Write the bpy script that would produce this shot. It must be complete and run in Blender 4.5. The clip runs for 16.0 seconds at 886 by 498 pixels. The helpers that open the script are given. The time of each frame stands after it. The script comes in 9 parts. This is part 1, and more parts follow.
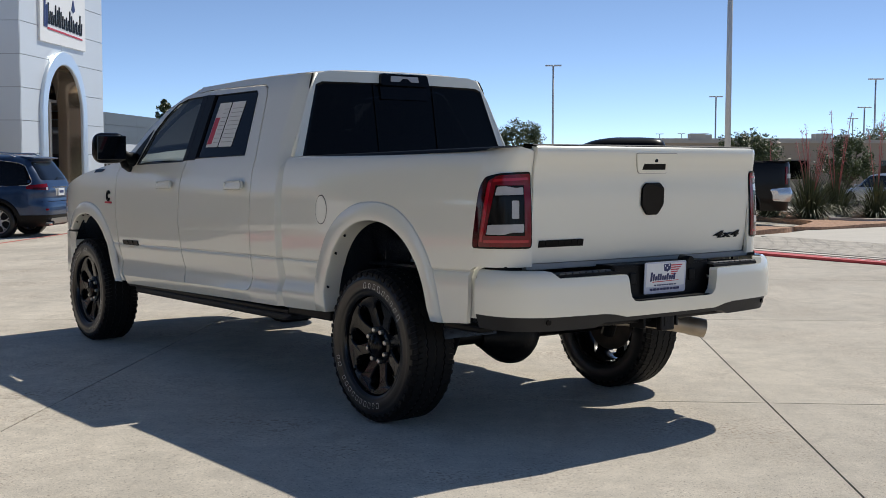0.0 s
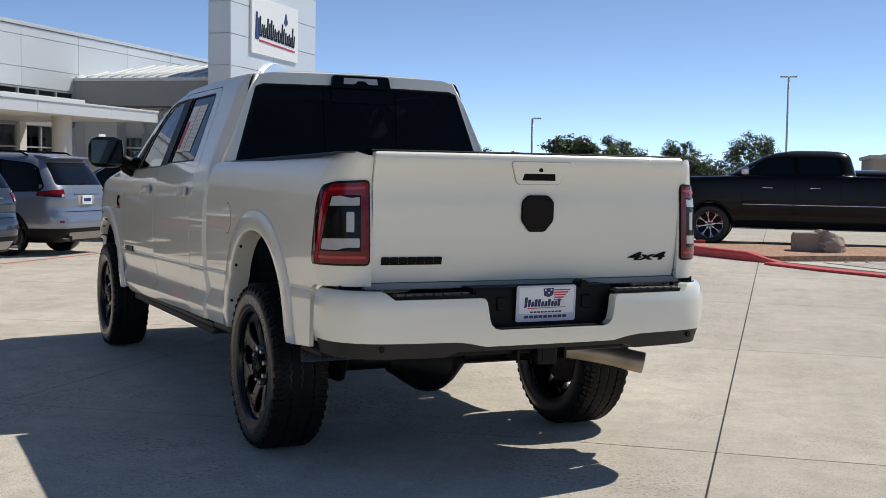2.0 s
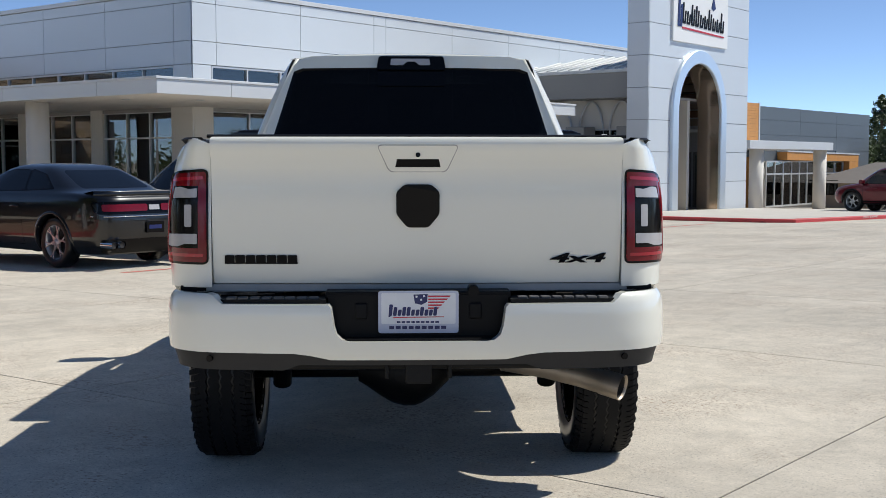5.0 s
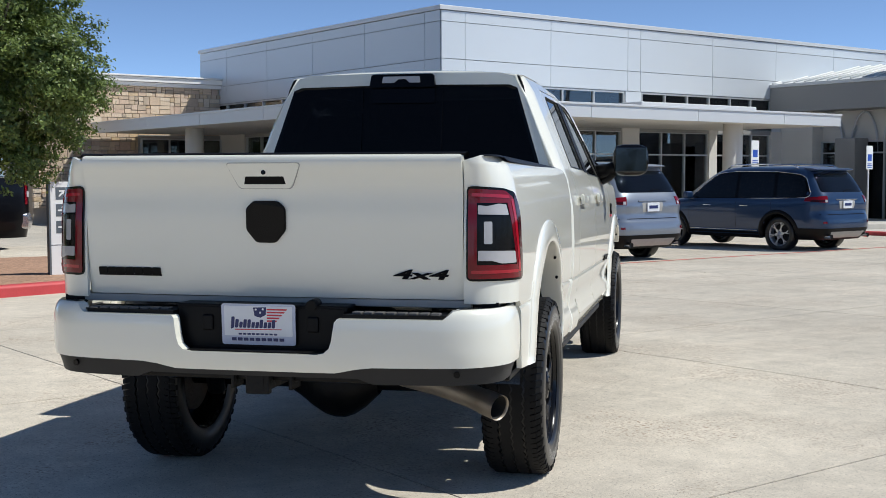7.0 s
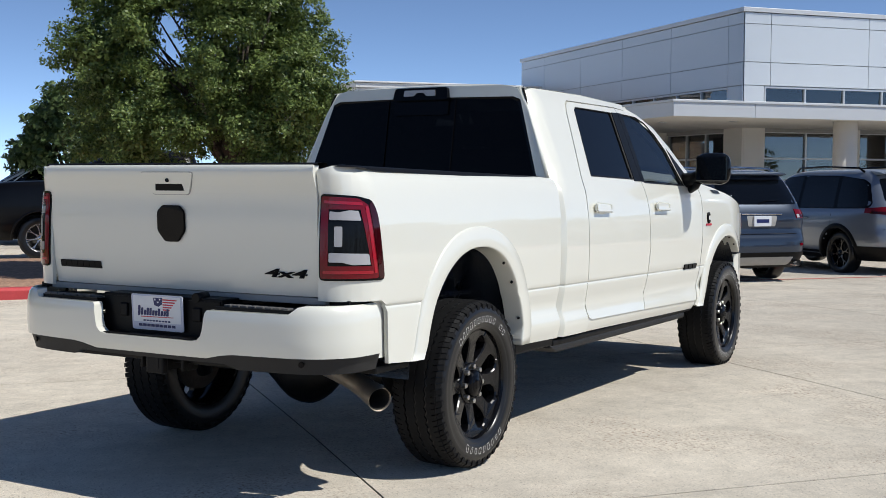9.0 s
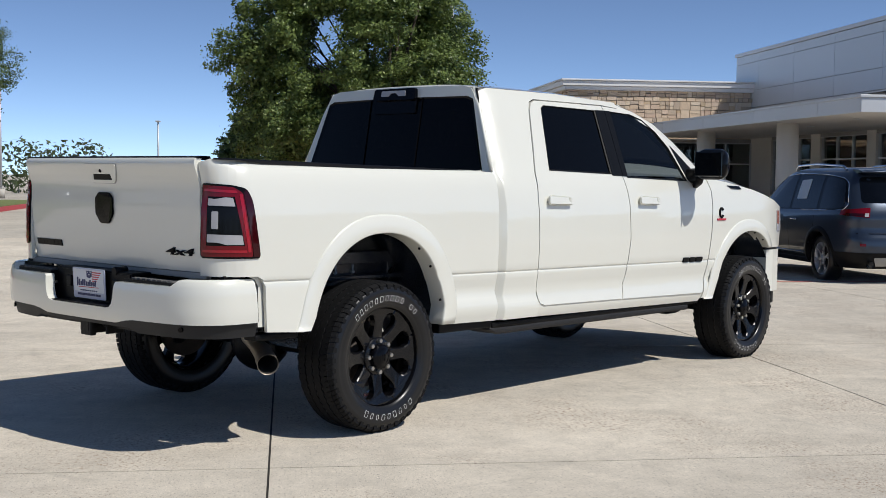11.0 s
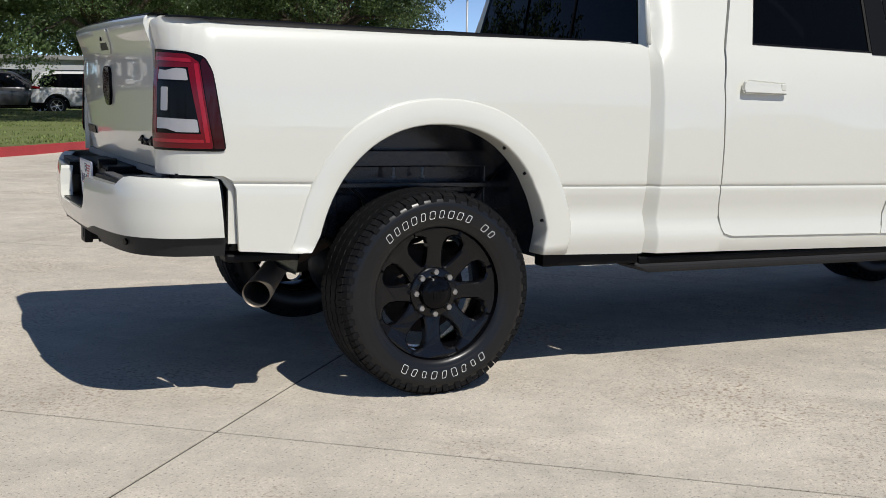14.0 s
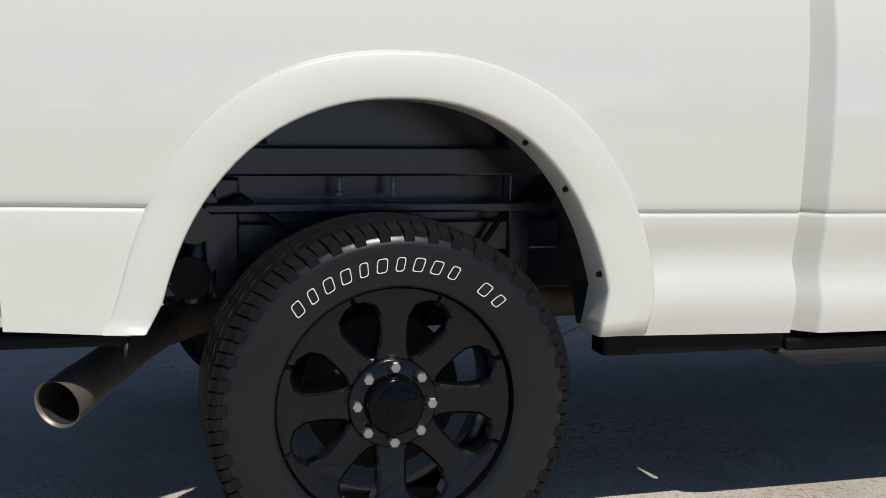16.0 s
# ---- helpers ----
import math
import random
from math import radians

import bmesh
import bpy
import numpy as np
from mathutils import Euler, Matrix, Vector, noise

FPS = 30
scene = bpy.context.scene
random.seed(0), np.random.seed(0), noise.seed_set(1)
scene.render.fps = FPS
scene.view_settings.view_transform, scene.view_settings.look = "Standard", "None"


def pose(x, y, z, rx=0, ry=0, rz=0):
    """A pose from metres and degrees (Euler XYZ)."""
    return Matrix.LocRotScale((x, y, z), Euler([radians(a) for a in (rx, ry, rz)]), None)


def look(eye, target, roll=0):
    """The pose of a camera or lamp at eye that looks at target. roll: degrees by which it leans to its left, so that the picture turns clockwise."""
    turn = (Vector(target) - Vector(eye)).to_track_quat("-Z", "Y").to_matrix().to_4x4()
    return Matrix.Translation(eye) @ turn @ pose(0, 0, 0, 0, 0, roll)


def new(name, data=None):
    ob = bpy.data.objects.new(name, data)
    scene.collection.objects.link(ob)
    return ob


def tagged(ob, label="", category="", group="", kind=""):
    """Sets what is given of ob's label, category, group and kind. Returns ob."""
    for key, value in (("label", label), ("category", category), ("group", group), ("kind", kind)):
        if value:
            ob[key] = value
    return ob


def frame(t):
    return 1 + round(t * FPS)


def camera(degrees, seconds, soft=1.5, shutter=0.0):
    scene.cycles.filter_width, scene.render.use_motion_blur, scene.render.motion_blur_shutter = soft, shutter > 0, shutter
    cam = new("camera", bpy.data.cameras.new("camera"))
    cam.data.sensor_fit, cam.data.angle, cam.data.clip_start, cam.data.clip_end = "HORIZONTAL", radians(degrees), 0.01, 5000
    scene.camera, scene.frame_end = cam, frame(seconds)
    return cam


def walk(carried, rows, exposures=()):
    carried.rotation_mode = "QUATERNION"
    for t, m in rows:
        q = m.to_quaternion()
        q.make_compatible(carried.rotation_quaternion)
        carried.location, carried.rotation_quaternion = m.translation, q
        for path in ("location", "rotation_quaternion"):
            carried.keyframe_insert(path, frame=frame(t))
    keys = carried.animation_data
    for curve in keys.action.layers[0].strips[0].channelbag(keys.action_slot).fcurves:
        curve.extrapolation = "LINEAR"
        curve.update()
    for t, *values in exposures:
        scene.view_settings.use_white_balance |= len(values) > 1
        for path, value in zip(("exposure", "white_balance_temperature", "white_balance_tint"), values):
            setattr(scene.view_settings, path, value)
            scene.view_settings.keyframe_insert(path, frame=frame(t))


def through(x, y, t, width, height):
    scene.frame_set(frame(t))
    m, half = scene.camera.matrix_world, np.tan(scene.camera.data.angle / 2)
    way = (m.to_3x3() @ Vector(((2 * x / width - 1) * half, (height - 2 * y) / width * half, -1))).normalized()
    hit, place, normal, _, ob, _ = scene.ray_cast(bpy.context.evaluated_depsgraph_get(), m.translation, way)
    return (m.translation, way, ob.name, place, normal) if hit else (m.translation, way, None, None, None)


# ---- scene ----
cam = camera(40.6, 16.0, soft=0.8)
METRES, EYE, TILT, LEAN, TURN = 15.3, 1.377, 0.0, 0.0, 3.8
ROWS = [
    (0.0, 0.0, 0.0, 0.0, 0.01, -4.12, -0.12),
    (0.5, 0.0257, 0.0104, 0.0003, 2.71, -4.07, -0.18),
    (1.0, 0.0523, 0.0213, 0.0004, 5.44, -3.91, -0.41),
    (1.5, 0.0834, 0.0327, 0.0008, 8.41, -3.8, -0.69),
    (2.0, 0.1124, 0.0494, -0.0003, 11.78, -3.65, -0.97),
    (2.5, 0.1432, 0.0652, -0.0002, 15.5, -3.5, -1.09),
    (3.0, 0.1687, 0.0853, -0.0009, 19.47, -3.38, -1.14),
    (3.5, 0.1924, 0.1056, -0.0006, 23.48, -3.42, -1.09),
    (4.0, 0.2118, 0.1236, -0.0001, 27.47, -3.68, -0.82),
    (4.5, 0.226, 0.1403, -0.0005, 31.33, -4.02, -0.38),
    (7.0, 0.3275, 0.2302, 0.0003, 49.35, -3.58, 0.13),
    (7.5, 0.3525, 0.2552, 0.0007, 53.88, -3.14, -0.08),
    (8.0, 0.3753, 0.2821, 0.0003, 58.47, -2.91, -0.27),
    (8.5, 0.3957, 0.3071, 0.0012, 62.82, -2.97, -0.34),
    (9.0, 0.4179, 0.3288, 0.0015, 66.74, -3.35, -0.21),
    (11.5, 0.4949, 0.4544, -0.0003, 82.0, -3.66, -0.94),
    (12.0, 0.4854, 0.4832, -0.0018, 85.75, -4.04, -1.38),
    (12.5, 0.4667, 0.5098, -0.0035, 90.0, -4.81, -1.54),
    (13.0, 0.4377, 0.5282, -0.0066, 94.43, -5.87, -1.45),
    (13.5, 0.4077, 0.5416, -0.0093, 98.3, -6.9, -1.19),
    (14.0, 0.3739, 0.5499, -0.0094, 101.65, -7.92, -0.89),
    (14.5, 0.3397, 0.5545, -0.0116, 104.31, -8.35, -0.65),
    (15.0, 0.3057, 0.5578, -0.0116, 106.72, -8.35, -0.58),
    (15.5, 0.269, 0.5552, -0.0136, 108.94, -8.15, -0.48),
    (16.0, 0.2281, 0.5528, -0.0178, 110.98, -7.88, -0.51),
]
walk(cam, [(t, pose(0, 0, EYE, TILT, LEAN, TURN) @ pose(METRES * x, METRES * y, METRES * z, 90 + pitch, roll, yaw)) for t, x, y, z, yaw, pitch, roll in ROWS],
     exposures=[(0.0, 0.06, 6640, 7.5), (2.0, 0.13, 6620, 7.5), (3.5, 0.21, 6520, 7.5), (7.0, 0.19, 6270, 6), (9.0, 0.02, 6300, 7.5), (12.5, -0.23, 6380, 9), (14.5, -0.29, 6400, 9), (16.0, -0.32, 6400, 9)])

# ---- light ----
SUN = Vector((0.491, 0.61, 1.0)).normalized()
world = bpy.data.worlds.new("sky")
scene.world = world
world.use_nodes = True
_n = world.node_tree.nodes
_sky = _n.new("ShaderNodeTexSky")
_sky.sky_type, _sky.sun_disc = "NISHITA", False
_sky.sun_elevation = math.asin(SUN.z)
_sky.sun_rotation = math.atan2(SUN.x, SUN.y)
_sky.air_density, _sky.dust_density, _sky.ozone_density, _sky.altitude = 0.98, 0.0, 0.85, 9000.0
_n["Background"].inputs["Strength"].default_value = 0.15
world.node_tree.links.new(_sky.outputs[0], _n["Background"].inputs["Color"])
sun_data = bpy.data.lights.new("sun", "SUN")
sun_data.energy, sun_data.angle, sun_data.color = 4.15, radians(0.53), (1.0, 0.955, 0.89)
sun_lamp = new("sun", sun_data)
sun_lamp.matrix_world = look(SUN * 60, (0, 0, 0))


# ---- materials ----
def mat(name, col, rough=0.5, metal=0.0, var=0.08, scale=3.0, fine=0.0, fscale=90.0, bump=0.0, bscale=60.0, coat=0.0,
        alpha=None, rand=0.0, emit=0.0, island=0.0, spec=0.5):
    """A surface: base colour with broad and fine variation, a little relief, and a change from piece to piece."""
    m = bpy.data.materials.new(name)
    m.use_nodes = True
    t = m.node_tree
    n, l = t.nodes, t.links
    b = n["Principled BSDF"]
    b.inputs["Roughness"].default_value, b.inputs["Metallic"].default_value = rough, metal
    b.inputs["Coat Weight"].default_value, b.inputs["Coat Roughness"].default_value = coat, 0.03
    b.inputs["Specular IOR Level"].default_value = spec
    co = n.new("ShaderNodeTexCoord").outputs["Object"]

    def noise_at(s, d=4.0):
        k = n.new("ShaderNodeTexNoise")
        k.inputs["Scale"].default_value, k.inputs["Detail"].default_value = s, d
        l.new(co, k.inputs["Vector"])
        return k.outputs["Fac"]

    def maths(op, a, c):
        k = n.new("ShaderNodeMath")
        k.operation = op
        for i, v in enumerate((a, c)):
            if isinstance(v, (int, float)):
                k.inputs[i].default_value = v
            else:
                l.new(v, k.inputs[i])
        return k.outputs[0]

    gain = maths("ADD", maths("MULTIPLY", noise_at(scale), 2 * var), 1 - var)
    if fine:
        gain = maths("MULTIPLY", gain, maths("ADD", maths("MULTIPLY", noise_at(fscale, 2.0), 2 * fine), 1 - fine))
    if rand:
        info = n.new("ShaderNodeObjectInfo").outputs["Random"]
        gain = maths("MULTIPLY", gain, maths("ADD", maths("MULTIPLY", info, 2 * rand), 1 - rand))
    if island:
        isl = n.new("ShaderNodeNewGeometry").outputs["Random Per Island"]
        gain = maths("MULTIPLY", gain, maths("ADD", maths("MULTIPLY", isl, 2 * island), 1 - island))
    mul = n.new("ShaderNodeVectorMath")
    mul.operation = "SCALE"
    mul.inputs[0].default_value = col
    l.new(gain, mul.inputs["Scale"])
    l.new(mul.outputs[0], b.inputs["Base Color"])
    if var and not metal:
        l.new(maths("ADD", maths("MULTIPLY", noise_at(scale * 2.3), 0.16 * rough), rough * 0.92), b.inputs["Roughness"])
    if bump:
        k = n.new("ShaderNodeBump")
        k.inputs["Strength"].default_value, k.inputs["Distance"].default_value = bump, 0.02
        l.new(noise_at(bscale, 5.0), k.inputs["Height"])
        l.new(k.outputs[0], b.inputs["Normal"])
    if emit:
        b.inputs["Emission Color"].default_value = (*col, 1)
        b.inputs["Emission Strength"].default_value = emit
    return m


def glass(name, tint, rough=0.0, through=0.6, ior=1.28):
    """Tinted window glass: a clear coat over a tint that lets part of the light through."""
    m = bpy.data.materials.new(name)
    m.use_nodes = True
    t = m.node_tree
    n, l = t.nodes, t.links
    out = n["Material Output"]
    n.remove(n["Principled BSDF"])
    gl, tr, df = n.new("ShaderNodeBsdfGlossy"), n.new("ShaderNodeBsdfTransparent"), n.new("ShaderNodeBsdfDiffuse")
    gl.inputs["Roughness"].default_value = rough
    gl.inputs["Color"].default_value = (1, 1, 1, 1)
    tr.inputs["Color"].default_value = (*tint, 1)
    df.inputs["Color"].default_value = (0.003, 0.0032, 0.0036, 1)
    body, mix, fr = n.new("ShaderNodeMixShader"), n.new("ShaderNodeMixShader"), n.new("ShaderNodeFresnel")
    body.inputs[0].default_value = through
    fr.inputs["IOR"].default_value = ior
    l.new(df.outputs[0], body.inputs[1]), l.new(tr.outputs[0], body.inputs[2])
    l.new(fr.outputs[0], mix.inputs[0]), l.new(body.outputs[0], mix.inputs[1]), l.new(gl.outputs[0], mix.inputs[2])
    l.new(mix.outputs[0], out.inputs["Surface"])
    return m


def concrete_mat(name, col, rand=0.03):
    """Cast concrete: broad stains, worn streaks, fine sand and scattered dark grains."""
    m = mat(name, col, 0.85, var=0.11, scale=0.45, fine=0.10, fscale=28, bump=0.0, rand=rand)
    n, l = m.node_tree.nodes, m.node_tree.links
    b = n["Principled BSDF"]
    src = b.inputs["Base Color"].links[0].from_socket
    co = n.new("ShaderNodeNewGeometry").outputs["Position"]

    def ramp(fac, a, c, lo, hi):
        r = n.new("ShaderNodeMapRange")
        r.inputs["From Min"].default_value, r.inputs["From Max"].default_value = a, c
        r.inputs["To Min"].default_value, r.inputs["To Max"].default_value = lo, hi
        l.new(fac, r.inputs["Value"])
        return r.outputs[0]

    def nz(scale, detail, stretch=None, rough=0.5):
        k = n.new("ShaderNodeTexNoise")
        k.inputs["Scale"].default_value, k.inputs["Detail"].default_value, k.inputs["Roughness"].default_value = scale, detail, rough
        if stretch:
            mp = n.new("ShaderNodeMapping")
            mp.inputs["Scale"].default_value, mp.inputs["Rotation"].default_value = stretch, (0, 0, radians(-38))
            l.new(co, mp.inputs["Vector"]), l.new(mp.outputs[0], k.inputs["Vector"])
        else:
            l.new(co, k.inputs["Vector"])
        return k.outputs["Fac"]

    sand = nz(170, 3.0, rough=0.7)
    grains = ramp(nz(80, 2.0, rough=0.6), 0.585, 0.68, 1.0, 0.52)
    pale = ramp(nz(60, 2.0, rough=0.6), 0.60, 0.70, 1.0, 1.22)
    mottle = ramp(nz(5, 5.0, rough=0.7), 0.3, 0.7, 0.88, 1.10)
    streak = ramp(nz(0.8, 6.0, (2.6, 0.5, 1.0), 0.65), 0.50, 0.75, 1.0, 0.84)
    blot = ramp(nz(1.7, 6.0, rough=0.65), 0.55, 0.78, 1.0, 0.80)
    gain = ramp(sand, 0.25, 0.75, 0.78, 1.22)
    cloud = ramp(nz(0.33, 5.0, rough=0.6), 0.32, 0.68, 0.85, 1.10)
    # faint curved scuffs left by turning tyres: the contour lines of a broad noise
    line = n.new("ShaderNodeMath")
    line.operation = "PINGPONG"
    line.inputs[1].default_value = 0.055
    l.new(nz(0.42, 1.5, rough=0.4), line.inputs[0])
    patchy = ramp(nz(0.7, 3.0), 0.45, 0.62, 0.0, 1.0)
    thin = ramp(line.outputs[0], 0.0, 0.0045, 0.11, 0.0)
    scuff = n.new("ShaderNodeMath")
    scuff.operation = "MULTIPLY"
    l.new(patchy, scuff.inputs[0]), l.new(thin, scuff.inputs[1])
    keep = n.new("ShaderNodeMath")
    keep.operation = "SUBTRACT"
    keep.inputs[0].default_value = 1.0
    l.new(scuff.outputs[0], keep.inputs[1])
    for q in (grains, pale, mottle, streak, blot, cloud, keep.outputs[0]):
        k = n.new("ShaderNodeMath")
        k.operation = "MULTIPLY"
        l.new(gain, k.inputs[0]), l.new(q, k.inputs[1])
        gain = k.outputs[0]
    mul = n.new("ShaderNodeVectorMath")
    mul.operation = "SCALE"
    l.new(src, mul.inputs[0]), l.new(gain, mul.inputs["Scale"])
    # rusty patches made of small specks
    rust = n.new("ShaderNodeMath")
    rust.operation = "MULTIPLY"
    l.new(ramp(nz(0.9, 4.0, rough=0.6), 0.46, 0.64, 0.0, 0.9), rust.inputs[0]), l.new(ramp(nz(40, 3.0, rough=0.7), 0.50, 0.64, 0.0, 1.0), rust.inputs[1])
    mx = n.new("ShaderNodeMix")
    mx.data_type = "RGBA"
    l.new(rust.outputs[0], mx.inputs["Factor"]), l.new(mul.outputs[0], mx.inputs["A"])
    mx.inputs["B"].default_value = (0.30, 0.215, 0.15, 1)
    l.new(mx.outputs["Result"], b.inputs["Base Color"])
    k = n.new("ShaderNodeBump")
    k.inputs["Strength"].default_value, k.inputs["Distance"].default_value = 0.45, 0.006
    b.inputs["Diffuse Roughness"].default_value = 0.4
    l.new(sand, k.inputs["Height"])
    l.new(k.outputs[0], b.inputs["Normal"])
    return m


def tones(m, fac, colours):
    """Lead a value through a row of colours into the base colour, keeping the broad and fine variation."""
    n, l = m.node_tree.nodes, m.node_tree.links
    b = n["Principled BSDF"]
    gain = b.inputs["Base Color"].links[0].from_node
    r = n.new("ShaderNodeValToRGB")
    el = r.color_ramp.elements
    while len(el) < len(colours):
        el.new(0.5)
    for k, c in enumerate(colours):
        el[k].position, el[k].color = k / (len(colours) - 1), (*c, 1)
    l.new(fac, r.inputs[0])
    l.new(r.outputs[0], gain.inputs[0])
    return r.outputs[0], b


def leaf_mat(name, dark, light):
    """Leaves from deep to yellowish green, one tone a leaf, a little light passing through them."""
    m = mat(name, light, 0.42, var=0.22, scale=0.9, spec=0.35)
    n, l = m.node_tree.nodes, m.node_tree.links
    isl = n.new("ShaderNodeNewGeometry").outputs["Random Per Island"]
    mid = tuple((p + q) / 2 * .9 for p, q in zip(dark, light))
    col, b = tones(m, isl, (dark, mid, mid, light))
    tr, mix = n.new("ShaderNodeBsdfTranslucent"), n.new("ShaderNodeMixShader")
    l.new(col, tr.inputs["Color"])
    mix.inputs[0].default_value = 0.22
    l.new(b.outputs[0], mix.inputs[1]), l.new(tr.outputs[0], mix.inputs[2])
    l.new(mix.outputs[0], n["Material Output"].inputs["Surface"])
    return m


def stone_mat(name):
    """Rough ledge stone: each piece its own tan, ochre, pink or grey."""
    m = mat(name, (0.5, 0.4, 0.3), 0.9, var=0.22, scale=2.2, fine=0.2, fscale=30, bump=0.6, bscale=22)
    n, l = m.node_tree.nodes, m.node_tree.links
    add, fr = n.new("ShaderNodeMath"), n.new("ShaderNodeMath")
    add.operation, fr.operation = "ADD", "FRACT"
    l.new(n.new("ShaderNodeObjectInfo").outputs["Random"], add.inputs[0])
    l.new(n.new("ShaderNodeNewGeometry").outputs["Random Per Island"], add.inputs[1])
    l.new(add.outputs[0], fr.inputs[0])
    tones(m, fr.outputs[0], ((0.43, 0.35, 0.27), (0.60, 0.46, 0.33), (0.66, 0.53, 0.39), (0.56, 0.41, 0.31), (0.70, 0.59, 0.46), (0.60, 0.45, 0.28), (0.50, 0.41, 0.33)))
    return m


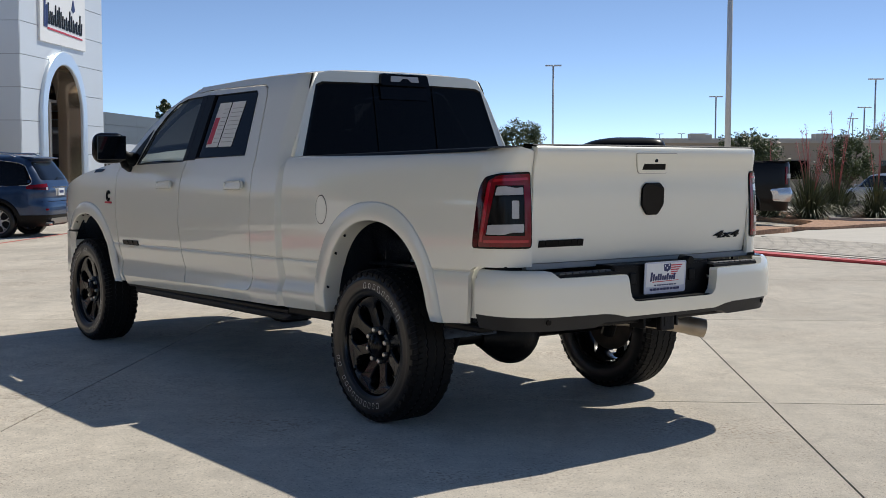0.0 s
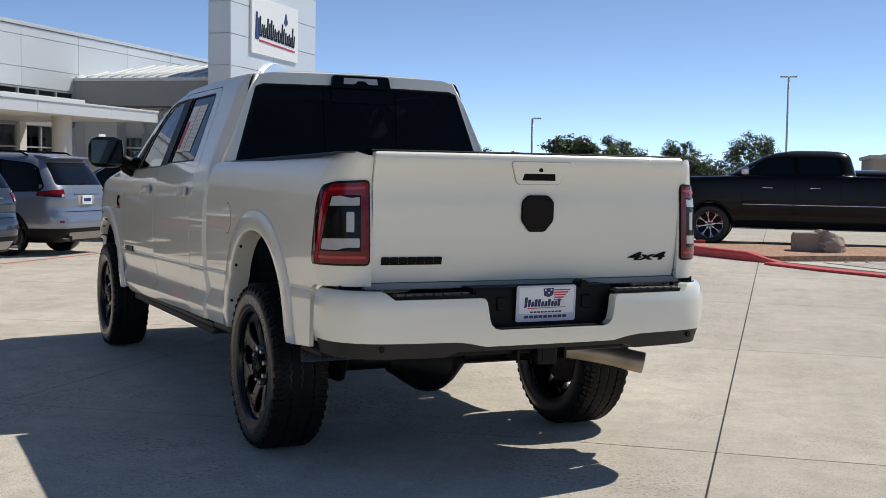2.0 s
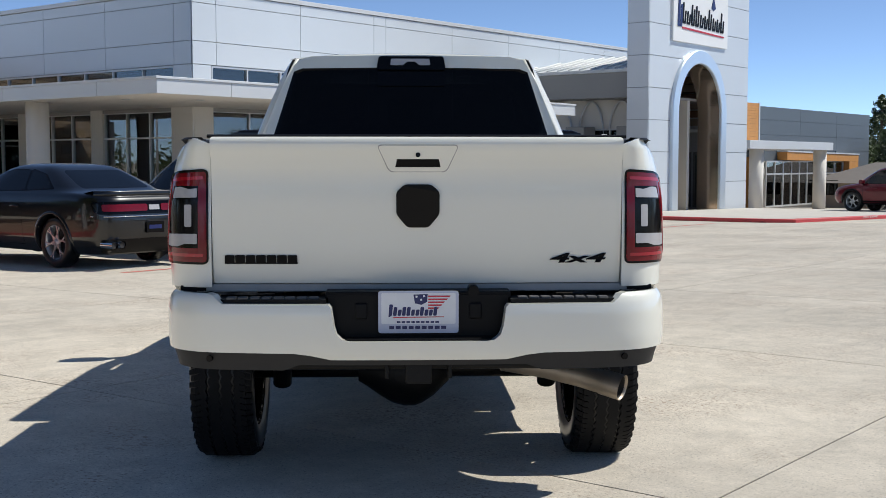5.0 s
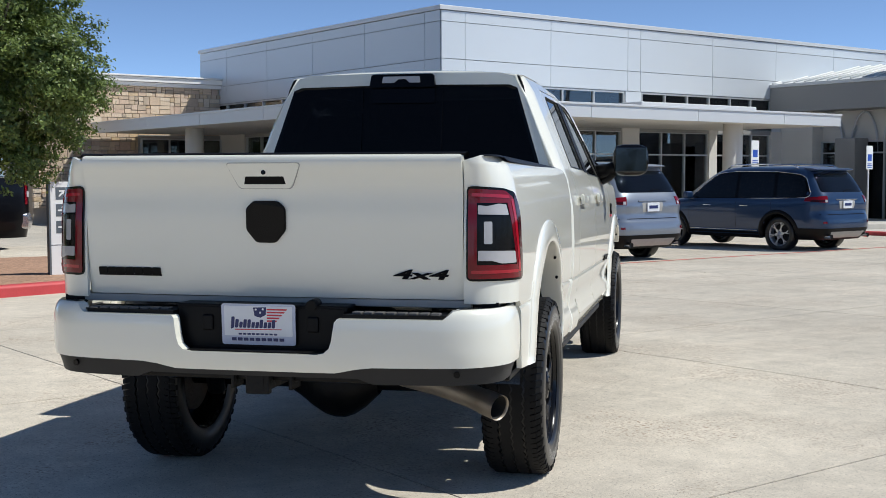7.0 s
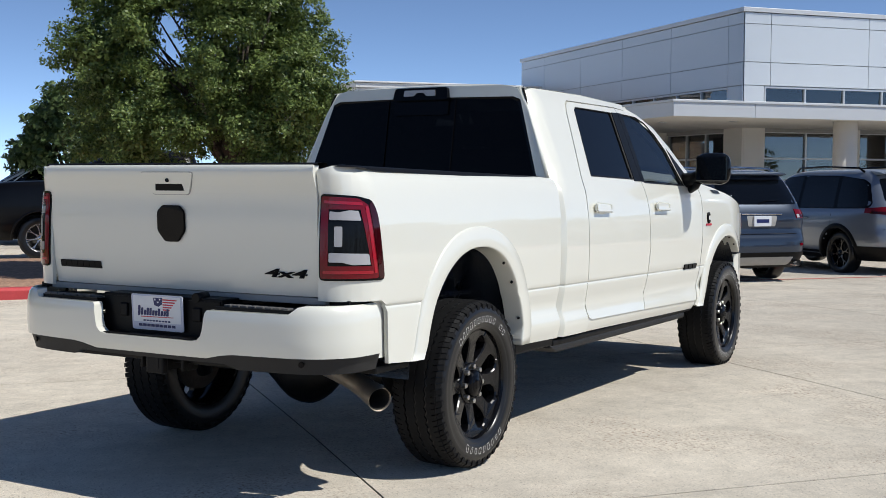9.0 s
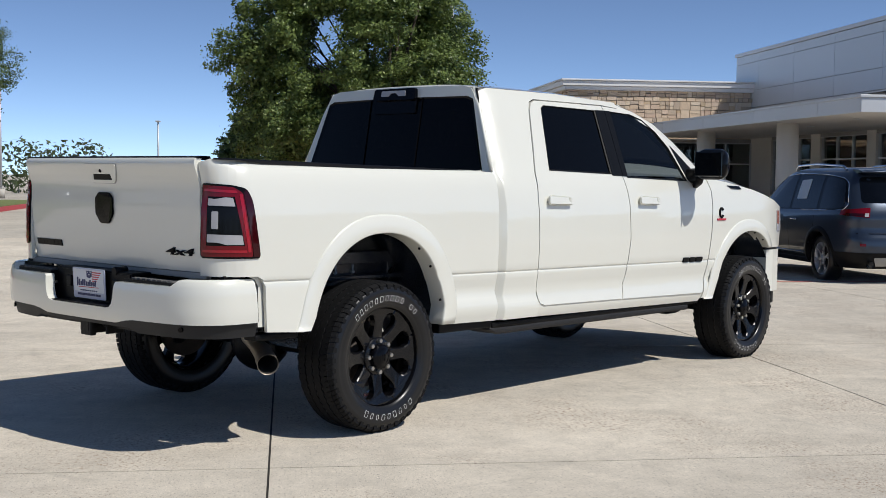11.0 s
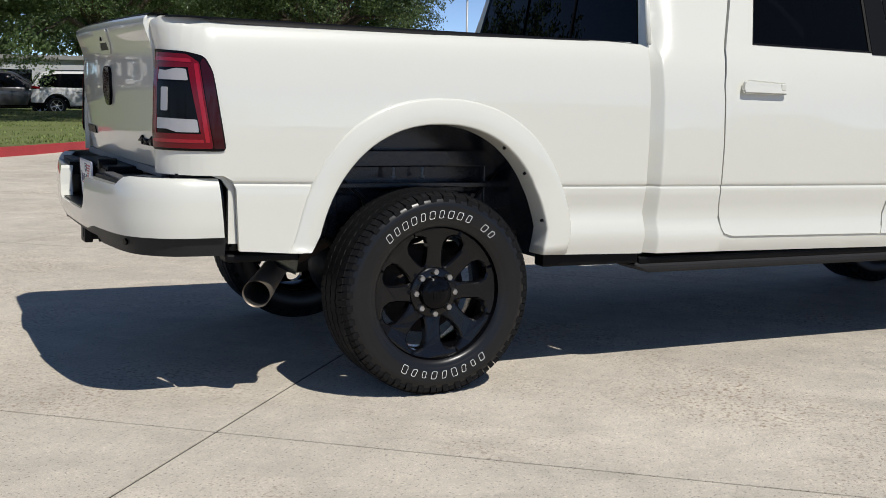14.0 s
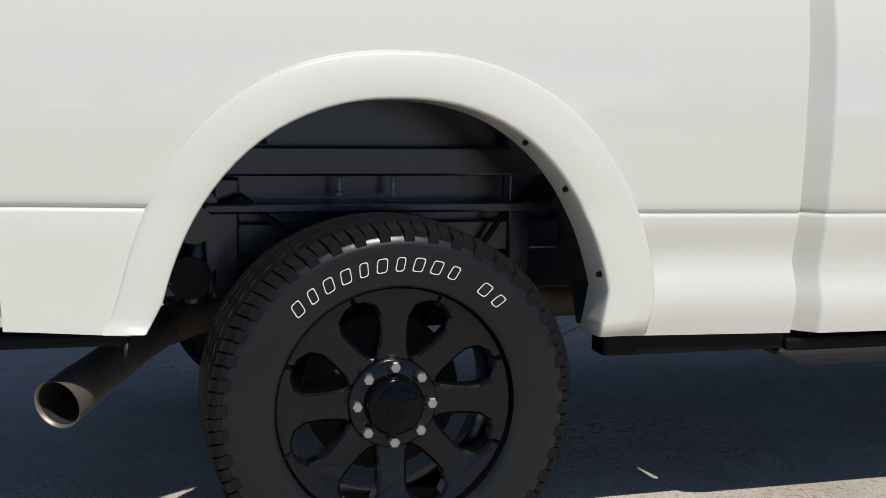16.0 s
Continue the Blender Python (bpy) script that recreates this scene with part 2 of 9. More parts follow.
M = dict(
    pearl=mat("pearl_white_paint", (0.785, 0.775, 0.69), 0.34, var=0.012, scale=1.5, coat=1.0, fine=0.008, fscale=900),
    black_plastic=mat("black_plastic", (0.0045, 0.0045, 0.005), 0.45, var=0.2, scale=8, fine=0.15, fscale=300, bump=0.03, bscale=400, spec=0.16),
    board=mat("textured_board_plastic", (0.022, 0.022, 0.023), 0.6, var=0.2, scale=14, bump=0.1, bscale=300, spec=0.3),
    gloss_black=mat("gloss_black", (0.003, 0.003, 0.004), 0.12, var=0.05, coat=0.05, spec=0.14),
    rim_black=mat("satin_black_rim", (0.004, 0.004, 0.005), 0.2, var=0.12, scale=6, spec=0.42),
    # paler than black_plastic: sun on the valance is put into the colour
    grey_plastic=mat("sunlit_grey_plastic", (0.022, 0.022, 0.023), 0.55, var=0.25, scale=8, fine=0.15, fscale=300, bump=0.04, bscale=400, spec=0.3),
    # pale tone puts the sun and sky sheen on the step ribs into colour
    cleat=mat("sunlit_cleat_plastic", (0.10, 0.097, 0.095), 0.5, var=0.3, scale=40, fine=0.2, fscale=200, spec=0.4),
    tread_rubber=mat("tread_rubber", (0.0105, 0.0105, 0.011), 0.6, var=0.3, scale=14, fine=0.2, fscale=120, bump=0.03, bscale=180, spec=0.12),
    rubber=mat("tyre_rubber", (0.0105, 0.0105, 0.011), 0.3, var=0.25, scale=9, fine=0.2, fscale=120, bump=0.02, bscale=180, spec=0.42),
    tyre_white=mat("tyre_letter_white", (0.75, 0.75, 0.73), 0.6, var=0.08, scale=30),
    chassis=mat("chassis_black", (0.0035, 0.0035, 0.004), 0.45, var=0.35, scale=6, bump=0.15, bscale=40, spec=0.22),
    liner=mat("wheel_liner_black", (0.012, 0.016, 0.025), 0.24, var=0.3, scale=5, bump=0.06, bscale=30, spec=0.8),
    rust=mat("rusty_iron", (0.06, 0.045, 0.035), 0.7, var=0.4, scale=12, bump=0.3),
    steel=mat("bare_steel", (0.55, 0.53, 0.5), 0.33, 1.0, var=0.15, scale=15, bump=0.04, bscale=200),
    exhaust=mat("stainless_exhaust", (0.40, 0.345, 0.28), 0.5, 0.85, var=0.3, scale=9, bump=0.05),
    # soot in the truck's pipe, and the dark painted into shaded hollows
    soot_hollow=mat("sooty_hollow_black", (0.02, 0.019, 0.018), 0.8),
    chrome=mat("chrome", (0.75, 0.75, 0.76), 0.08, 1.0, var=0.02),
    arch_metal=mat("brushed_arch_metal", (0.66, 0.73, 0.80), 0.3, 0.55, var=0.04, scale=1.5),
    # near-black colour stands in for the dark view the side mirrors reflect
    mirror_dark=mat("dark_reflection_glass", (0.004, 0.005, 0.006), 0.04, var=0.02, spec=0.6),
    rim_silver=mat("machined_rim", (0.55, 0.56, 0.58), 0.3, 0.7, var=0.08, scale=8),
    rim_chrome=mat("chromed_rim", (0.55, 0.55, 0.56), 0.25, 0.9, var=0.1, scale=8),
    sill=mat("grey_sill_metal", (0.36, 0.35, 0.33), 0.45, var=0.15, scale=12),
    red_lens=mat("red_lamp_lens", (0.15, 0.002, 0.008), 0.10, var=0.25, scale=20, coat=0.35, spec=0.25),
    bright_red=mat("bright_red_bar", (0.36, 0.005, 0.018), 0.12, var=0.15, scale=30, coat=0.3),
    dark_red=mat("dark_red_lens", (0.035, 0.001, 0.003), 0.1, var=0.1, coat=0.3, spec=0.3),
    amber_lens=mat("amber_lamp_lens", (0.42, 0.10, 0.035), 0.15, var=0.2, scale=20, coat=0.5),
    clear_lens=mat("clear_lamp_lens", (0.42, 0.41, 0.42), 0.16, var=0.1, scale=30, coat=0.3),
    smoke_lens=mat("smoked_lamp_lens", (0.005, 0.0045, 0.005), 0.1, var=0.1, spec=0.18),
    plate_white=mat("number_plate_white", (0.72, 0.74, 0.78), 0.35, var=0.05, scale=30),
    plate_frame=mat("pale_plate_frame", (0.50, 0.54, 0.66), 0.3, var=0.1, scale=30, spec=0.5),
    navy=mat("navy_ink", (0.012, 0.02, 0.11), 0.4, var=0.05),
    ink_red=mat("red_ink", (0.5, 0.03, 0.05), 0.45, var=0.08),
    ink_black=mat("black_ink", (0.004, 0.004, 0.005), 0.4, var=0.05, spec=0.1),
    paper=mat("printed_paper", (0.74, 0.74, 0.72), 0.7, var=0.03, scale=20),
    seat=mat("black_leather", (0.014, 0.013, 0.013), 0.5, var=0.2, scale=12, bump=0.15, bscale=200),
    glass_cab=glass("tinted_cab_glass", (0.20, 0.24, 0.27), through=0.9),
    glass_clear=glass("windscreen_glass", (0.74, 0.78, 0.77), through=0.97),
    glass_strip=glass("coated_strip_glass", (0.55, 0.63, 0.61), through=0.9, ior=1.9),
    glass_rear=glass("privacy_glass", (0.010, 0.012, 0.018), through=0.3, ior=1.24),
    glass_car=glass("car_glass", (0.06, 0.065, 0.07), through=0.5, ior=1.45),
    glass_shop=glass("shop_glass", (0.58, 0.66, 0.65), through=0.9, ior=2.0),
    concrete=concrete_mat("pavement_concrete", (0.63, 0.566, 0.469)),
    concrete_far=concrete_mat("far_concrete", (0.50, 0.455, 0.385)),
    joint=mat("joint_grime", (0.03, 0.027, 0.024), 0.9, var=0.3, scale=6, bump=0.2),
    kerb=mat("kerb_concrete", (0.5, 0.47, 0.42), 0.85, var=0.12, scale=2, fine=0.1, bump=0.15),
    kerb_red=mat("red_kerb_paint", (0.50, 0.055, 0.06), 0.6, var=0.2, scale=4, fine=0.15, fscale=60, bump=0.08),
    lane_white=mat("lane_white_paint", (0.72, 0.7, 0.66), 0.7, var=0.15, scale=8),
    lane_red=mat("faded_red_line", (0.52, 0.17, 0.14), 0.8, var=0.25, scale=3, fine=0.2, fscale=40),
    mulch=mat("red_gravel_mulch", (0.40, 0.245, 0.165), 0.95, var=0.3, scale=1.6, fine=0.75, fscale=16, bump=0.7, bscale=60),
    pavers=mat("grey_pavers", (0.42, 0.385, 0.335), 0.85, var=0.12, scale=2, fine=0.1, bump=0.1, rand=0.15, island=0.15),
    lawn=mat("lawn_soil", (0.17, 0.20, 0.065), 0.95, var=0.25, scale=0.8, fine=0.3, fscale=40, bump=0.4, bscale=70),
    grass=mat("grass_blade", (0.19, 0.235, 0.07), 0.7, var=0.2, scale=0.6, island=0.3),
    panel_grey=mat("silver_metal_panel", (0.62, 0.66, 0.70), 0.38, 0.1, var=0.025, scale=0.4, rand=0.02),
    panel_gap=mat("panel_joint_dark", (0.36, 0.38, 0.41), 0.7, var=0.1),
    parapet=mat("white_parapet_metal", (0.82, 0.81, 0.79), 0.5, var=0.04, scale=0.8),
    canopy=mat("canopy_metal", (0.62, 0.63, 0.64), 0.42, 0.15, var=0.03, scale=0.6, rand=0.02),
    soffit=mat("soffit_board", (0.66, 0.62, 0.57), 0.7, var=0.04, scale=0.6),
    fascia=mat("grey_fascia", (0.30, 0.295, 0.285), 0.65, var=0.05, scale=0.8),
    stucco=mat("pale_stucco", (0.70, 0.67, 0.62), 0.85, var=0.06, scale=1.0, fine=0.05, bump=0.15, bscale=80),
    roof_metal=mat("white_standing_seam", (0.74, 0.75, 0.74), 0.4, var=0.03, scale=0.8),
    alu=mat("aluminium_frame", (0.6, 0.61, 0.62), 0.4, 0.5, var=0.05),
    dark_room=mat("dark_interior", (0.36, 0.35, 0.34), 0.8, var=0.2, scale=0.6),
    room_wall=mat("interior_wall", (0.5, 0.48, 0.44), 0.8, var=0.1, scale=0.5),
    sign_white=mat("sign_white", (0.82, 0.82, 0.81), 0.4, var=0.02),
    mortar=mat("stone_mortar", (0.46, 0.39, 0.31), 0.95, var=0.15, scale=3, bump=0.3),
    stone=stone_mat("tan_ledge_stone"),
    boulder=mat("limestone_boulder", (0.33, 0.275, 0.22), 0.9, var=0.2, scale=3, fine=0.15, bump=0.6, bscale=14),
    orange=mat("orange_wood_panel", (0.56, 0.26, 0.07), 0.55, var=0.15, scale=2),
    slate_panel=mat("slate_metal_panel", (0.115, 0.135, 0.155), 0.5, 0.1, var=0.04, scale=0.5),
    pole=mat("painted_steel_pole", (0.55, 0.56, 0.57), 0.45, 0.2, var=0.06),
    pole_dark=mat("galvanised_pole", (0.3, 0.31, 0.32), 0.5, 0.5, var=0.1),
    bark=mat("tree_bark", (0.085, 0.065, 0.048), 0.95, var=0.3, scale=6, fine=0.25, fscale=40, bump=0.8, bscale=25),
    leaf=leaf_mat("oak_leaf", (0.048, 0.085, 0.030), (0.160, 0.222, 0.078)),
    leaf_light=leaf_mat("island_oak_leaf", (0.060, 0.102, 0.030), (0.250, 0.320, 0.085)),
    leaf_far=leaf_mat("far_leaf", (0.050, 0.075, 0.035), (0.115, 0.145, 0.062)),
    agave=mat("grass_shrub", (0.10, 0.115, 0.055), 0.6, var=0.25, scale=3, island=0.4),
    flower=mat("red_flower", (0.42, 0.13, 0.11), 0.6, var=0.2, scale=9, island=0.3),
    roof_shingle=mat("grey_shingle_roof", (0.17, 0.155, 0.145), 0.9, var=0.12, scale=1.5, fine=0.15, bump=0.2),
    brick_far=mat("far_brick", (0.34, 0.27, 0.21), 0.9, var=0.1, scale=2),
    bronze_mirror=mat("polished_bronze_reveal", (0.50, 0.40, 0.31), 0.14, 0.85, var=0.1, scale=1.2),
    bronze=mat("bronze_band_panel", (0.30, 0.20, 0.13), 0.35, 0.3, var=0.15, scale=0.8),
    tan_wall=mat("tan_wall", (0.42, 0.35, 0.28), 0.85, var=0.06, scale=0.6),
    blue_mesh=mat("blue_screen_fabric", (0.015, 0.13, 0.42), 0.7, var=0.15, scale=1.2, bump=0.2, bscale=12),
    fence=mat("galvanised_fence", (0.42, 0.43, 0.43), 0.5, 0.4, var=0.1),
    wood=mat("weathered_wood", (0.2, 0.15, 0.1), 0.85, var=0.25, scale=5, bump=0.2),
    sign_blue=mat("sign_blue", (0.02, 0.08, 0.42), 0.4, var=0.03),
    sign_red=mat("sign_red", (0.36, 0.02, 0.035), 0.45, var=0.05),
)
M["pearl"].node_tree.nodes["Principled BSDF"].inputs["Coat IOR"].default_value = 1.6
CAR = {k: mat(k + "_car_paint", c, 0.3, mm, var=0.02, coat={"black": 0.14, "steel_blue": 0.9, "dark_grey": 0.8}.get(k, 0.6), spec=0.18 if k == "black" else 0.3) for k, c, mm in (
    ("blue", (0.014, 0.038, 0.095), 0.25), ("steel_blue", (0.030, 0.042, 0.066), 0.4), ("silver", (0.46, 0.48, 0.5), 0.6), ("silver_blue", (0.25, 0.28, 0.33), 0.6),
    ("black", (0.003, 0.003, 0.004), 0.0), ("maroon", (0.12, 0.006, 0.014), 0.3), ("grey", (0.10, 0.10, 0.105), 0.5),
    ("white", (0.75, 0.75, 0.74), 0.0), ("dark_grey", (0.004, 0.004, 0.005), 0.0))}


# ---- building helpers ----
def ground_z(x, y):
    """The lot falls gently towards the showroom and away to the north."""
    c = lambda v, hi: min(max(0.0, v), hi)
    return -0.0155 * c(-x - 0.5, 14.0) - 0.004 * c(-x - 14.5, 30.0) - 0.003 * c(y - 6.9, 23.0) * c((2.0 - x) / 8.0, 1.0) - 0.015 * c(y - 29.9, 17.1) - 0.05 * c(y - 47.0, 10.0) - 0.03 * c(y - 57.0, 43.0)


def mesh_of(name, bm, material, smooth=True):
    me = bpy.data.meshes.new(name)
    bm.to_mesh(me)
    bm.free()
    for m in (material if isinstance(material, (list, tuple)) else [material]):
        me.materials.append(m)
    if smooth:
        me.polygons.foreach_set("use_smooth", [True] * len(me.polygons))
    return me


def part(name, bm, material, parent=None, label="", smooth=False, m=None):
    """Link a bmesh as one mesh object under a thing or under a part."""
    ob = new(name, mesh_of(name, bm, material, smooth))
    if parent is not None:
        ob.parent = parent
    if m is not None:
        ob.matrix_basis = m
    if label:
        tagged(ob, label)
    return ob


def thing(name, m, label, category, group="", kind=""):
    ob = new(name)
    ob.empty_display_size = 0.2
    ob.matrix_basis = m
    return tagged(ob, label, category, group, kind)


def B():
    return bmesh.new()


def box(bm, x0, x1, y0, y1, z0, z1, bev=0.0, seg=2, mi=0):
    """Add a box, with rounded edges where bev is given."""
    vs = [bm.verts.new((x, y, z)) for x in (x0, x1) for y in (y0, y1) for z in (z0, z1)]
    q = [(0, 1, 3, 2), (4, 6, 7, 5), (0, 4, 5, 1), (2, 3, 7, 6), (0, 2, 6, 4), (1, 5, 7, 3)]
    fs = [bm.faces.new([vs[i] for i in f]) for f in q]
    for f in fs:
        f.material_index = mi
    if bev:
        es = list({e for f in fs for e in f.edges})
        bmesh.ops.bevel(bm, geom=es, offset=bev, segments=seg, affect="EDGES", profile=0.5, clamp_overlap=True)
    return bm


def cyl(bm, p0, p1, r0, r1=None, seg=16, caps=True, mi=0):
    """A tapered round bar from p0 to p1."""
    r1 = r0 if r1 is None else r1
    a, c = Vector(p0), Vector(p1)
    d = (c - a).normalized()
    u = d.orthogonal().normalized()
    v = d.cross(u)
    rings = []
    for p, r in ((a, r0), (c, r1)):
        rings.append([bm.verts.new(p + (u * math.cos(k * math.tau / seg) + v * math.sin(k * math.tau / seg)) * r) for k in range(seg)])
    for k in range(seg):
        f = bm.faces.new((rings[0][k], rings[0][(k + 1) % seg], rings[1][(k + 1) % seg], rings[1][k]))
        f.smooth, f.material_index = True, mi
    if caps:
        bm.faces.new(rings[0][::-1]).material_index = mi
        bm.faces.new(rings[1]).material_index = mi
    return bm


def tube(bm, pts, r, seg=10, caps=True):
    """A round bar bent along points; r is one radius or one for each point."""
    pts = [Vector(p) for p in pts]
    rs = r if isinstance(r, (list, tuple)) else [r] * len(pts)
    rings, u = [], None
    for i, p in enumerate(pts):
        d = (pts[min(i + 1, len(pts) - 1)] - pts[max(i - 1, 0)]).normalized()
        u = d.orthogonal().normalized() if u is None else (u - d * u.dot(d)).normalized()
        v = d.cross(u)
        rings.append([bm.verts.new(p + (u * math.cos(k * math.tau / seg) + v * math.sin(k * math.tau / seg)) * rs[i]) for k in range(seg)])
    for a, c in zip(rings, rings[1:]):
        for k in range(seg):
            bm.faces.new((a[k], a[(k + 1) % seg], c[(k + 1) % seg], c[k])).smooth = True
    if caps:
        bm.faces.new(rings[0][::-1]), bm.faces.new(rings[-1])
    return bm


def lathe(bm, profile, seg=48, axis="x", smooth=True):
    """Turn a profile of (along, radius) round an axis through the origin."""
    rings = []
    for a, r in profile:
        ring = []
        for k in range(seg):
            c, s = math.cos(k * math.tau / seg) * r, math.sin(k * math.tau / seg) * r
            ring.append(bm.verts.new({"x": (a, c, s), "y": (c, a, s), "z": (c, s, a)}[axis]))
        rings.append(ring)
    for p, q in zip(rings, rings[1:]):
        for k in range(seg):
            bm.faces.new((p[k], p[(k + 1) % seg], q[(k + 1) % seg], q[k])).smooth = smooth
    return bm


def prism(bm, outline, place, d0, d1):
    """A plate: an outline of (a, b), set in space by place(a, b, d) between the depths d0 and d1."""
    lo = [bm.verts.new(place(a, b, d0)) for a, b in outline]
    hi = [bm.verts.new(place(a, b, d1)) for a, b in outline]
    n = len(outline)
    bm.faces.new(lo[::-1]), bm.faces.new(hi)
    fs = [f for f in lo[0].link_faces] + [f for f in hi[0].link_faces]
    for k in range(n):
        fs.append(bm.faces.new((lo[k], lo[(k + 1) % n], hi[(k + 1) % n], hi[k])))
    bmesh.ops.recalc_face_normals(bm, faces=list(set(fs)))
    return bm


def face_out(bm, centre):
    """Turn all faces away from a point inside."""
    bm.normal_update()
    c = Vector(centre)
    for f in bm.faces:
        if f.normal.dot(f.calc_center_median() - c) < 0:
            f.normal_flip()
    return bm


def spans(a, b, step):
    n = max(1, int(round((b - a) / step)))
    return [a + (b - a) * k / n for k in range(1, n)]


def inside(p, poly):
    sign = 0
    for (ax, ay), (bx, by) in zip(poly, poly[1:] + poly[:1]):
        c = (bx - ax) * (p[1] - ay) - (by - ay) * (p[0] - ax)
        if c * sign < 0:
            return False
        sign = sign or (c > 0) - (c < 0)
    return True


def skin(bm, outline, place, du=0.06, dv=0.05, holes=(), depth=0.02, ucuts=(), vcuts=()):
    """A curved sheet: an outline of (u, v), cut into a fine net, bent into space by place(u, v, d), with its edges turned in by depth. Holes are convex."""
    t = bmesh.new()
    t.faces.new([t.verts.new((u, v, 0)) for u, v in outline])
    us, vs = [p[0] for p in outline], [p[1] for p in outline]

    def cut(co, no):
        bmesh.ops.bisect_plane(t, geom=t.verts[:] + t.edges[:] + t.faces[:], plane_co=co, plane_no=no, dist=1e-5)

    for h in holes:
        h = list(h)
        for (ax, ay), (bx, by) in zip(h, h[1:] + h[:1]):
            cut((ax, ay, 0), (by - ay, ax - bx, 0))
    for u in list(spans(min(us), max(us), du)) + list(ucuts):
        cut((u, 0, 0), (1, 0, 0))
    for v in list(spans(min(vs), max(vs), dv)) + list(vcuts):
        cut((0, v, 0), (0, 1, 0))
    for h in holes:
        h = list(h)
        gone = [f for f in t.faces if inside(f.calc_center_median(), h)]
        bmesh.ops.delete(t, geom=gone, context="FACES")
    made = {}

    def vert(v, d):
        k = (round(v.co.x, 5), round(v.co.y, 5), d)
        if k not in made:
            made[k] = bm.verts.new(place(v.co.x, v.co.y, d))
        return made[k]

    for f in t.faces:
        bm.faces.new([vert(v, 0.0) for v in f.verts]).smooth = True
    if depth:
        for e in t.edges:
            if len(e.link_faces) == 1:
                a, c = e.verts
                q = [vert(a, 0.0), vert(c, 0.0), vert(c, -depth), vert(a, -depth)]
                try:
                    bm.faces.new(q)
                except ValueError:
                    continue
                ed = bm.edges.get((q[0], q[1]))
                if ed:
                    ed.smooth = False
    t.free()
    return bm


def rounded(outline, r, n=4):
    """Round the corners of an outline."""
    out = []
    k = len(outline)
    for i in range(k):
        p, a, c = Vector(outline[i]), Vector(outline[i - 1]), Vector(outline[(i + 1) % k])
        da, dc = (a - p), (c - p)
        q = min(r, da.length * 0.45, dc.length * 0.45)
        s, e = p + da.normalized() * q, p + dc.normalized() * q
        for j in range(n + 1):
            w = j / n
            out.append(tuple(s * (1 - w) ** 2 + p * 2 * w * (1 - w) + e * w * w))
    return out


def curve_table(zs, xs):
    """A smooth line through a few values."""
    zs, xs = np.array(zs), np.array(xs)
    fine = np.linspace(zs[0], zs[-1], 240)
    vals = np.interp(fine, zs, xs)
    k = np.ones(9) / 9
    pad = np.concatenate([np.full(4, vals[0]), vals, np.full(4, vals[-1])])
    vals = np.convolve(pad, k, mode="valid")
    return lambda z: float(np.interp(z, fine, vals))


def letters(text, size, place, material, parent, name="lettering", depth=0.004, align="CENTER", bold=0.0):
    """Text as a mesh, laid out by place(u, v, d)."""
    cu = bpy.data.curves.new("writing", "FONT")
    cu.body, cu.size, cu.align_x, cu.align_y, cu.offset = text, size, align, "CENTER", bold
    tmp = bpy.data.objects.new("writing", cu)
    scene.collection.objects.link(tmp)
    me = bpy.data.meshes.new_from_object(tmp.evaluated_get(bpy.context.evaluated_depsgraph_get()))
    bpy.data.objects.remove(tmp)
    bpy.data.curves.remove(cu)
    bm = bmesh.new()
    bm.from_mesh(me)
    bpy.data.meshes.remove(me)
    ret = bmesh.ops.extrude_face_region(bm, geom=bm.faces[:])
    top = {v for v in ret["geom"] if isinstance(v, bmesh.types.BMVert)}
    for v in bm.verts:
        v.co = place(v.co.x, v.co.y, depth if v in top else 0.0)
    return part(name, bm, material, parent)


# ---- ground ----
def build_ground():
    xs = [-600, -250, -120, -70, -45] + [-40 + 2.5 * k for k in range(41)] + [70, 120, 250, 600]
    ys = [-600, -250, -120, -60, -30, -12, 0] + [6.9 + 3 * k for k in range(21)] + [73, 80, 90, 100, 120, 250, 600]
    bm = B()
    g = [[bm.verts.new((x, y, ground_z(x, y) - 0.032)) for x in xs] for y in ys]
    for r0, r1 in zip(g, g[1:]):
        for k in range(len(xs) - 1):
            bm.faces.new((r0[k], r0[k + 1], r1[k + 1], r1[k]))
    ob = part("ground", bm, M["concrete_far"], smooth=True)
    return tagged(ob, "pale grey concrete paving that runs to the horizon", "ground", kind="structure")


ground = build_ground()

X0, Y0, DX, DY = 1.415, 6.93, 4.14, 3.73


def build_lot():
    lot = B()
    xa, xb, ya, yb = X0 - 6 * DX, X0 + 5 * DX, Y0 - 6 * DY, Y0 + 10 * DY
    nx, ny = 55, 80
    g = [[lot.verts.new((xa + (xb - xa) * i / nx, ya + (yb - ya) * j / ny, ground_z(xa + (xb - xa) * i / nx, ya + (yb - ya) * j / ny) - 0.004)) for i in range(nx + 1)] for j in range(ny + 1)]
    for r0, r1 in zip(g, g[1:]):
        for k in range(nx):
            lot.faces.new((r0[k], r0[k + 1], r1[k + 1], r1[k]))
    base = tagged(part("pavement", lot, M["joint"]), "pale concrete parking lot of large cast slabs with thin dark joints", "pavement", kind="structure")
    return base


pavement = build_lot()


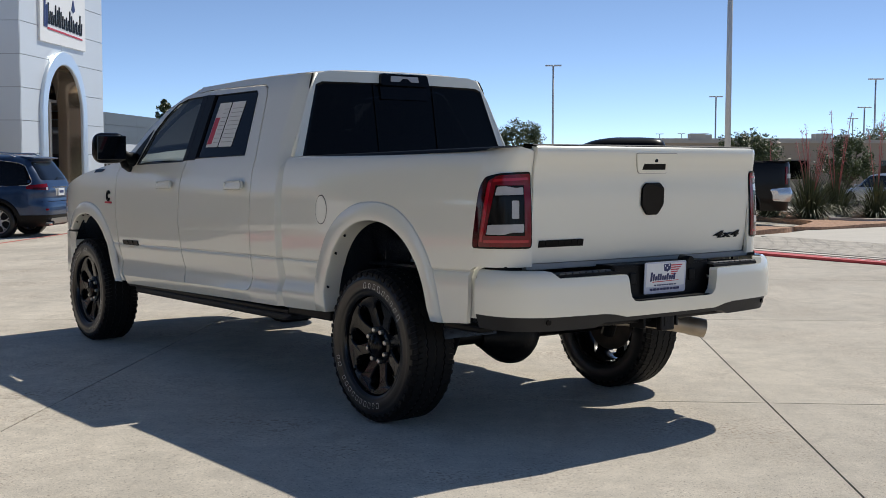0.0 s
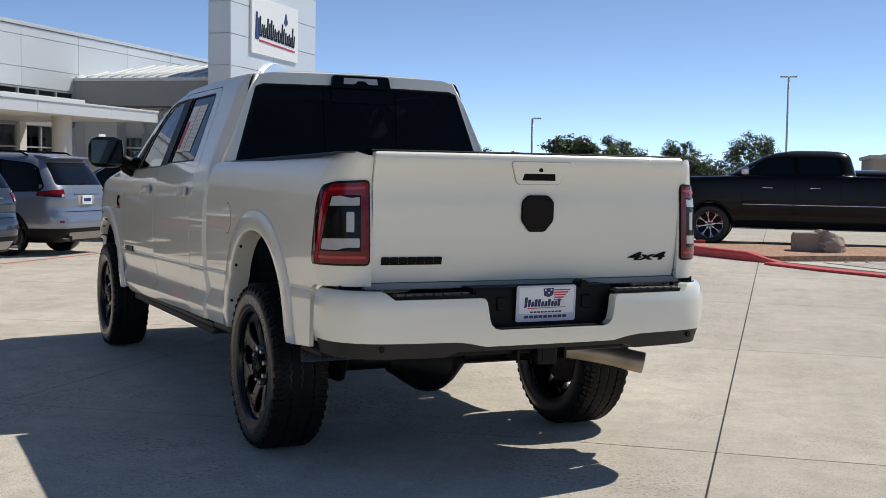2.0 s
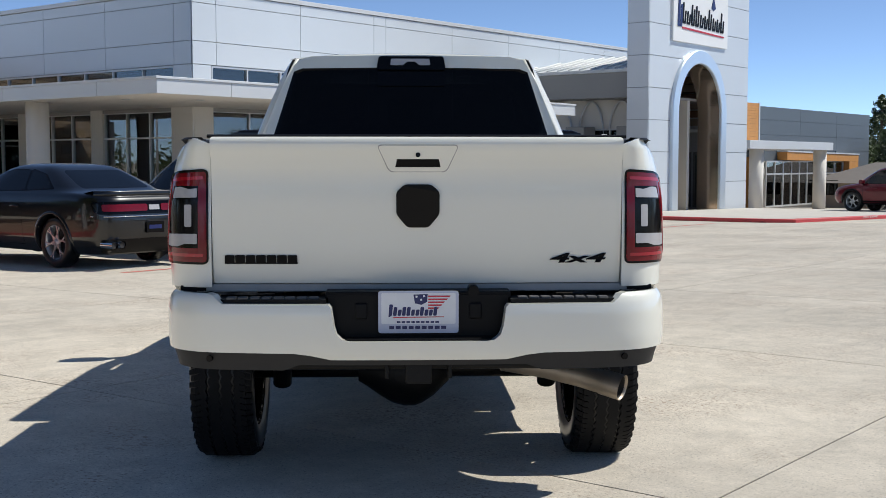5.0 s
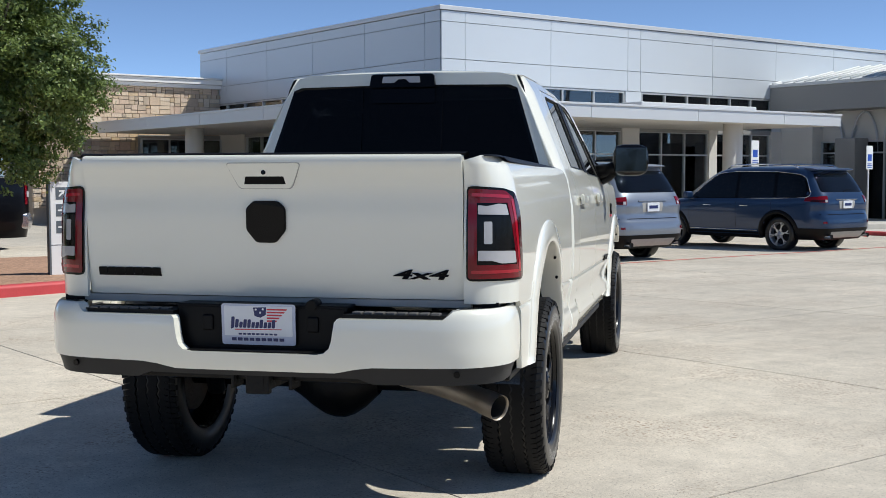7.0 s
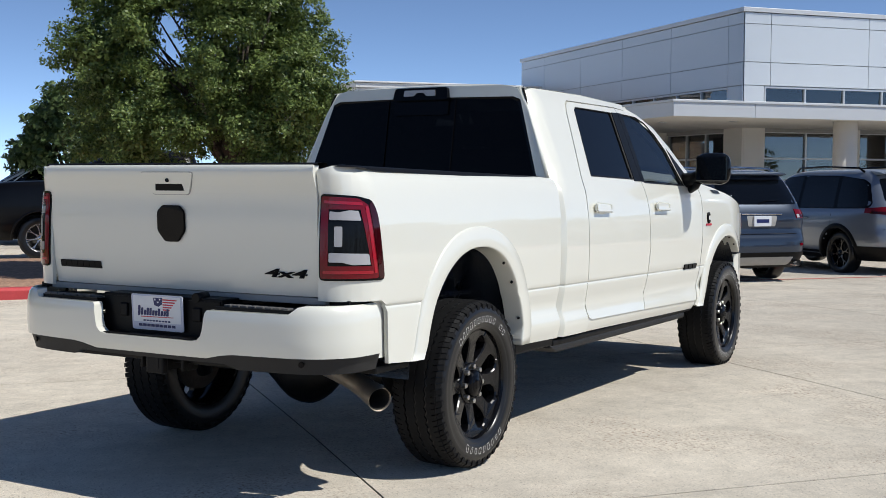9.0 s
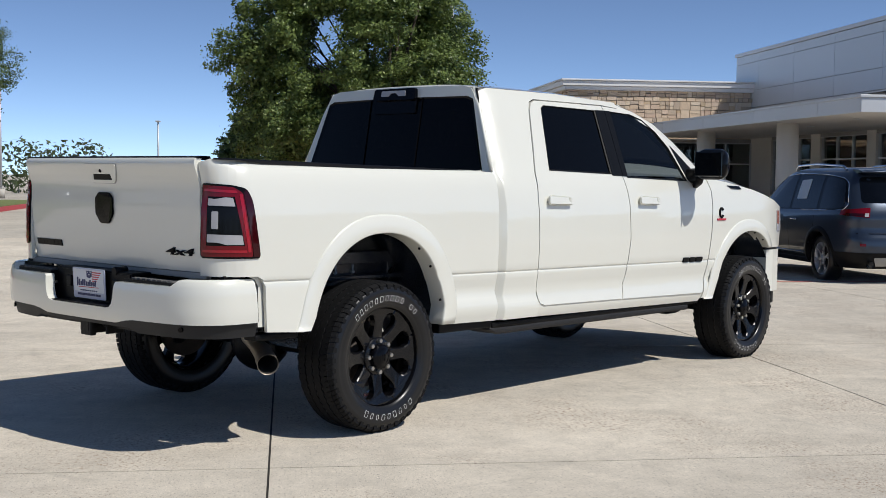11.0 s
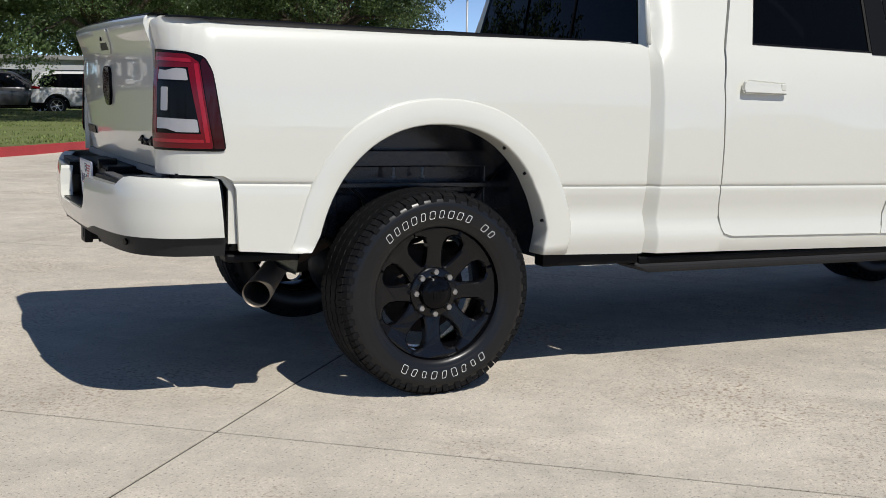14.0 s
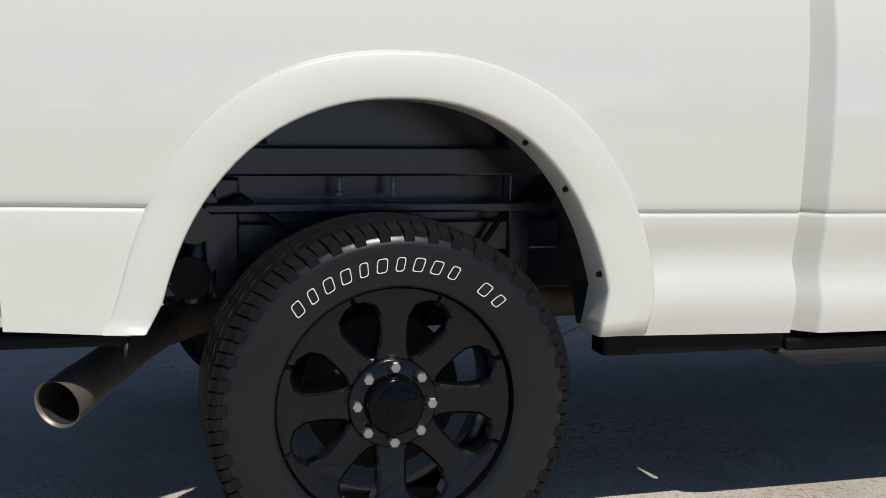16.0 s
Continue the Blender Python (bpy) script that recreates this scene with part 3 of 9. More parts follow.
def build_slabs():
    for i in range(-6, 5):
        for j in range(-6, 10):
            x0, y0 = X0 + i * DX, Y0 + j * DY
            g = 0.0055
            bm = B()
            n = 5
            grid = [[bm.verts.new((x0 + g + (DX - 2 * g) * a / n, y0 + g + (DY - 2 * g) * b / n, ground_z(x0 + DX * a / n, y0 + DY * b / n))) for a in range(n + 1)] for b in range(n + 1)]
            for r0, r1 in zip(grid, grid[1:]):
                for k in range(n):
                    bm.faces.new((r0[k], r0[k + 1], r1[k + 1], r1[k]))
            rim = grid[0] + [r[-1] for r in grid[1:]] + grid[-1][-2::-1] + [r[0] for r in grid[-2:0:-1]]
            cx, cy = x0 + DX / 2, y0 + DY / 2
            low = [bm.verts.new((v.co.x + (v.co.x - cx) * .0005, v.co.y + (v.co.y - cy) * .0005, v.co.z - .010)) for v in rim]
            for k in range(len(rim)):
                bm.faces.new((low[k], low[(k + 1) % len(rim)], rim[(k + 1) % len(rim)], rim[k]))
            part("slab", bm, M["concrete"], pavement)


build_slabs()


# ---- the white pickup ----
BED_PROFILE = curve_table([.53, .585, .625, .70, .775, .812, 1.0, 1.2, 1.30, 1.36, 1.40, 1.425, 1.445],
                          [-.014, .005, .006, -.026, -.008, .0, .006, .002, -.010, -.022, -.037, -.058, -.095])
CAB_SIDE = curve_table([.48, .545, .60, .67, .755, .81, 1.0, 1.2, 1.32, 1.385, 1.41, 1.88, 1.94],
                       [.934, .957, .963, .934, .952, .960, .968, .960, .938, .915, .902, .708, .655])


def groove(z, at=0.812, w=0.0055, deep=0.007):
    return -deep * math.exp(-((z - at) / w) ** 2)


def shear(y):
    """The lower body lines run down a little towards the front."""
    return float(np.interp(y, [-1.0, -.75, .6, 1.1, 3.4], [.040, .038, .011, .006, -.010]))


def sheared(y, z):
    return z + shear(y) * min(max((1.15 - z) / .20, 0.0), 1.0)


def unsheared(y, z):
    w = z
    for _ in range(6):
        w += z - sheared(y, w)
    return w


def bed_place(s, dip=True):
    """Bed side: u runs back along the side, round the corner, and in to the tailgate."""
    def place(u, z, d=0.0):
        prof = BED_PROFILE(z)
        if z < .80:
            prof *= min(1.0, max(0.0, (-u - .45) / .12)) if dip else 0.0
        if u > .95 and z > 1.25:
            prof += (BED_PROFILE(1.25) - prof) * .85 * min(1.0, (u - .95) / .15)
        out_w = min(max((u - 1.0) / .14, 0.0), 1.0)
        prof += out_w * (.014 + .03 * min(max((z - 1.31) / .11, 0.0), 1.0))
        d = d + prof + groove(z)
        if u <= 0.88:
            p, n = Vector((0.955, -u)), Vector((1, 0))
        elif u <= 1.147:
            a = (u - 0.88) / 0.17
            n = Vector((math.cos(a), -math.sin(a)))
            p = Vector((0.785, -0.88)) + n * 0.17
        else:
            p, n = Vector((0.785 - (u - 1.147), -1.05)), Vector((0, -1))
        p = p + n * d
        return (s * p.x, p.y, sheared(-min(u, .9), z))
    return place


def cab_place(s, dip=True):
    """Cab side and front wing: u runs forward."""
    def place(y, z, d=0.0):
        x = (CAB_SIDE(z) if dip or z > .80 else .957) + groove(z)
        edge = float(np.interp(z, [1.36, 1.42, 1.90], [.985, 1.03, 1.10]))
        if y < edge + 0.06:
            x -= 0.05 * min(1.0, (edge + 0.06 - y) / 0.055)
        if y > 4.25:
            x -= 0.16 * ((y - 4.25) / 0.75) ** 2
        return (s * (x + d), y, sheared(y, z))
    return place


def bumper_path():
    pts = [(0, -1.255), (.3, -1.25), (.6, -1.224), (.79, -1.188), (.89, -1.12), (.944, -1.03), (.957, -.93), (.957, -.84)]
    p = [Vector(q) for q in pts]
    p = [Vector((-.3, -1.25))] + p + [Vector((.957, -.75))]
    out = []
    for i in range(1, len(p) - 2):
        for k in range(8):
            w = k / 8
            a, b, c, d = p[i - 1:i + 3]
            out.append(0.5 * (2 * b + (c - a) * w + (2 * a - 5 * b + 4 * c - d) * w * w + (3 * b - a - 3 * c + d) * w ** 3))
    out.append(p[-2])
    length = [0.0]
    for a, c in zip(out, out[1:]):
        length.append(length[-1] + (c - a).length)
    return np.array(length), np.array([(q.x, q.y) for q in out])


BP_L, BP_P = bumper_path()
BP_END = float(BP_L[-1])
BUMPER_PROFILE = curve_table([.57, .62, .65, .70, .80, .845, .865, .88], [-.03, -.018, -.006, 0, 0, -.008, -.022, -.05])


def bumper_place(u, z, d=0.0):
    """Rear bumper face: u runs from the middle round either corner."""
    s, a = (1 if u >= 0 else -1), abs(u)
    x, y = np.interp(a, BP_L, BP_P[:, 0]), np.interp(a, BP_L, BP_P[:, 1])
    x2, y2 = np.interp(min(a + .02, BP_END), BP_L, BP_P[:, 0]), np.interp(min(a + .02, BP_END), BP_L, BP_P[:, 1])
    x1, y1 = np.interp(max(a - .02, 0), BP_L, BP_P[:, 0]), np.interp(max(a - .02, 0), BP_L, BP_P[:, 1])
    n = Vector((y2 - y1, -(x2 - x1))).normalized()
    n = Vector((abs(n.x), n.y)) if a > 0.02 else Vector((0, -1))
    d += BUMPER_PROFILE(z)
    return (s * (x + n.x * d), y + n.y * d, z)


def arch(c, zc, a, b, z_end, n=22, flip=False):
    """The line of a wheel opening, from its rear foot to its front foot."""
    t0 = math.asin((z_end - zc) / b)
    ts = [math.pi - t0 - (math.pi - 2 * t0) * k / n for k in range(n + 1)]
    return [(c + a * math.cos(t), zc + b * math.sin(t)) for t in ts]


def full_arch(a_rear, a_front, b, z_rear, z_front, p=2.25, zc=.42, n=40):
    """A fuller wheel opening, its feet leaning back, as a line from the rear foot to the front foot."""
    pts = []
    for k in range(n + 1):
        t = math.pi * k / n
        c, sn = -math.cos(t), math.sin(t)
        y = (a_rear if c < 0 else a_front) * math.copysign(abs(c) ** (2 / p), c)
        pts.append((y, zc + b * abs(sn) ** (2 / p)))
    zs = lambda y: z_rear if y < 0 else z_front
    body = [(y - .35 * max(0.0, .65 - z), z) for y, z in pts if z > zs(y) + .004]
    ends = []
    for q, z in ((a_rear, z_rear), (a_front, z_front)):
        u = (1 - ((z - zc) / b) ** p) ** (1 / p)
        ends.append((math.copysign(q * u, -1 if q is a_rear and not ends else 1) - .35 * max(0.0, .65 - z), z))
    return [ends[0]] + body + [ends[1]]


def tailgate_place(x, z, d=0.0):
    y = float(np.interp(z, [.90, 1.0, 1.2, 1.31, 1.36, 1.41, 1.435, 1.452], [-1.058, -1.076, -1.092, -1.092, -1.106, -1.126, -1.124, -1.105]))
    return (x, y - d + 0.022 * (abs(x) / 0.77) ** 2.2, z)


def wheel_meshes():
    """The parts of one wheel, its outer face towards +x, hub at the origin."""
    out = {}
    bm = B()
    prof = [(-.12, .262), (-.132, .285), (-.14, .33), (-.138, .360), (-.130, .376), (-.114, .389), (-.106, .395)]
    for c in (-.078, -.026, .026, .078):
        h = .4045 - .0075 * (abs(c) > .05)
        prof += [(c - .009, h), (c - .006, h - .009), (c + .006, h - .009), (c + .009, h)]
    prof += [(.106, .395), (.114, .389), (.124, .382), (.131, .374), (.1355, .362), (.1395, .350), (.1385, .347), (.1405, .330), (.1395, .310), (.136, .294), (.1345, .292), (.1345, .287), (.128, .272), (.12, .266)]
    lathe(bm, prof, 72)
    for v in bm.verts:
        v.co.z = max(v.co.z, -.407)
    out["tyre"] = mesh_of("tyre", bm, M["rubber"], False)
    bm = B()
    n = 88
    quads = ((0, 1, 3, 2), (4, 6, 7, 5), (0, 4, 5, 1), (2, 3, 7, 6), (1, 5, 7, 3))
    for k in range(n):
        a = k * math.tau / n
        rot = Matrix.Rotation(a, 4, "X")
        for side in (-1, 1):
            deep = .006 * (k % 2)
            for x0, x1, r0, r1, w in ((.110, .1345 - deep, .366, .4015, .0116), (.084, .1085, .388, .4062, .0124)):
                vs = []
                for x in (x0, x1):
                    for y in (-w, w):
                        for r in (r0, r1):
                            rr = r - (0.012 if x == x1 and x1 > .12 and r == r1 else 0)
                            vs.append(bm.verts.new(rot @ Vector((side * x, y + side * .004 + (x - .08) * .25, rr))))
                for f in quads:
                    bm.faces.new([vs[i] for i in f])
    m = 124
    ribs = ((-.086, .400), (-.084, .4062), (-.060, .4072), (-.058, .397), (-.051, .397), (-.049, .4076), (-.004, .4080), (-.0035, .397), (.0035, .397), (.004, .4080), (.049, .4076), (.051, .397), (.058, .397), (.060, .4072), (.084, .4062), (.086, .400))
    rows = []
    for k in range(m):
        zig = .0048 * (1 if k % 2 else -1)
        rot = Matrix.Rotation(k * math.tau / m, 4, "X")
        rows.append([bm.verts.new(rot @ Vector((x + (zig if abs(x) < .08 else 0), 0, r))) for x, r in ribs])
    for r0, r1 in zip(rows, rows[1:] + rows[:1]):
        for j in range(len(ribs) - 1):
            bm.faces.new((r0[j], r0[j + 1], r1[j + 1], r1[j]))
    for v in bm.verts:
        v.co.z = max(v.co.z, -.4072)
    out["tread"] = mesh_of("tread", bm, M["tread_rubber"], False)

    bm = B()
    lathe(bm, [(-.12, .262), (-.125, .268), (-.11, .25), (-.02, .232), (.05, .238), (.082, .25), (.09, .262), (.104, .268), (.118, .268), (.121, .274), (.117, .279), (.108, .279)], 72)
    half = math.radians(22.5)

    def sector():
        p = [(.058 * math.cos(-half + 2 * half * k / 4), .058 * math.sin(-half + 2 * half * k / 4)) for k in range(5)]
        e = lambda r, a: (r * math.cos(a), r * math.sin(a))
        up = [e(.108, half), e(.116, half * .80), (.128, .033), (.165, .0315), (.196, .034), (.218, .047), e(.237, half * .78), e(.241, half), e(.266, half)]
        rim = [e(.266, half * k / 3) for k in (2, 1, 0, -1, -2)]
        down = [(x, -y) for x, y in up[::-1]]
        return p + up + rim + down

    sec = sector()

    def put(r, q, d):
        x = float(np.interp(math.hypot(r, q), [.05, .11, .20, .245, .27], [.066, .072, .088, .098, .104]))
        return (x + d, r, q)
    t = B()
    prism(t, sec, put, -.042, 0.0)
    bmesh.ops.bevel(t, geom=[e for e in t.edges if all(v.co.x > put(math.hypot(v.co.y, v.co.z), 0, -.001)[0] - .002 for v in e.verts)], offset=.006, segments=1, affect="EDGES")
    out["spoke"] = mesh_of("spoke", t, M["rim_black"], False)
    lathe(bm, [(.04, .10), (.076, .100), (.079, .096), (.079, .05)], 40)
    out["wheel"] = mesh_of("wheel", bm, M["rim_black"], False)

    bm = B()
    lathe(bm, [(.06, .068), (.098, .066), (.108, .062), (.112, .054), (.111, .046), (.114, .044), (.114, .03), (.117, .024), (.118, .0)], 40)
    for k in range(3):
        box(bm, .113, .119, -.02 + k * .014, -.011 + k * .014, -.022, .016, .002)
    out["hub_cap"] = mesh_of("hub_cap", bm, M["gloss_black"], False)
    bm = B()
    lathe(bm, [(.07, .0135), (.096, .0135), (.0995, .0110), (.0995, 0)], 6, smooth=False)
    out["lug_nut"] = mesh_of("lug_nut", bm, M["steel"], False)
    bm = B()
    lathe(bm, [(-.06, .0), (-.06, .18), (-.03, .18), (-.03, .11), (.03, .10), (.03, .0)], 40)
    out["brake_disc"] = mesh_of("brake_disc", bm, M["rust"], False)
    # raised white outline marks on the sidewall, over and under the rim
    def mark(wid, h, lean):
        b = B()
        o = rounded([(-wid / 2 - lean, -h / 2), (wid / 2 - lean, -h / 2), (wid / 2 + lean, h / 2), (-wid / 2 + lean, h / 2)], .007, 3)
        i = [(x * (1 - .0044 / wid), z * (1 - .0044 / h)) for x, z in o]
        vo, vi = [b.verts.new((0, q[0], q[1])) for q in o], [b.verts.new((0, q[0], q[1])) for q in i]
        m = len(vo)
        for k in range(m):
            b.faces.new((vo[k], vi[k], vi[(k + 1) % m], vo[(k + 1) % m]))
        return mesh_of("sidewall_mark", b, M["tyre_white"], False)
    out["marks"] = [mark(.024, .031, .003), mark(.020, .031, .003), mark(.012, .031, .003), mark(.024, .036, -.002), mark(.018, .028, .0)]
    return out


WM = wheel_meshes()


def put_wheel(truck, x, y, z, right, turn=0.0):
    w = new("wheel", WM["wheel"])
    w.parent = truck
    w.matrix_basis = pose(x, y, z, 0, 0, 0 if right else 180) @ pose(0, 0, 0, turn, 0, 0)
    for k in range(21):
        low = k > 11
        a = 243 + 63 * (k - 12) / 8 if low else 134 - 87 * (k + (k > 9)) / 12
        o = new("sidewall_mark", WM["marks"][(0, 1, 3, 1, 4)[k % 5] if low else (0, 1, 0, 0, 1)[k % 5]])
        o.parent = w
        r, q = (.322 if low else .318), math.radians(a)
        up = Vector((0, math.cos(q), math.sin(q)))
        o.matrix_basis = Matrix.Translation(Vector((.1407, 0, 0)) + up * r) @ Matrix.Rotation(q - math.pi / 2, 4, "X")
    for k in ("tyre", "hub_cap", "brake_disc"):
        o = new(k, WM[k])
        o.parent = w
        if k == "tyre":
            o.matrix_basis = pose(0, 0, 0, -turn, 0, 0)
            tagged(o, "black all-terrain tyre with white outlined sidewall marks")
    tb = new("tread", WM["tread"])
    tb.parent = w
    tb.matrix_basis = pose(0, 0, 0, -turn, 0, 0)
    tagged(tb, kind="stuff")
    for k in range(8):
        o = new("spoke", WM["spoke"])
        o.parent = w
        o.matrix_basis = pose(0, 0, 0, 45 * k, 0, 0)
        o = new("lug_nut", WM["lug_nut"])
        o.parent = w
        a = k * math.tau / 8
        o.matrix_basis = Matrix.Translation((0, .084 * math.cos(a), .084 * math.sin(a)))
    return tagged(w, "satin black eight-spoke wheel")


def flare(truck, s, place, inner, outer):
    """Painted wheel-arch flare with a crisp outer step, a turned-in lip and its screws."""
    def along(line, n=44):
        ls = [0.0]
        for p, q in zip(line, line[1:]):
            ls.append(ls[-1] + math.hypot(q[0] - p[0], q[1] - p[1]))
        return [(float(np.interp(ls[-1] * k / n, ls, [p[0] for p in line])), float(np.interp(ls[-1] * k / n, ls, [p[1] for p in line]))) for k in range(n + 1)]
    inner, outer = along(inner), along(outer)
    bm = B()
    rows = []
    for p, q in zip(inner, outer):
        row = []
        for w, d in ((1.02, -.006), (1.0, .0015), (.975, .0055), (.92, .0085), (.5, .0135), (.07, .0185), (.02, .0165), (0.0, .010), (-.01, -.006), (-.05, -.085)):
            y, z = p[0] + (q[0] - p[0]) * w, p[1] + (q[1] - p[1]) * w
            row.append(bm.verts.new(place(y, unsheared(y, z), d)))
        rows.append(row)
    for r0, r1 in zip(rows, rows[1:]):
        for k in range(len(r0) - 1):
            bm.faces.new((r0[k], r0[k + 1], r1[k + 1], r1[k])).smooth = True
    for r in (rows[0], rows[-1]):
        bm.faces.new(r)
    f = part("wheel_flare", bm, M["pearl"], truck)
    for k in (3, 8, 13, 30, 34, 40):
        p, q = inner[k], outer[k]
        b = B()
        at = Vector(place(p[0] - (q[0] - p[0]) * .012, unsheared(p[0], p[1] - (q[1] - p[1]) * .012), -.006))
        d = Vector((0, p[0] - q[0], p[1] - q[1])).normalized()
        cyl(b, at, at + d * .010, .0075, .006, 8)
        part("screw", b, M["black_plastic"], f)
    return f


def build_truck():
    T = thing("pickup_truck", Matrix.Translation((-0.058, 6.894, 0.0)) @ pose(0, 0, 0, -0.62, 0, 40.86),
              "pearl white crew-cab pickup with black wheels, parked on concrete", "pickup truck")
    W = M["pearl"]
    put_wheel(T, .848, 0, .407, True)
    put_wheel(T, -.848, 0, .407, False, 150)
    put_wheel(T, .862, 4.062, .407, True, -12)
    put_wheel(T, -.862, 4.062, .407, False, 40)

    fine_z = (.800, .806, .809, .812, .815, .818, .824)
    for s in (1, -1):
        bp, cp = bed_place(s), cab_place(s)
        # bed side, with its wheel opening
        mid_arch = full_arch(.545, .535, .685, .585, .542)
        a = [(-y, unsheared(y, z)) for y, z in mid_arch][::-1]
        out = [(-.972, .523)] + a + [(.80, .565), (.812, .79), (.826, .822), (.86, .840), (1.157, .842), (1.157, 1.42), (1.10, 1.441), (-.80, 1.421), (-.945, 1.414), (-.972, 1.402)]
        bm = skin(B(), out, bp, .045, .035, vcuts=fine_z + (1.40, 1.415, 1.43), ucuts=[.88 + k * .02 for k in range(14)])
        part("bed_side", bm, W, T)
        flare(T, s, lambda y, z, d, bp=bed_place(s, False): bp(-y, z, d), full_arch(.516, .506, .652, .590, .546), full_arch(.600, .628, .752, .590, .546, 2.3))
        # lower flange behind the wheel, round the bumper end
        bm = skin(B(), [(.79, .59), (.835, .59), (.835, .79), (.86, .825), (.90, .838), (1.14, .838), (1.14, .87), (.87, .87), (.82, .85), (.79, .80)],
                  lambda u, z, d, bp=bp: bp(u, z, d - .028), .05, .04)
        part("bumper_flange", bm, W, T)
        if s < 0:
            o = [(-.519 + .058 * math.cos(k * math.tau / 28), 1.115 + .082 * math.sin(k * math.tau / 28)) for k in range(28)]
            bm = skin(B(), o, lambda u, z, d, bp=bp: bp(u, z, d + .0025), .04, .04, depth=.003)
            part("fuel_flap", bm, W, T)
            ring = B()
            for k in range(28):
                q = [(o[k], 1.0), (o[(k + 1) % 28], 1.0), (o[(k + 1) % 28], 1.06), (o[k], 1.06)]
                ring.faces.new([ring.verts.new(bp(-.519 + (p[0] + .519) * w, 1.115 + (p[1] - 1.115) * w, .0014)) for p, w in q])
            part("flap_gap", ring, M["black_plastic"], T)
        # rail cap
        bm = B()
        prof = [(-.05, -.016), (-.056, -.002), (-.066, .004), (-.12, .006), (-.135, .0), (-.135, -.03)]
        rows = []
        for u in [-.957, -.93, -.8] + [-.7 + .1 * k for k in range(16)] + [.88 + .0267 * k for k in range(9)]:
            zr = float(np.interp(u, [-.957, -.93, -.8, 1.1], [1.402, 1.414, 1.421, 1.441]))
            rows.append([bm.verts.new((lambda q: (q[0], q[1], zr + (dz if dz > -.01 else dz * (1 - .75 * min(1.0, max(0.0, (u - .84) / .1))))))(bp(u, .815, d + .006 + .054 * min(1.0, max(0.0, (u - .92) / .14))))) for d, dz in prof])
        for r0, r1 in zip(rows, rows[1:]):
            for k in range(len(prof) - 1):
                bm.faces.new((r0[k], r0[k + 1], r1[k + 1], r1[k])).smooth = True
        part("rail_cap", bm, M["black_plastic"], T)
        # inner bed wall with its wheel box
        bm = B()
        box(bm, s * .80, s * .84, -1.03, .94, 1.11, 1.425)
        part("bed_inner_wall", bm, W, T)
        # tail lamp
        lamp_o = rounded([(.850, .967), (1.147, .967), (1.147, 1.326), (1.0, 1.318), (.925, 1.302), (.897, 1.25)], .022, 4)
        def lp(dd):
            return lambda u, z, d: bp(u, unsheared(-min(u, .9), z), d + dd)
        bm = skin(B(), lamp_o, lp(.006), .02, .03, depth=.03)
        L = part("tail_lamp", bm, M["smoke_lens"], T, "smoked red tail lamp with clear and black sections", smooth=False)
        red = rounded([(.897, .976), (1.141, .976), (1.141, 1.316), (.992, 1.308), (.945, 1.280)], .012, 4)
        bm = skin(B(), red, lp(.0085), .02, .03, depth=.002, holes=[[(.938, 1.028), (1.112, 1.028), (1.112, 1.262), (.985, 1.262)]])
        part("red_lens", bm, M["red_lens"], L)
        for nm, o in (("side_light_bar", [(.908, .998), (.922, .998), (.964, 1.276), (.949, 1.276)]), ("lower_light_bar", [(.928, .996), (1.130, .996), (1.130, 1.008), (.930, 1.008)]), ("upper_light_bar", [(.972, 1.279), (1.130, 1.287), (1.130, 1.299), (.978, 1.292)])):
            part(nm, skin(B(), rounded(o, .004, 2), lp(.0100), .02, .03, depth=.002), M["bright_red"], L)
        bm = skin(B(), rounded([(.857, .976), (.894, .976), (.942, 1.280), (.931, 1.297), (.901, 1.25)], .006), lp(.0085), .02, .03, depth=.002)
        part("outer_red_lens", bm, M["dark_red"], L)
        bm = skin(B(), rounded([(.950, 1.09), (1.112, 1.09), (1.112, 1.211), (.978, 1.211)], .004), lp(.0080), .02, .04, depth=.002)
        part("black_lens", bm, M["smoke_lens"], L)
        bm = skin(B(), rounded([(.983, 1.216), (1.108, 1.219), (1.108, 1.254), (1.075, 1.250), (1.03, 1.259), (.993, 1.256)], .005), lp(.0090), .02, .03, depth=.003)
        part("upper_reflector", bm, M["clear_lens"], L)
        bm = skin(B(), rounded([(.944, 1.034), (1.02, 1.033), (1.06, 1.044), (1.108, 1.044), (1.108, 1.083), (.951, 1.079)], .005), lp(.0090), .02, .03, depth=.003)
        part("lower_reflector", bm, M["clear_lens"], L)
        bm = skin(B(), rounded([(1.058, 1.108), (1.088, 1.108), (1.088, 1.192), (1.058, 1.192)], .006), lp(.0095), .02, .03, depth=.004)
        part("reverse_lamp", bm, M["clear_lens"], L)

        # cab corner, doors, wing
        out = [(.982, .522), (1.374, .522), (1.374, .64), (1.3625, .75), (1.358, 1.25), (1.385, 1.42), (1.45, 1.60), (1.525, 1.82), (1.56, 1.876), (1.62, 1.897), (2.40, 1.906), (2.60, 1.893), (2.60, 1.935), (1.9, 1.95), (1.12, 1.94), (1.10, 1.90), (1.025, 1.42), (.982, 1.36)]
        bm = skin(B(), out, cp, .05, .05, vcuts=fine_z + (.60, .62, .64), ucuts=(.985, 1.0, 1.02, 1.04, 1.045, 1.05))
        part("cab_corner", bm, W, T)
        out = [(1.378, .520), (3.38, .508), (3.40, .53), (3.41, .60), (2.34, .62), (1.42, .64), (1.378, .66)]
        bm = skin(B(), out, lambda u, z, d, cp=cp: cp(u, z, d - .007 - .10 * max(0.0, .58 - z)), .08, .03)
        part("rocker_panel", bm, W, T)
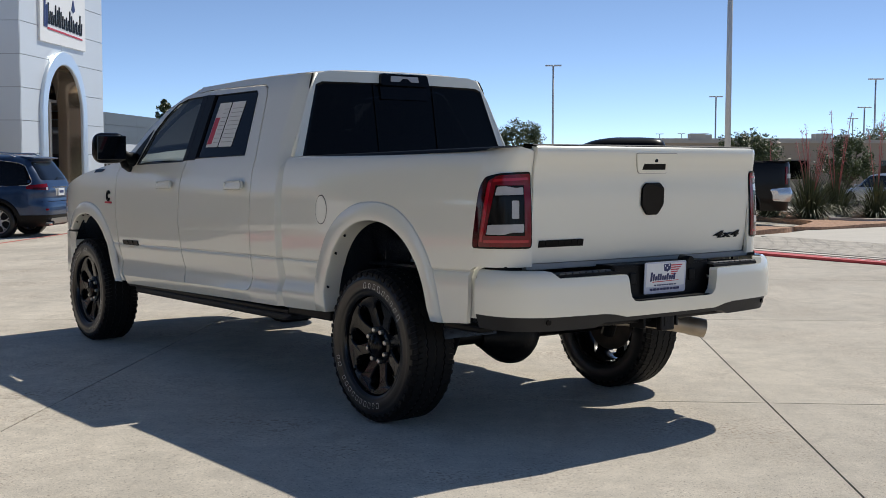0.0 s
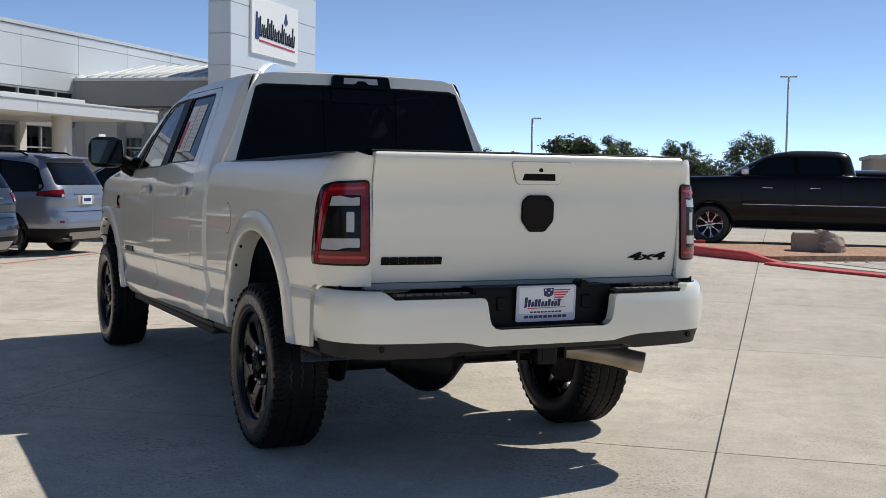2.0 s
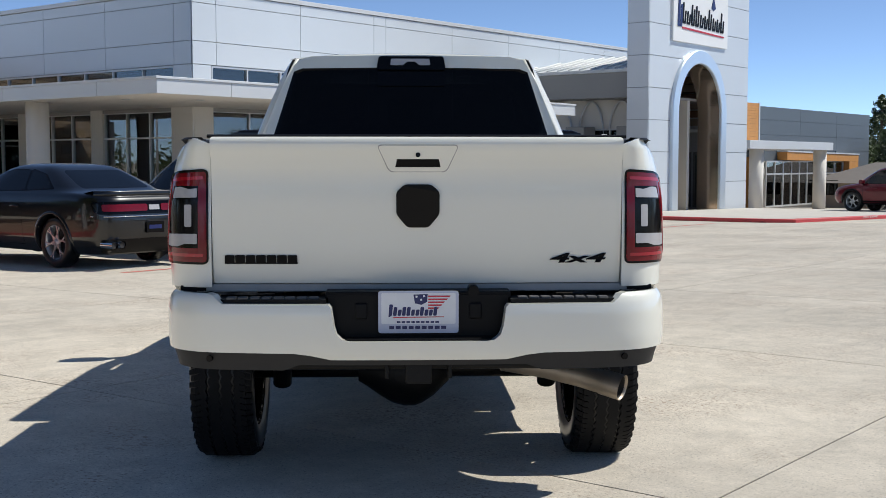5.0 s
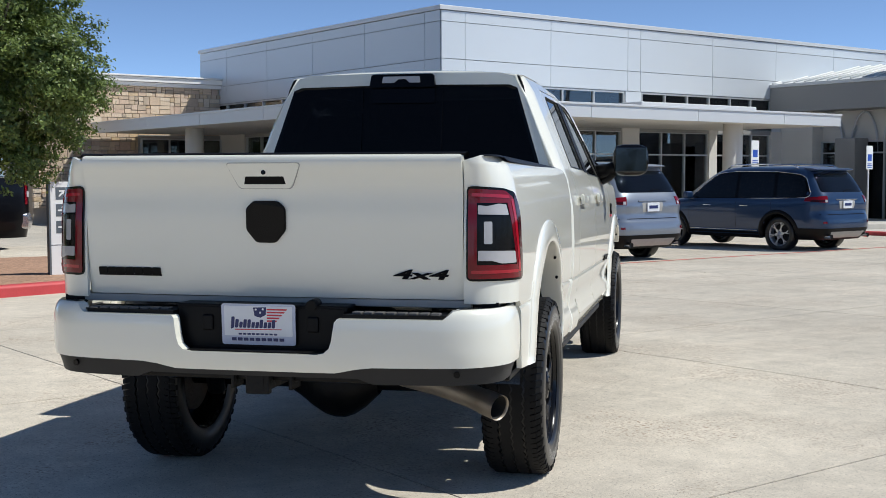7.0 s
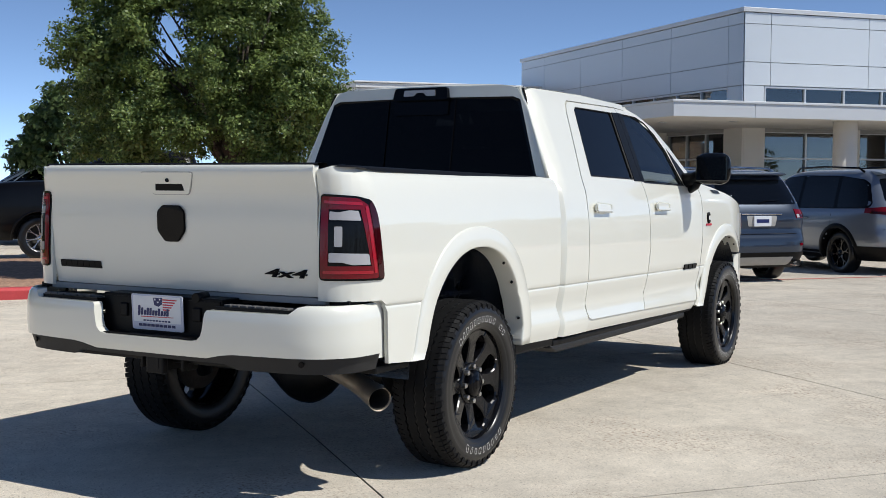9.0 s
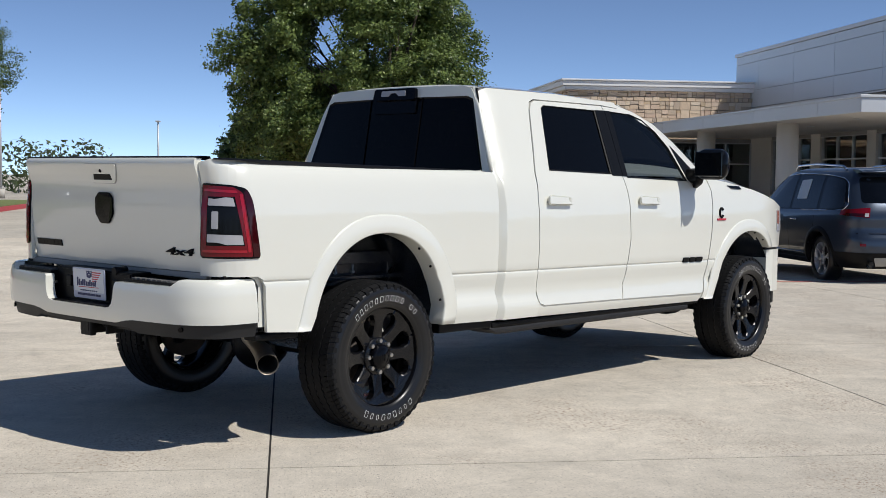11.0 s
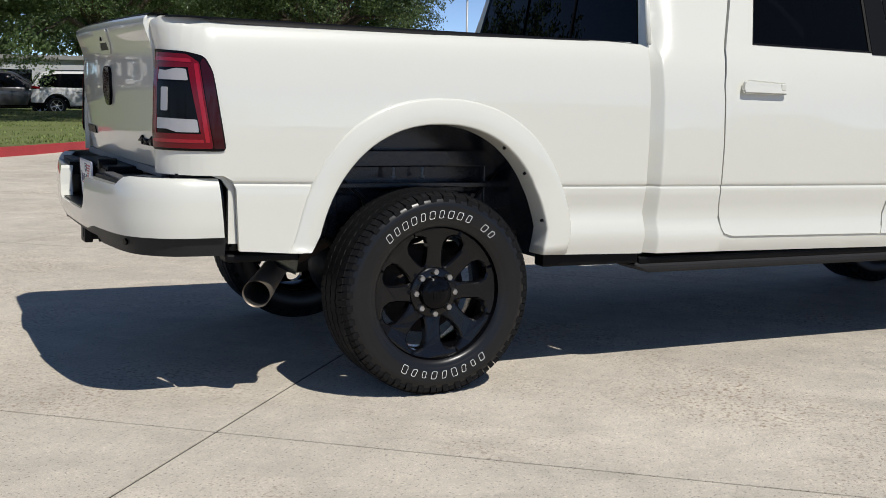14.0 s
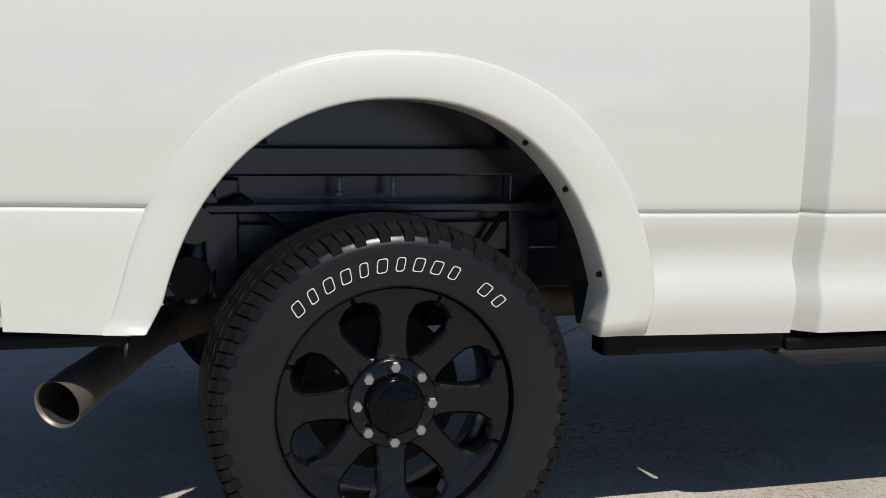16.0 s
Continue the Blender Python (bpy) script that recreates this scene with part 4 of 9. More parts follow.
        rear = [(1.385, .63), (1.398, .602), (1.44, .590), (2.318, .584), (2.352, .72), (2.392, .98), (2.385, 1.25), (2.368, 1.41), (2.40, 1.898), (1.63, 1.889), (1.575, 1.868), (1.54, 1.82), (1.465, 1.60), (1.395, 1.41), (1.366, 1.25), (1.368, .75)]
        wr = [(1.548, 1.437), (2.255, 1.425), (2.30, 1.862), (1.70, 1.862), (1.665, 1.84)]
        bm = skin(B(), rear, cp, .05, .05, holes=[wr], vcuts=fine_z)
        door = part("rear_door", bm, W, T)
        front = [(2.326, .583), (3.40, .572), (3.45, .70), (3.505, 1.05), (3.527, 1.32), (3.50, 1.405), (3.33, 1.535), (3.12, 1.69), (2.93, 1.805), (2.78, 1.862), (2.62, 1.888), (2.408, 1.898), (2.376, 1.41), (2.393, 1.25), (2.400, .98), (2.36, .72)]
        wf = [(2.425, 1.405), (3.215, 1.39), (3.10, 1.635), (2.99, 1.745), (2.86, 1.825), (2.72, 1.858), (2.47, 1.865)]
        bm = skin(B(), front, cp, .05, .05, holes=[wf], vcuts=fine_z)
        fdoor = part("front_door", bm, W, T)
        for d, hole, g in ((door, wr, M["glass_rear"]), (fdoor, wf, M["glass_cab"])):
            c = (sum(p[0] for p in hole) / len(hole), sum(p[1] for p in hole) / len(hole))
            big = [(c[0] + (p[0] - c[0]) * 1.03, c[1] + (p[1] - c[1]) * 1.03) for p in hole]
            bm = skin(B(), big, lambda u, v, dd, cp=cp: cp(u, v, dd - .010), .1, .1, depth=0)
            ob = part("window_glass", face_out(bm, (0, 2.2, 1.3)), g, d)
            ob.visible_shadow = False
            bm = B()
            for p, q in zip(hole, hole[1:] + hole[:1]):
                vs = [bm.verts.new(cp(*t, e)) for t, e in ((p, .003), (q, .003))]
                ins = [(p[0] + (c[0] - p[0]) * .035, p[1] + (c[1] - p[1]) * .035), (q[0] + (c[0] - q[0]) * .035, q[1] + (c[1] - q[1]) * .035)]
                vs += [bm.verts.new(cp(*ins[1], -.006)), bm.verts.new(cp(*ins[0], -.006))]
                bm.faces.new(vs)
            part("window_seal", bm, M["black_plastic"], d)
        # black pillar covers
        bm = skin(B(), [(2.250, 1.416), (2.372, 1.414), (2.402, 1.868), (2.294, 1.864)], lambda u, v, dd, cp=cp: cp(u, v, dd + .004), .05, .06, depth=.004)
        part("pillar_cover", bm, M["black_plastic"], door)
        bm = skin(B(), [(2.376, 1.414), (2.432, 1.412), (2.476, 1.866), (2.407, 1.868)], lambda u, v, dd, cp=cp: cp(u, v, dd + .004), .05, .06, depth=.004)
        part("pillar_cover", bm, M["black_plastic"], fdoor)
        bm = skin(B(), [(3.235, 1.392), (3.44, 1.385), (3.13, 1.65)], lambda u, v, dd, cp=cp: cp(u, v, dd + .005), .05, .06, depth=.004)
        part("mirror_sail", bm, M["black_plastic"], fdoor)
        # handles: a bar over a shallow cup
        for d, y0 in ((door, 1.565), (fdoor, 2.615)):
            h = B()
            for k in range(1):
                o = rounded([(y0 - .125, 1.222), (y0 + .125, 1.219), (y0 + .125, 1.270), (y0 - .11, 1.282)], .014, 4)
                prism(h, o, lambda u, v, dd, cp=cp: cp(u, v, dd + .012 * (1 - ((u - y0) / .13) ** 2)), .010, .028)
                bmesh.ops.bevel(h, geom=[e for e in h.edges if abs(abs(e.verts[0].co.x) - abs(e.verts[1].co.x)) < .004], offset=.006, segments=2, affect="EDGES")
            box(h, *sorted((s * .945, s * .985)), y0 + .085, y0 + .11, 1.238, 1.268, .004)
            part("door_handle", h, W, d)
            cup = skin(B(), [(y0 + .085 * math.cos(k * math.tau / 20), 1.243 + .030 * math.sin(k * math.tau / 20)) for k in range(20)], lambda u, v, dd, cp=cp: cp(u, v, dd + .0022), .05, .04, depth=.002)
            part("handle_cup", cup, W, d)
        fen = [(3.402, .53), (3.50, .53)] + [(y + 4.10, unsheared(y + 4.10, z)) for y, z in full_arch(.545, .525, .607, .535, .868, 2.1)] + [(4.79, .875), (4.80, 1.0), (4.81, 1.20), (4.60, 1.255), (4.2, 1.335), (3.85, 1.385), (3.62, 1.41), (3.515, 1.41), (3.537, 1.32), (3.515, 1.05), (3.46, .70)]
        bm = skin(B(), fen, cp, .05, .05, vcuts=fine_z)
        wing = part("front_wing", bm, W, T)
        flare(T, s, cab_place(s, False), [(y + 4.10, z) for y, z in full_arch(.525, .507, .59, .51, .87, 2.1)], [(y + 4.10, z) for y, z in full_arch(.615, .585, .685, .51, .87, 2.1)])
        # mirror
        bm = B()
        box(bm, *sorted((s * 1.01, s * 1.285)), 3.11, 3.30, 1.395, 1.630, .075, 6)
        for v in bm.verts:
            w = (v.co.y - 3.11) / .17
            v.co.z = 1.52 + (v.co.z - 1.52) * (1 - .32 * max(0, w) ** 2)
            v.co.x = s * (1.03 + (abs(v.co.x) - 1.03) * (1 - .22 * max(0, w)))
        mir = part("side_mirror", bm, M["gloss_black"], T, "black towing mirror", smooth=True)
        bm = B()
        box(bm, *sorted((s * 1.035, s * 1.255)), 3.102, 3.115, 1.425, 1.602, .03, 3)
        part("mirror_glass", bm, M["mirror_dark"], mir)
        bm = B()
        tube(bm, [(s * .90, 3.28, 1.43), (s * .98, 3.24, 1.445), (s * 1.05, 3.19, 1.47)], [.055, .045, .045], 12)
        tube(bm, [(s * .93, 3.30, 1.36), (s * .98, 3.27, 1.39), (s * 1.02, 3.21, 1.43)], [.025, .03, .03], 10)
        part("mirror_arm", bm, M["black_plastic"], mir)
        # running board
        bm = B()
        box(bm, *sorted((s * .70, s * .915)), .96, 3.28, .425, .474, .018, 3)
        for v in bm.verts:
            if v.co.y > 3.1 or v.co.y < 1.0:
                v.co.z += .012
            if v.co.y < 1.1:
                v.co.y += max(0.0, .47 - v.co.z) * 2.2
        rb = part("running_board", bm, M["board"], T)
        for y in (1.2, 2.1, 3.0):
            bm = B()
            box(bm, *sorted((s * .55, s * .84)), y - .03, y + .03, .45, .50)
            part("board_bracket", bm, M["chassis"], rb)
        for xa, xb, ya, yb, za, zb in ((.84, .915, .50, .975, .485, .545), (.86, .915, .98, 3.42, .478, .512), (.82, .915, -.84, -.56, .556, .588)):
            bm = B()
            box(bm, *sorted((s * xa, s * xb)), ya, yb, za, zb, .01)
            part("sill_cover", bm, M["black_plastic"], T)
        # door badge: three dark blocks; wing emblem
        for k, (a, c) in enumerate(((3.10, 3.18), (3.192, 3.272), (3.284, 3.375))):
            o = rounded([(a, .806), (c, .806), (c, .842), (a, .842)], .01, 3)
            b = prism(B(), o, lambda u, v, dd, cp=cp: cp(u, v, dd), .001, .008)
            part("badge_block", b, M["ink_black"], fdoor)
        b = B()
        cpts = [(3.648 + s * .026 * math.cos(t), 1.158 + .034 * math.sin(t)) for t in [.6 + 5.1 * k / 14 for k in range(15)]]
        tube(b, [cp(y, z, .004) for y, z in cpts], .009, 6)
        em = part("wing_emblem", b, M["ink_black"], wing)
        b = prism(B(), [(3.585, 1.102), (3.715, 1.102), (3.715, 1.116), (3.585, 1.116)], lambda u, v, dd, cp=cp: cp(u, v, dd), .001, .006)
        part("emblem_bar", b, M["ink_red"], em)
        # headlamp and hood vent
        b = skin(B(), rounded([(3.79, 1.366), (3.85, 1.341), (4.01, 1.336), (3.98, 1.361)], .01, 3), lambda u, v, dd, cp=cp: cp(u, v, dd + .006), .03, .02, depth=.004)
        part("wing_vent", b, M["gloss_black"], wing)
        b = skin(B(), rounded([(4.665, 1.005), (4.80, 1.005), (4.80, 1.165), (4.67, 1.178)], .02), lambda u, v, dd, cp=cp: cp(u, v, dd + .006), .03, .04)
        hs = part("headlamp_side", b, M["clear_lens"], T)
        b = skin(B(), rounded([(4.675, 1.06), (4.735, 1.06), (4.735, 1.165), (4.68, 1.168)], .012), lambda u, v, dd, cp=cp: cp(u, v, dd + .0085), .03, .04, depth=.002)
        part("side_marker", b, M["amber_lens"], hs)

    # tailgate
    bm = skin(B(), rounded([(-.772, .894), (.772, .894), (.772, 1.445), (-.772, 1.445)], .012), tailgate_place, .07, .03, vcuts=(1.33, 1.36, 1.39, 1.42, 1.435, 1.44), depth=.04)
    tg = part("tailgate", bm, W, T)
    b = B()
    rows = []
    for x in [-.785 + 1.57 * k / 24 for k in range(25)]:
        y0 = tailgate_place(x, 1.445)[1]
        rows.append([b.verts.new((x, y0 + dy, 1.445 + dz)) for dy, dz in ((.004, -.004), (.003, .004), (.014, .009), (.07, .009), (.08, -.01))])
    for r0, r1 in zip(rows, rows[1:]):
        for k in range(4):
            b.faces.new((r0[k], r0[k + 1], r1[k + 1], r1[k]))
    part("tailgate_cap", b, M["black_plastic"], tg)
    b = B()
    box(b, -.76, .76, -1.03, -.985, .92, 1.43)
    part("tailgate_inner", b, W, tg)
    bez = rounded([(-.105, 1.316), (.105, 1.316), (.15, 1.412), (-.15, 1.412)], .018, 4)
    b = skin(B(), [(x * 1.028, 1.364 + (z - 1.364) * 1.075) for x, z in bez], lambda x, z, d: tailgate_place(x, z, d + .0015), .03, .02, depth=0)
    part("bezel_gap", b, M["sill"], tg)
    b = skin(B(), bez, lambda x, z, d: tailgate_place(x, z, d + .007), .03, .02, depth=.008, holes=[[(-.085, 1.332), (.085, 1.332), (.078, 1.362), (-.078, 1.362)]])
    hb = part("handle_bezel", b, W, tg)
    # black plate stands in for the shaded depth of the slot
    b = prism(B(), [(-.088, 1.329), (.088, 1.329), (.08, 1.365), (-.08, 1.365)], tailgate_place, .002, .005)
    part("handle_slot", b, M["ink_black"], hb)
    b = cyl(B(), tailgate_place(.0, 1.378, .004), tailgate_place(.0, 1.378, .012), .009, seg=12)
    part("camera_eye", b, M["gloss_black"], hb)
    oct_ = rounded([(-.05, 1.268), (.05, 1.268), (.081, 1.24), (.081, 1.155), (.04, 1.106), (-.04, 1.106), (-.081, 1.155), (-.081, 1.24)], .012, 3)
    b = prism(B(), oct_, tailgate_place, .0, .012)
    bmesh.ops.bevel(b, geom=[e for e in b.edges if len(e.link_faces) == 2 and abs(e.verts[0].co.y - e.verts[1].co.y) < .003], offset=.004, segments=2, affect="EDGES")
    part("tailgate_emblem", b, M["gloss_black"], tg)
    b = prism(B(), [(-.728, .968), (-.452, .968), (-.452, .974), (-.728, .974)], tailgate_place, .0, .004)
    nb = part("name_badge", b, M["ink_black"], tg)
    for k in range(7):
        a = -.727 + k * .0394
        b = prism(B(), rounded([(a, .972), (a + .0365, .972), (a + .0365, 1.002), (a, 1.002)], .005, 2), tailgate_place, .0, .006)
        part("badge_block", b, M["ink_black"], nb)
    ob = letters("4x4", .058, lambda u, v, d: tailgate_place(.61 + u * 2.4 + v * .5, .987 + v * .86, d), M["ink_black"], tg, "four_by_four_badge", .006, bold=.0017)
    # sill under the tailgate and bed box
    b = B()
    box(b, -.80, .80, -1.048, -1.0, .862, .891, .004)
    part("bed_sill", b, M["sill"], T)
    b = B()
    box(b, -.545, .545, -1.0, .95, .86, .885)
    for q in (1, -1):
        for ya, yb in ((-1.02, -.60), (.60, .95)):
            box(b, *sorted((q * .54, q * .90)), ya, yb, .862, .884)
    part("bed_floor", b, M["black_plastic"], T)
    for k in range(12):
        r_ = B()
        box(r_, -.52 + k * .087, -.48 + k * .087, -.98, .93, .8842, .896)
        part("floor_rib", r_, M["black_plastic"], T)
    # added blocks close the corner gaps that let sun through the bed
    for q in (1, -1):
        b = B()
        box(b, *sorted((q * .745, q * .80)), -1.0, -.93, .87, 1.40, .004)
        part("bed_corner_post", b, W, T)
    b = B()
    box(b, -.86, .86, .93, .962, .60, 1.40, .006)
    part("bed_front_wall", b, W, T)
    # rear bumper
    e = BP_END - .034
    out = [(-e - .020, .655), (-.46, .652), (-.40, .645), (-.32, .628), (.32, .628), (.40, .645), (.46, .652), (e + .020, .655), (e, .868), (.80, .868), (.765, .862), (.725, .832), (.330, .832), (.320, .820), (.309, .750), (.300, .722), (.280, .704), (.25, .698), (-.25, .698), (-.280, .704), (-.300, .722), (-.309, .750), (-.320, .820), (-.330, .832), (-.725, .832), (-.765, .862), (-.80, .868), (-e, .868)]
    bm = skin(B(), out, bumper_place, .04, .02, depth=.05, vcuts=(.86, .864))
    bump = part("rear_bumper", bm, W, T, "white painted steel rear bumper with black step pads")
    for s in (1, -1):
        bm = skin(B(), [(s * q, z) for q, z in ((e + .022, .655), (e + .031, .655), (e + .011, .866), (.80, .8715), (.80, .8695), (e + .002, .8685))], lambda u, z, d: bumper_place(u, z, d - .010), .04, .03, depth=.05)
        part("edge_trim", bm, M["gloss_black"], bump)
    e = BP_END - .005
    out = [(-e, .585), (-.50, .585), (-.44, .607), (.40, .607), (.46, .585), (e, .585), (e, .662), (-e, .662)]
    bm = skin(B(), out, lambda u, z, d: bumper_place(u, z, d - .012), .05, .03, depth=.06)
    part("bumper_valance", bm, M["grey_plastic"], bump, "grey lower valance in a sunlit tone")
    b = B()
    for s in (1, -1):
        o = [(s * .34, -1.205), (s * .715, -1.178), (s * .748, -1.15), (s * .752, -1.0), (s * .34, -1.0)]
        prism(b, o if s > 0 else o[::-1], lambda x, y, d: (x, y, d), .79, .846)
    box(b, -.345, .345, -1.16, -1.02, .845, .872, .005)
    pad = part("step_pad", b, M["black_plastic"], bump)
    for s in (1, -1):
        for k in range(8):
            b = B()
            box(b, *sorted((s * (.37 + k * .043), s * (.405 + k * .043))), -1.180, -1.140, .8445, .8545, .003)
            part("tread_cleat", b, M["cleat"], pad)
    b = cyl(B(), (.205, -1.172, .872), (.205, -1.10, .876), .021, seg=16)
    part("trailer_socket", b, M["black_plastic"], bump)
    b = B()
    prism(b, [(-.33, .68), (.33, .68), (.335, .86), (-.335, .86)], lambda x, z, d: (x, -1.135 - d, z), 0, .03)
    for s in (1, -1):
        box(b, *sorted((s * .19, s * .235)), -1.175, -1.15, .77, .83, .006)
    box(b, -.27, .27, -1.24, -1.14, .688, .704)
    part("plate_recess", b, M["black_plastic"], bump)
    for s in (1, -1):
        b = cyl(B(), bumper_place(s * .78, .628, -.01), bumper_place(s * .78, .628, .0), .012, seg=12)
        part("parking_sensor", b, M["gloss_black"], bump)
    # dealer plate
    pl = lambda x, z, d: (x * .94, -1.182 - d - .06 * (z - .80), .80 + (z - .80) * .96)
    b = prism(B(), rounded([(-.158, .716), (.158, .716), (.158, .880), (-.158, .880)], .012, 3), pl, 0, .004)
    plate = part("dealer_plate", b, M["plate_frame"], T, "white dealer plate with a red and navy motif in a pale frame")
    b = prism(B(), rounded([(-.146, .752), (.146, .752), (.146, .872), (-.146, .872)], .006, 3), pl, .004, .006)
    part("plate_sheet", b, M["plate_white"], plate)
    for za, zb, w in ((.756, .763, .085), (.732, .744, .115)):
        for k in range(9):
            a = -w + k * 2 * w / 9
            b = prism(B(), [(a, za), (a + 1.5 * w / 9, za), (a + 1.5 * w / 9, zb), (a, zb)], pl, .004, .0068)
            part("print_bar", b, M["navy"], plate)
    for k in range(11):
        a, h = -.118 + k * .0175, (.044 if k == 0 else (.034 if k in (1, 3, 4, 7, 10) else .024))
        b = prism(B(), rounded([(a, .784 - .006 * (k == 0)), (a + .014, .784), (a + .018, .784 + h), (a + .004, .784 + h)], .004, 2), pl, .006, .0072)
        part("name_bar", b, M["navy"], plate)
    b = prism(B(), [(-.10, .775), (.10, .778), (.10, .781), (-.10, .779)], pl, .006, .0072)
    part("name_underline", b, M["ink_red"], plate)
    b = prism(B(), [(-.02, .866), (.036, .868), (.034, .838), (.012, .826), (-.014, .832)], pl, .006, .0068)
    mp = part("map_motif", b, M["navy"], plate)
    for px, pz in ((-.008, .858), (.010, .846), (.022, .860)):
        b = prism(B(), [(px + .005 * math.cos(q), pz + .005 * math.sin(q)) for q in [math.tau * j / 5 for j in range(5)]], pl, .0068, .0074)
        part("star_dot", b, M["plate_white"], mp)
    for k in range(5):
        z0 = .862 - k * .0115
        b = prism(B(), [(.038, z0 - .006), (.122 - .011 * k, z0 - .006), (.126 - .011 * k, z0), (.038, z0)], pl, .006, .0068)
        part("map_stripe", b, M["ink_red"], plate)
    # hitch, exhaust, axle, frame
    b = B()
    box(b, -.036, .036, -1.20, -.80, .545, .617)
    box(b, -.048, .048, -1.205, -1.17, .533, .629, .006)
    box(b, -.026, .026, -1.207, -1.19, .555, .607)
    hitch = part("hitch_receiver", b, M["chassis"], T)
    b = B()
    box(b, -.60, .60, -1.13, -1.02, .575, .66, .01)
    box(b, -.125, -.11, -1.16, -1.06, .545, .62, .004)
    box(b, .11, .125, -1.16, -1.06, .545, .62, .004)
    part("hitch_crossbar", b, M["chassis"], hitch)
    b = B()
    tip = [(.38, -.44, .500), (.56, -.535, .482), (.70, -.612, .458), (.77, -.655, .442), (.775, -.658, .441), (.852, -.706, .423)]
    tube(b, tip, [.047, .047, .049, .050, .053, .054], 24, caps=False)
    tube(b, [tip[-1], (.8512, -.7055, .4232), (.842, -.6998, .4254)], [.054, .0525, .0505], 24, caps=False)
    ex = part("exhaust_tip", b, M["exhaust"], T, "dull stainless exhaust tip")
    b = B()
    tube(b, [(.842, -.6998, .4254), (.77, -.655, .442), (.60, -.557, .476)], [.0505, .047, .042], 24, caps=True)
    bmesh.ops.delete(b, geom=[f for f in b.faces if len(f.verts) > 4 and f.calc_center_median().x > .8], context="FACES_ONLY")
    part("exhaust_bore", b, M["soot_hollow"], ex)
    b = B()
    tube(b, [(.30, 2.0, .50), (.34, .6, .52), (.36, .2, .62), (.36, -.2, .60), (.37, -.36, .52), (.42, -.46, .496)], .05, 14)
    part("exhaust_pipe", b, M["rust"], ex)
    b = B()
    cyl(b, (-.80, 0, .405), (.80, 0, .405), .05, seg=18)
    lathe_b = [(-.23, .055), (-.19, .08), (-.13, .125), (-.07, .162), (-.02, .176), (.03, .176), (.07, .16), (.12, .125), (.16, .085), (.19, .055)]
    t = B()
    lathe(t, lathe_b, 24)
    for v in t.verts:
        v.co = Vector((v.co.x - .03, v.co.y * .95 - .02, v.co.z * .95 + .392))
    me = bpy.data.meshes.new("tmp")
    t.to_mesh(me), t.free()
    b.from_mesh(me)
    bpy.data.meshes.remove(me)
    cyl(b, (-.03, 0, .41), (-.03, 2.4, .50), .045, seg=14)
    part("rear_axle", b, M["chassis"], T)
    b = B()
    cyl(b, (-.80, 4.062, .405), (.80, 4.062, .405), .05, seg=18)
    box(b, .05, .35, 3.95, 4.2, .30, .52, .06)
    part("front_axle", b, M["chassis"], T)
    for s in (1, -1):
        b = B()
        box(b, *sorted((s * .44, s * .53)), -1.1, 4.7, .58, .76, .015)
        part("frame_rail", b, M["chassis"], T)
        b = B()
        cyl(b, (s * .60, -.18, .36), (s * .56, -.42, .86), .034, seg=14)
        cyl(b, (s * .60, -.18, .36), (s * .58, -.30, .62), .042, seg=14)
        part("shock_absorber", b, M["chassis"], T)
        b = B()
        pts = [(s * .62 + .055 * math.cos(t), .02 + .055 * math.sin(t), .46 + .30 * t / 31.4) for t in [k * .35 for k in range(90)]]
        tube(b, pts, .011, 6)
        part("coil_spring", b, M["chassis"], T)
        # wheel housings
        for c, a, h in ((.0, .575, .675), (4.06, .55, .61)):
            b = B()
            pts = arch(c, .42, a, h, .50, 20)
            rows = [[b.verts.new((s * x, y, z)) for x in (.915, .80, .66, .58)] for y, z in pts]
            for r0, r1 in zip(rows, rows[1:]):
                for k in range(3):
                    b.faces.new((r0[k], r0[k + 1], r1[k + 1], r1[k])).smooth = True
            part("wheel_housing", b, M["liner"], T)
        b = B()
        box(b, *sorted((s * .55, s * .585)), -.62, .60, .60, 1.09)
        part("inner_wheel_panel", b, M["liner"], T)
        for x1, ya, yb, za, zb in ((.64, -.55, .55, .885, .955), (.67, -.55, .55, .80, .825), (.62, -.45, .50, .70, .775), (.63, .36, .42, .60, 1.0), (.625, -.36, -.30, .60, .88)):
            b = B()
            box(b, *sorted((s * .586, s * x1)), ya, yb, za, zb, .006)
            part("frame_beam", b, M["liner"], T)
        b = cyl(B(), (s * .60, -.42, .66), (s * .70, -.42, .66), .05, seg=18)
        part("body_mount", b, M["chassis"], T)
        for y in (-.07, .06):
            b = cyl(B(), (s * .655, y, .885), (s * .655, y, .835), .007, .005, 8)
            cyl(b, (s * .655, y, .850), (s * .655, y, .838), .012, seg=6)
            part("hanging_bolt", b, M["pole_dark"], T)
        b = B()
        tube(b, [(s * .64, -.40, .80), (s * .66, -.30, .84), (s * .65, -.20, .76), (s * .64, -.16, .62), (s * .70, -.05, .50)], .009, 7)
        tube(b, [(s * .63, .42, .86), (s * .66, .34, .80), (s * .64, .25, .66), (s * .70, .10, .52)], .008, 7)
        part("brake_hose", b, M["chassis"], T)
        b = B()
        prism(b, rounded([(-.47, .66), (-.36, .66), (-.33, .80), (-.38, .87), (-.48, .84)], .02, 3), lambda y, z, d, s=s: (s * (.62 + d), y, z), 0, .03)
        cyl(b, (s * .64, -.41, .78), (s * .69, -.41, .78), .045, seg=16)
        cyl(b, (s * .66, -.41, .78), (s * .67, -.40, .60), .028, seg=12)
        part("shock_bracket", b, M["liner"], T)
    b = B()
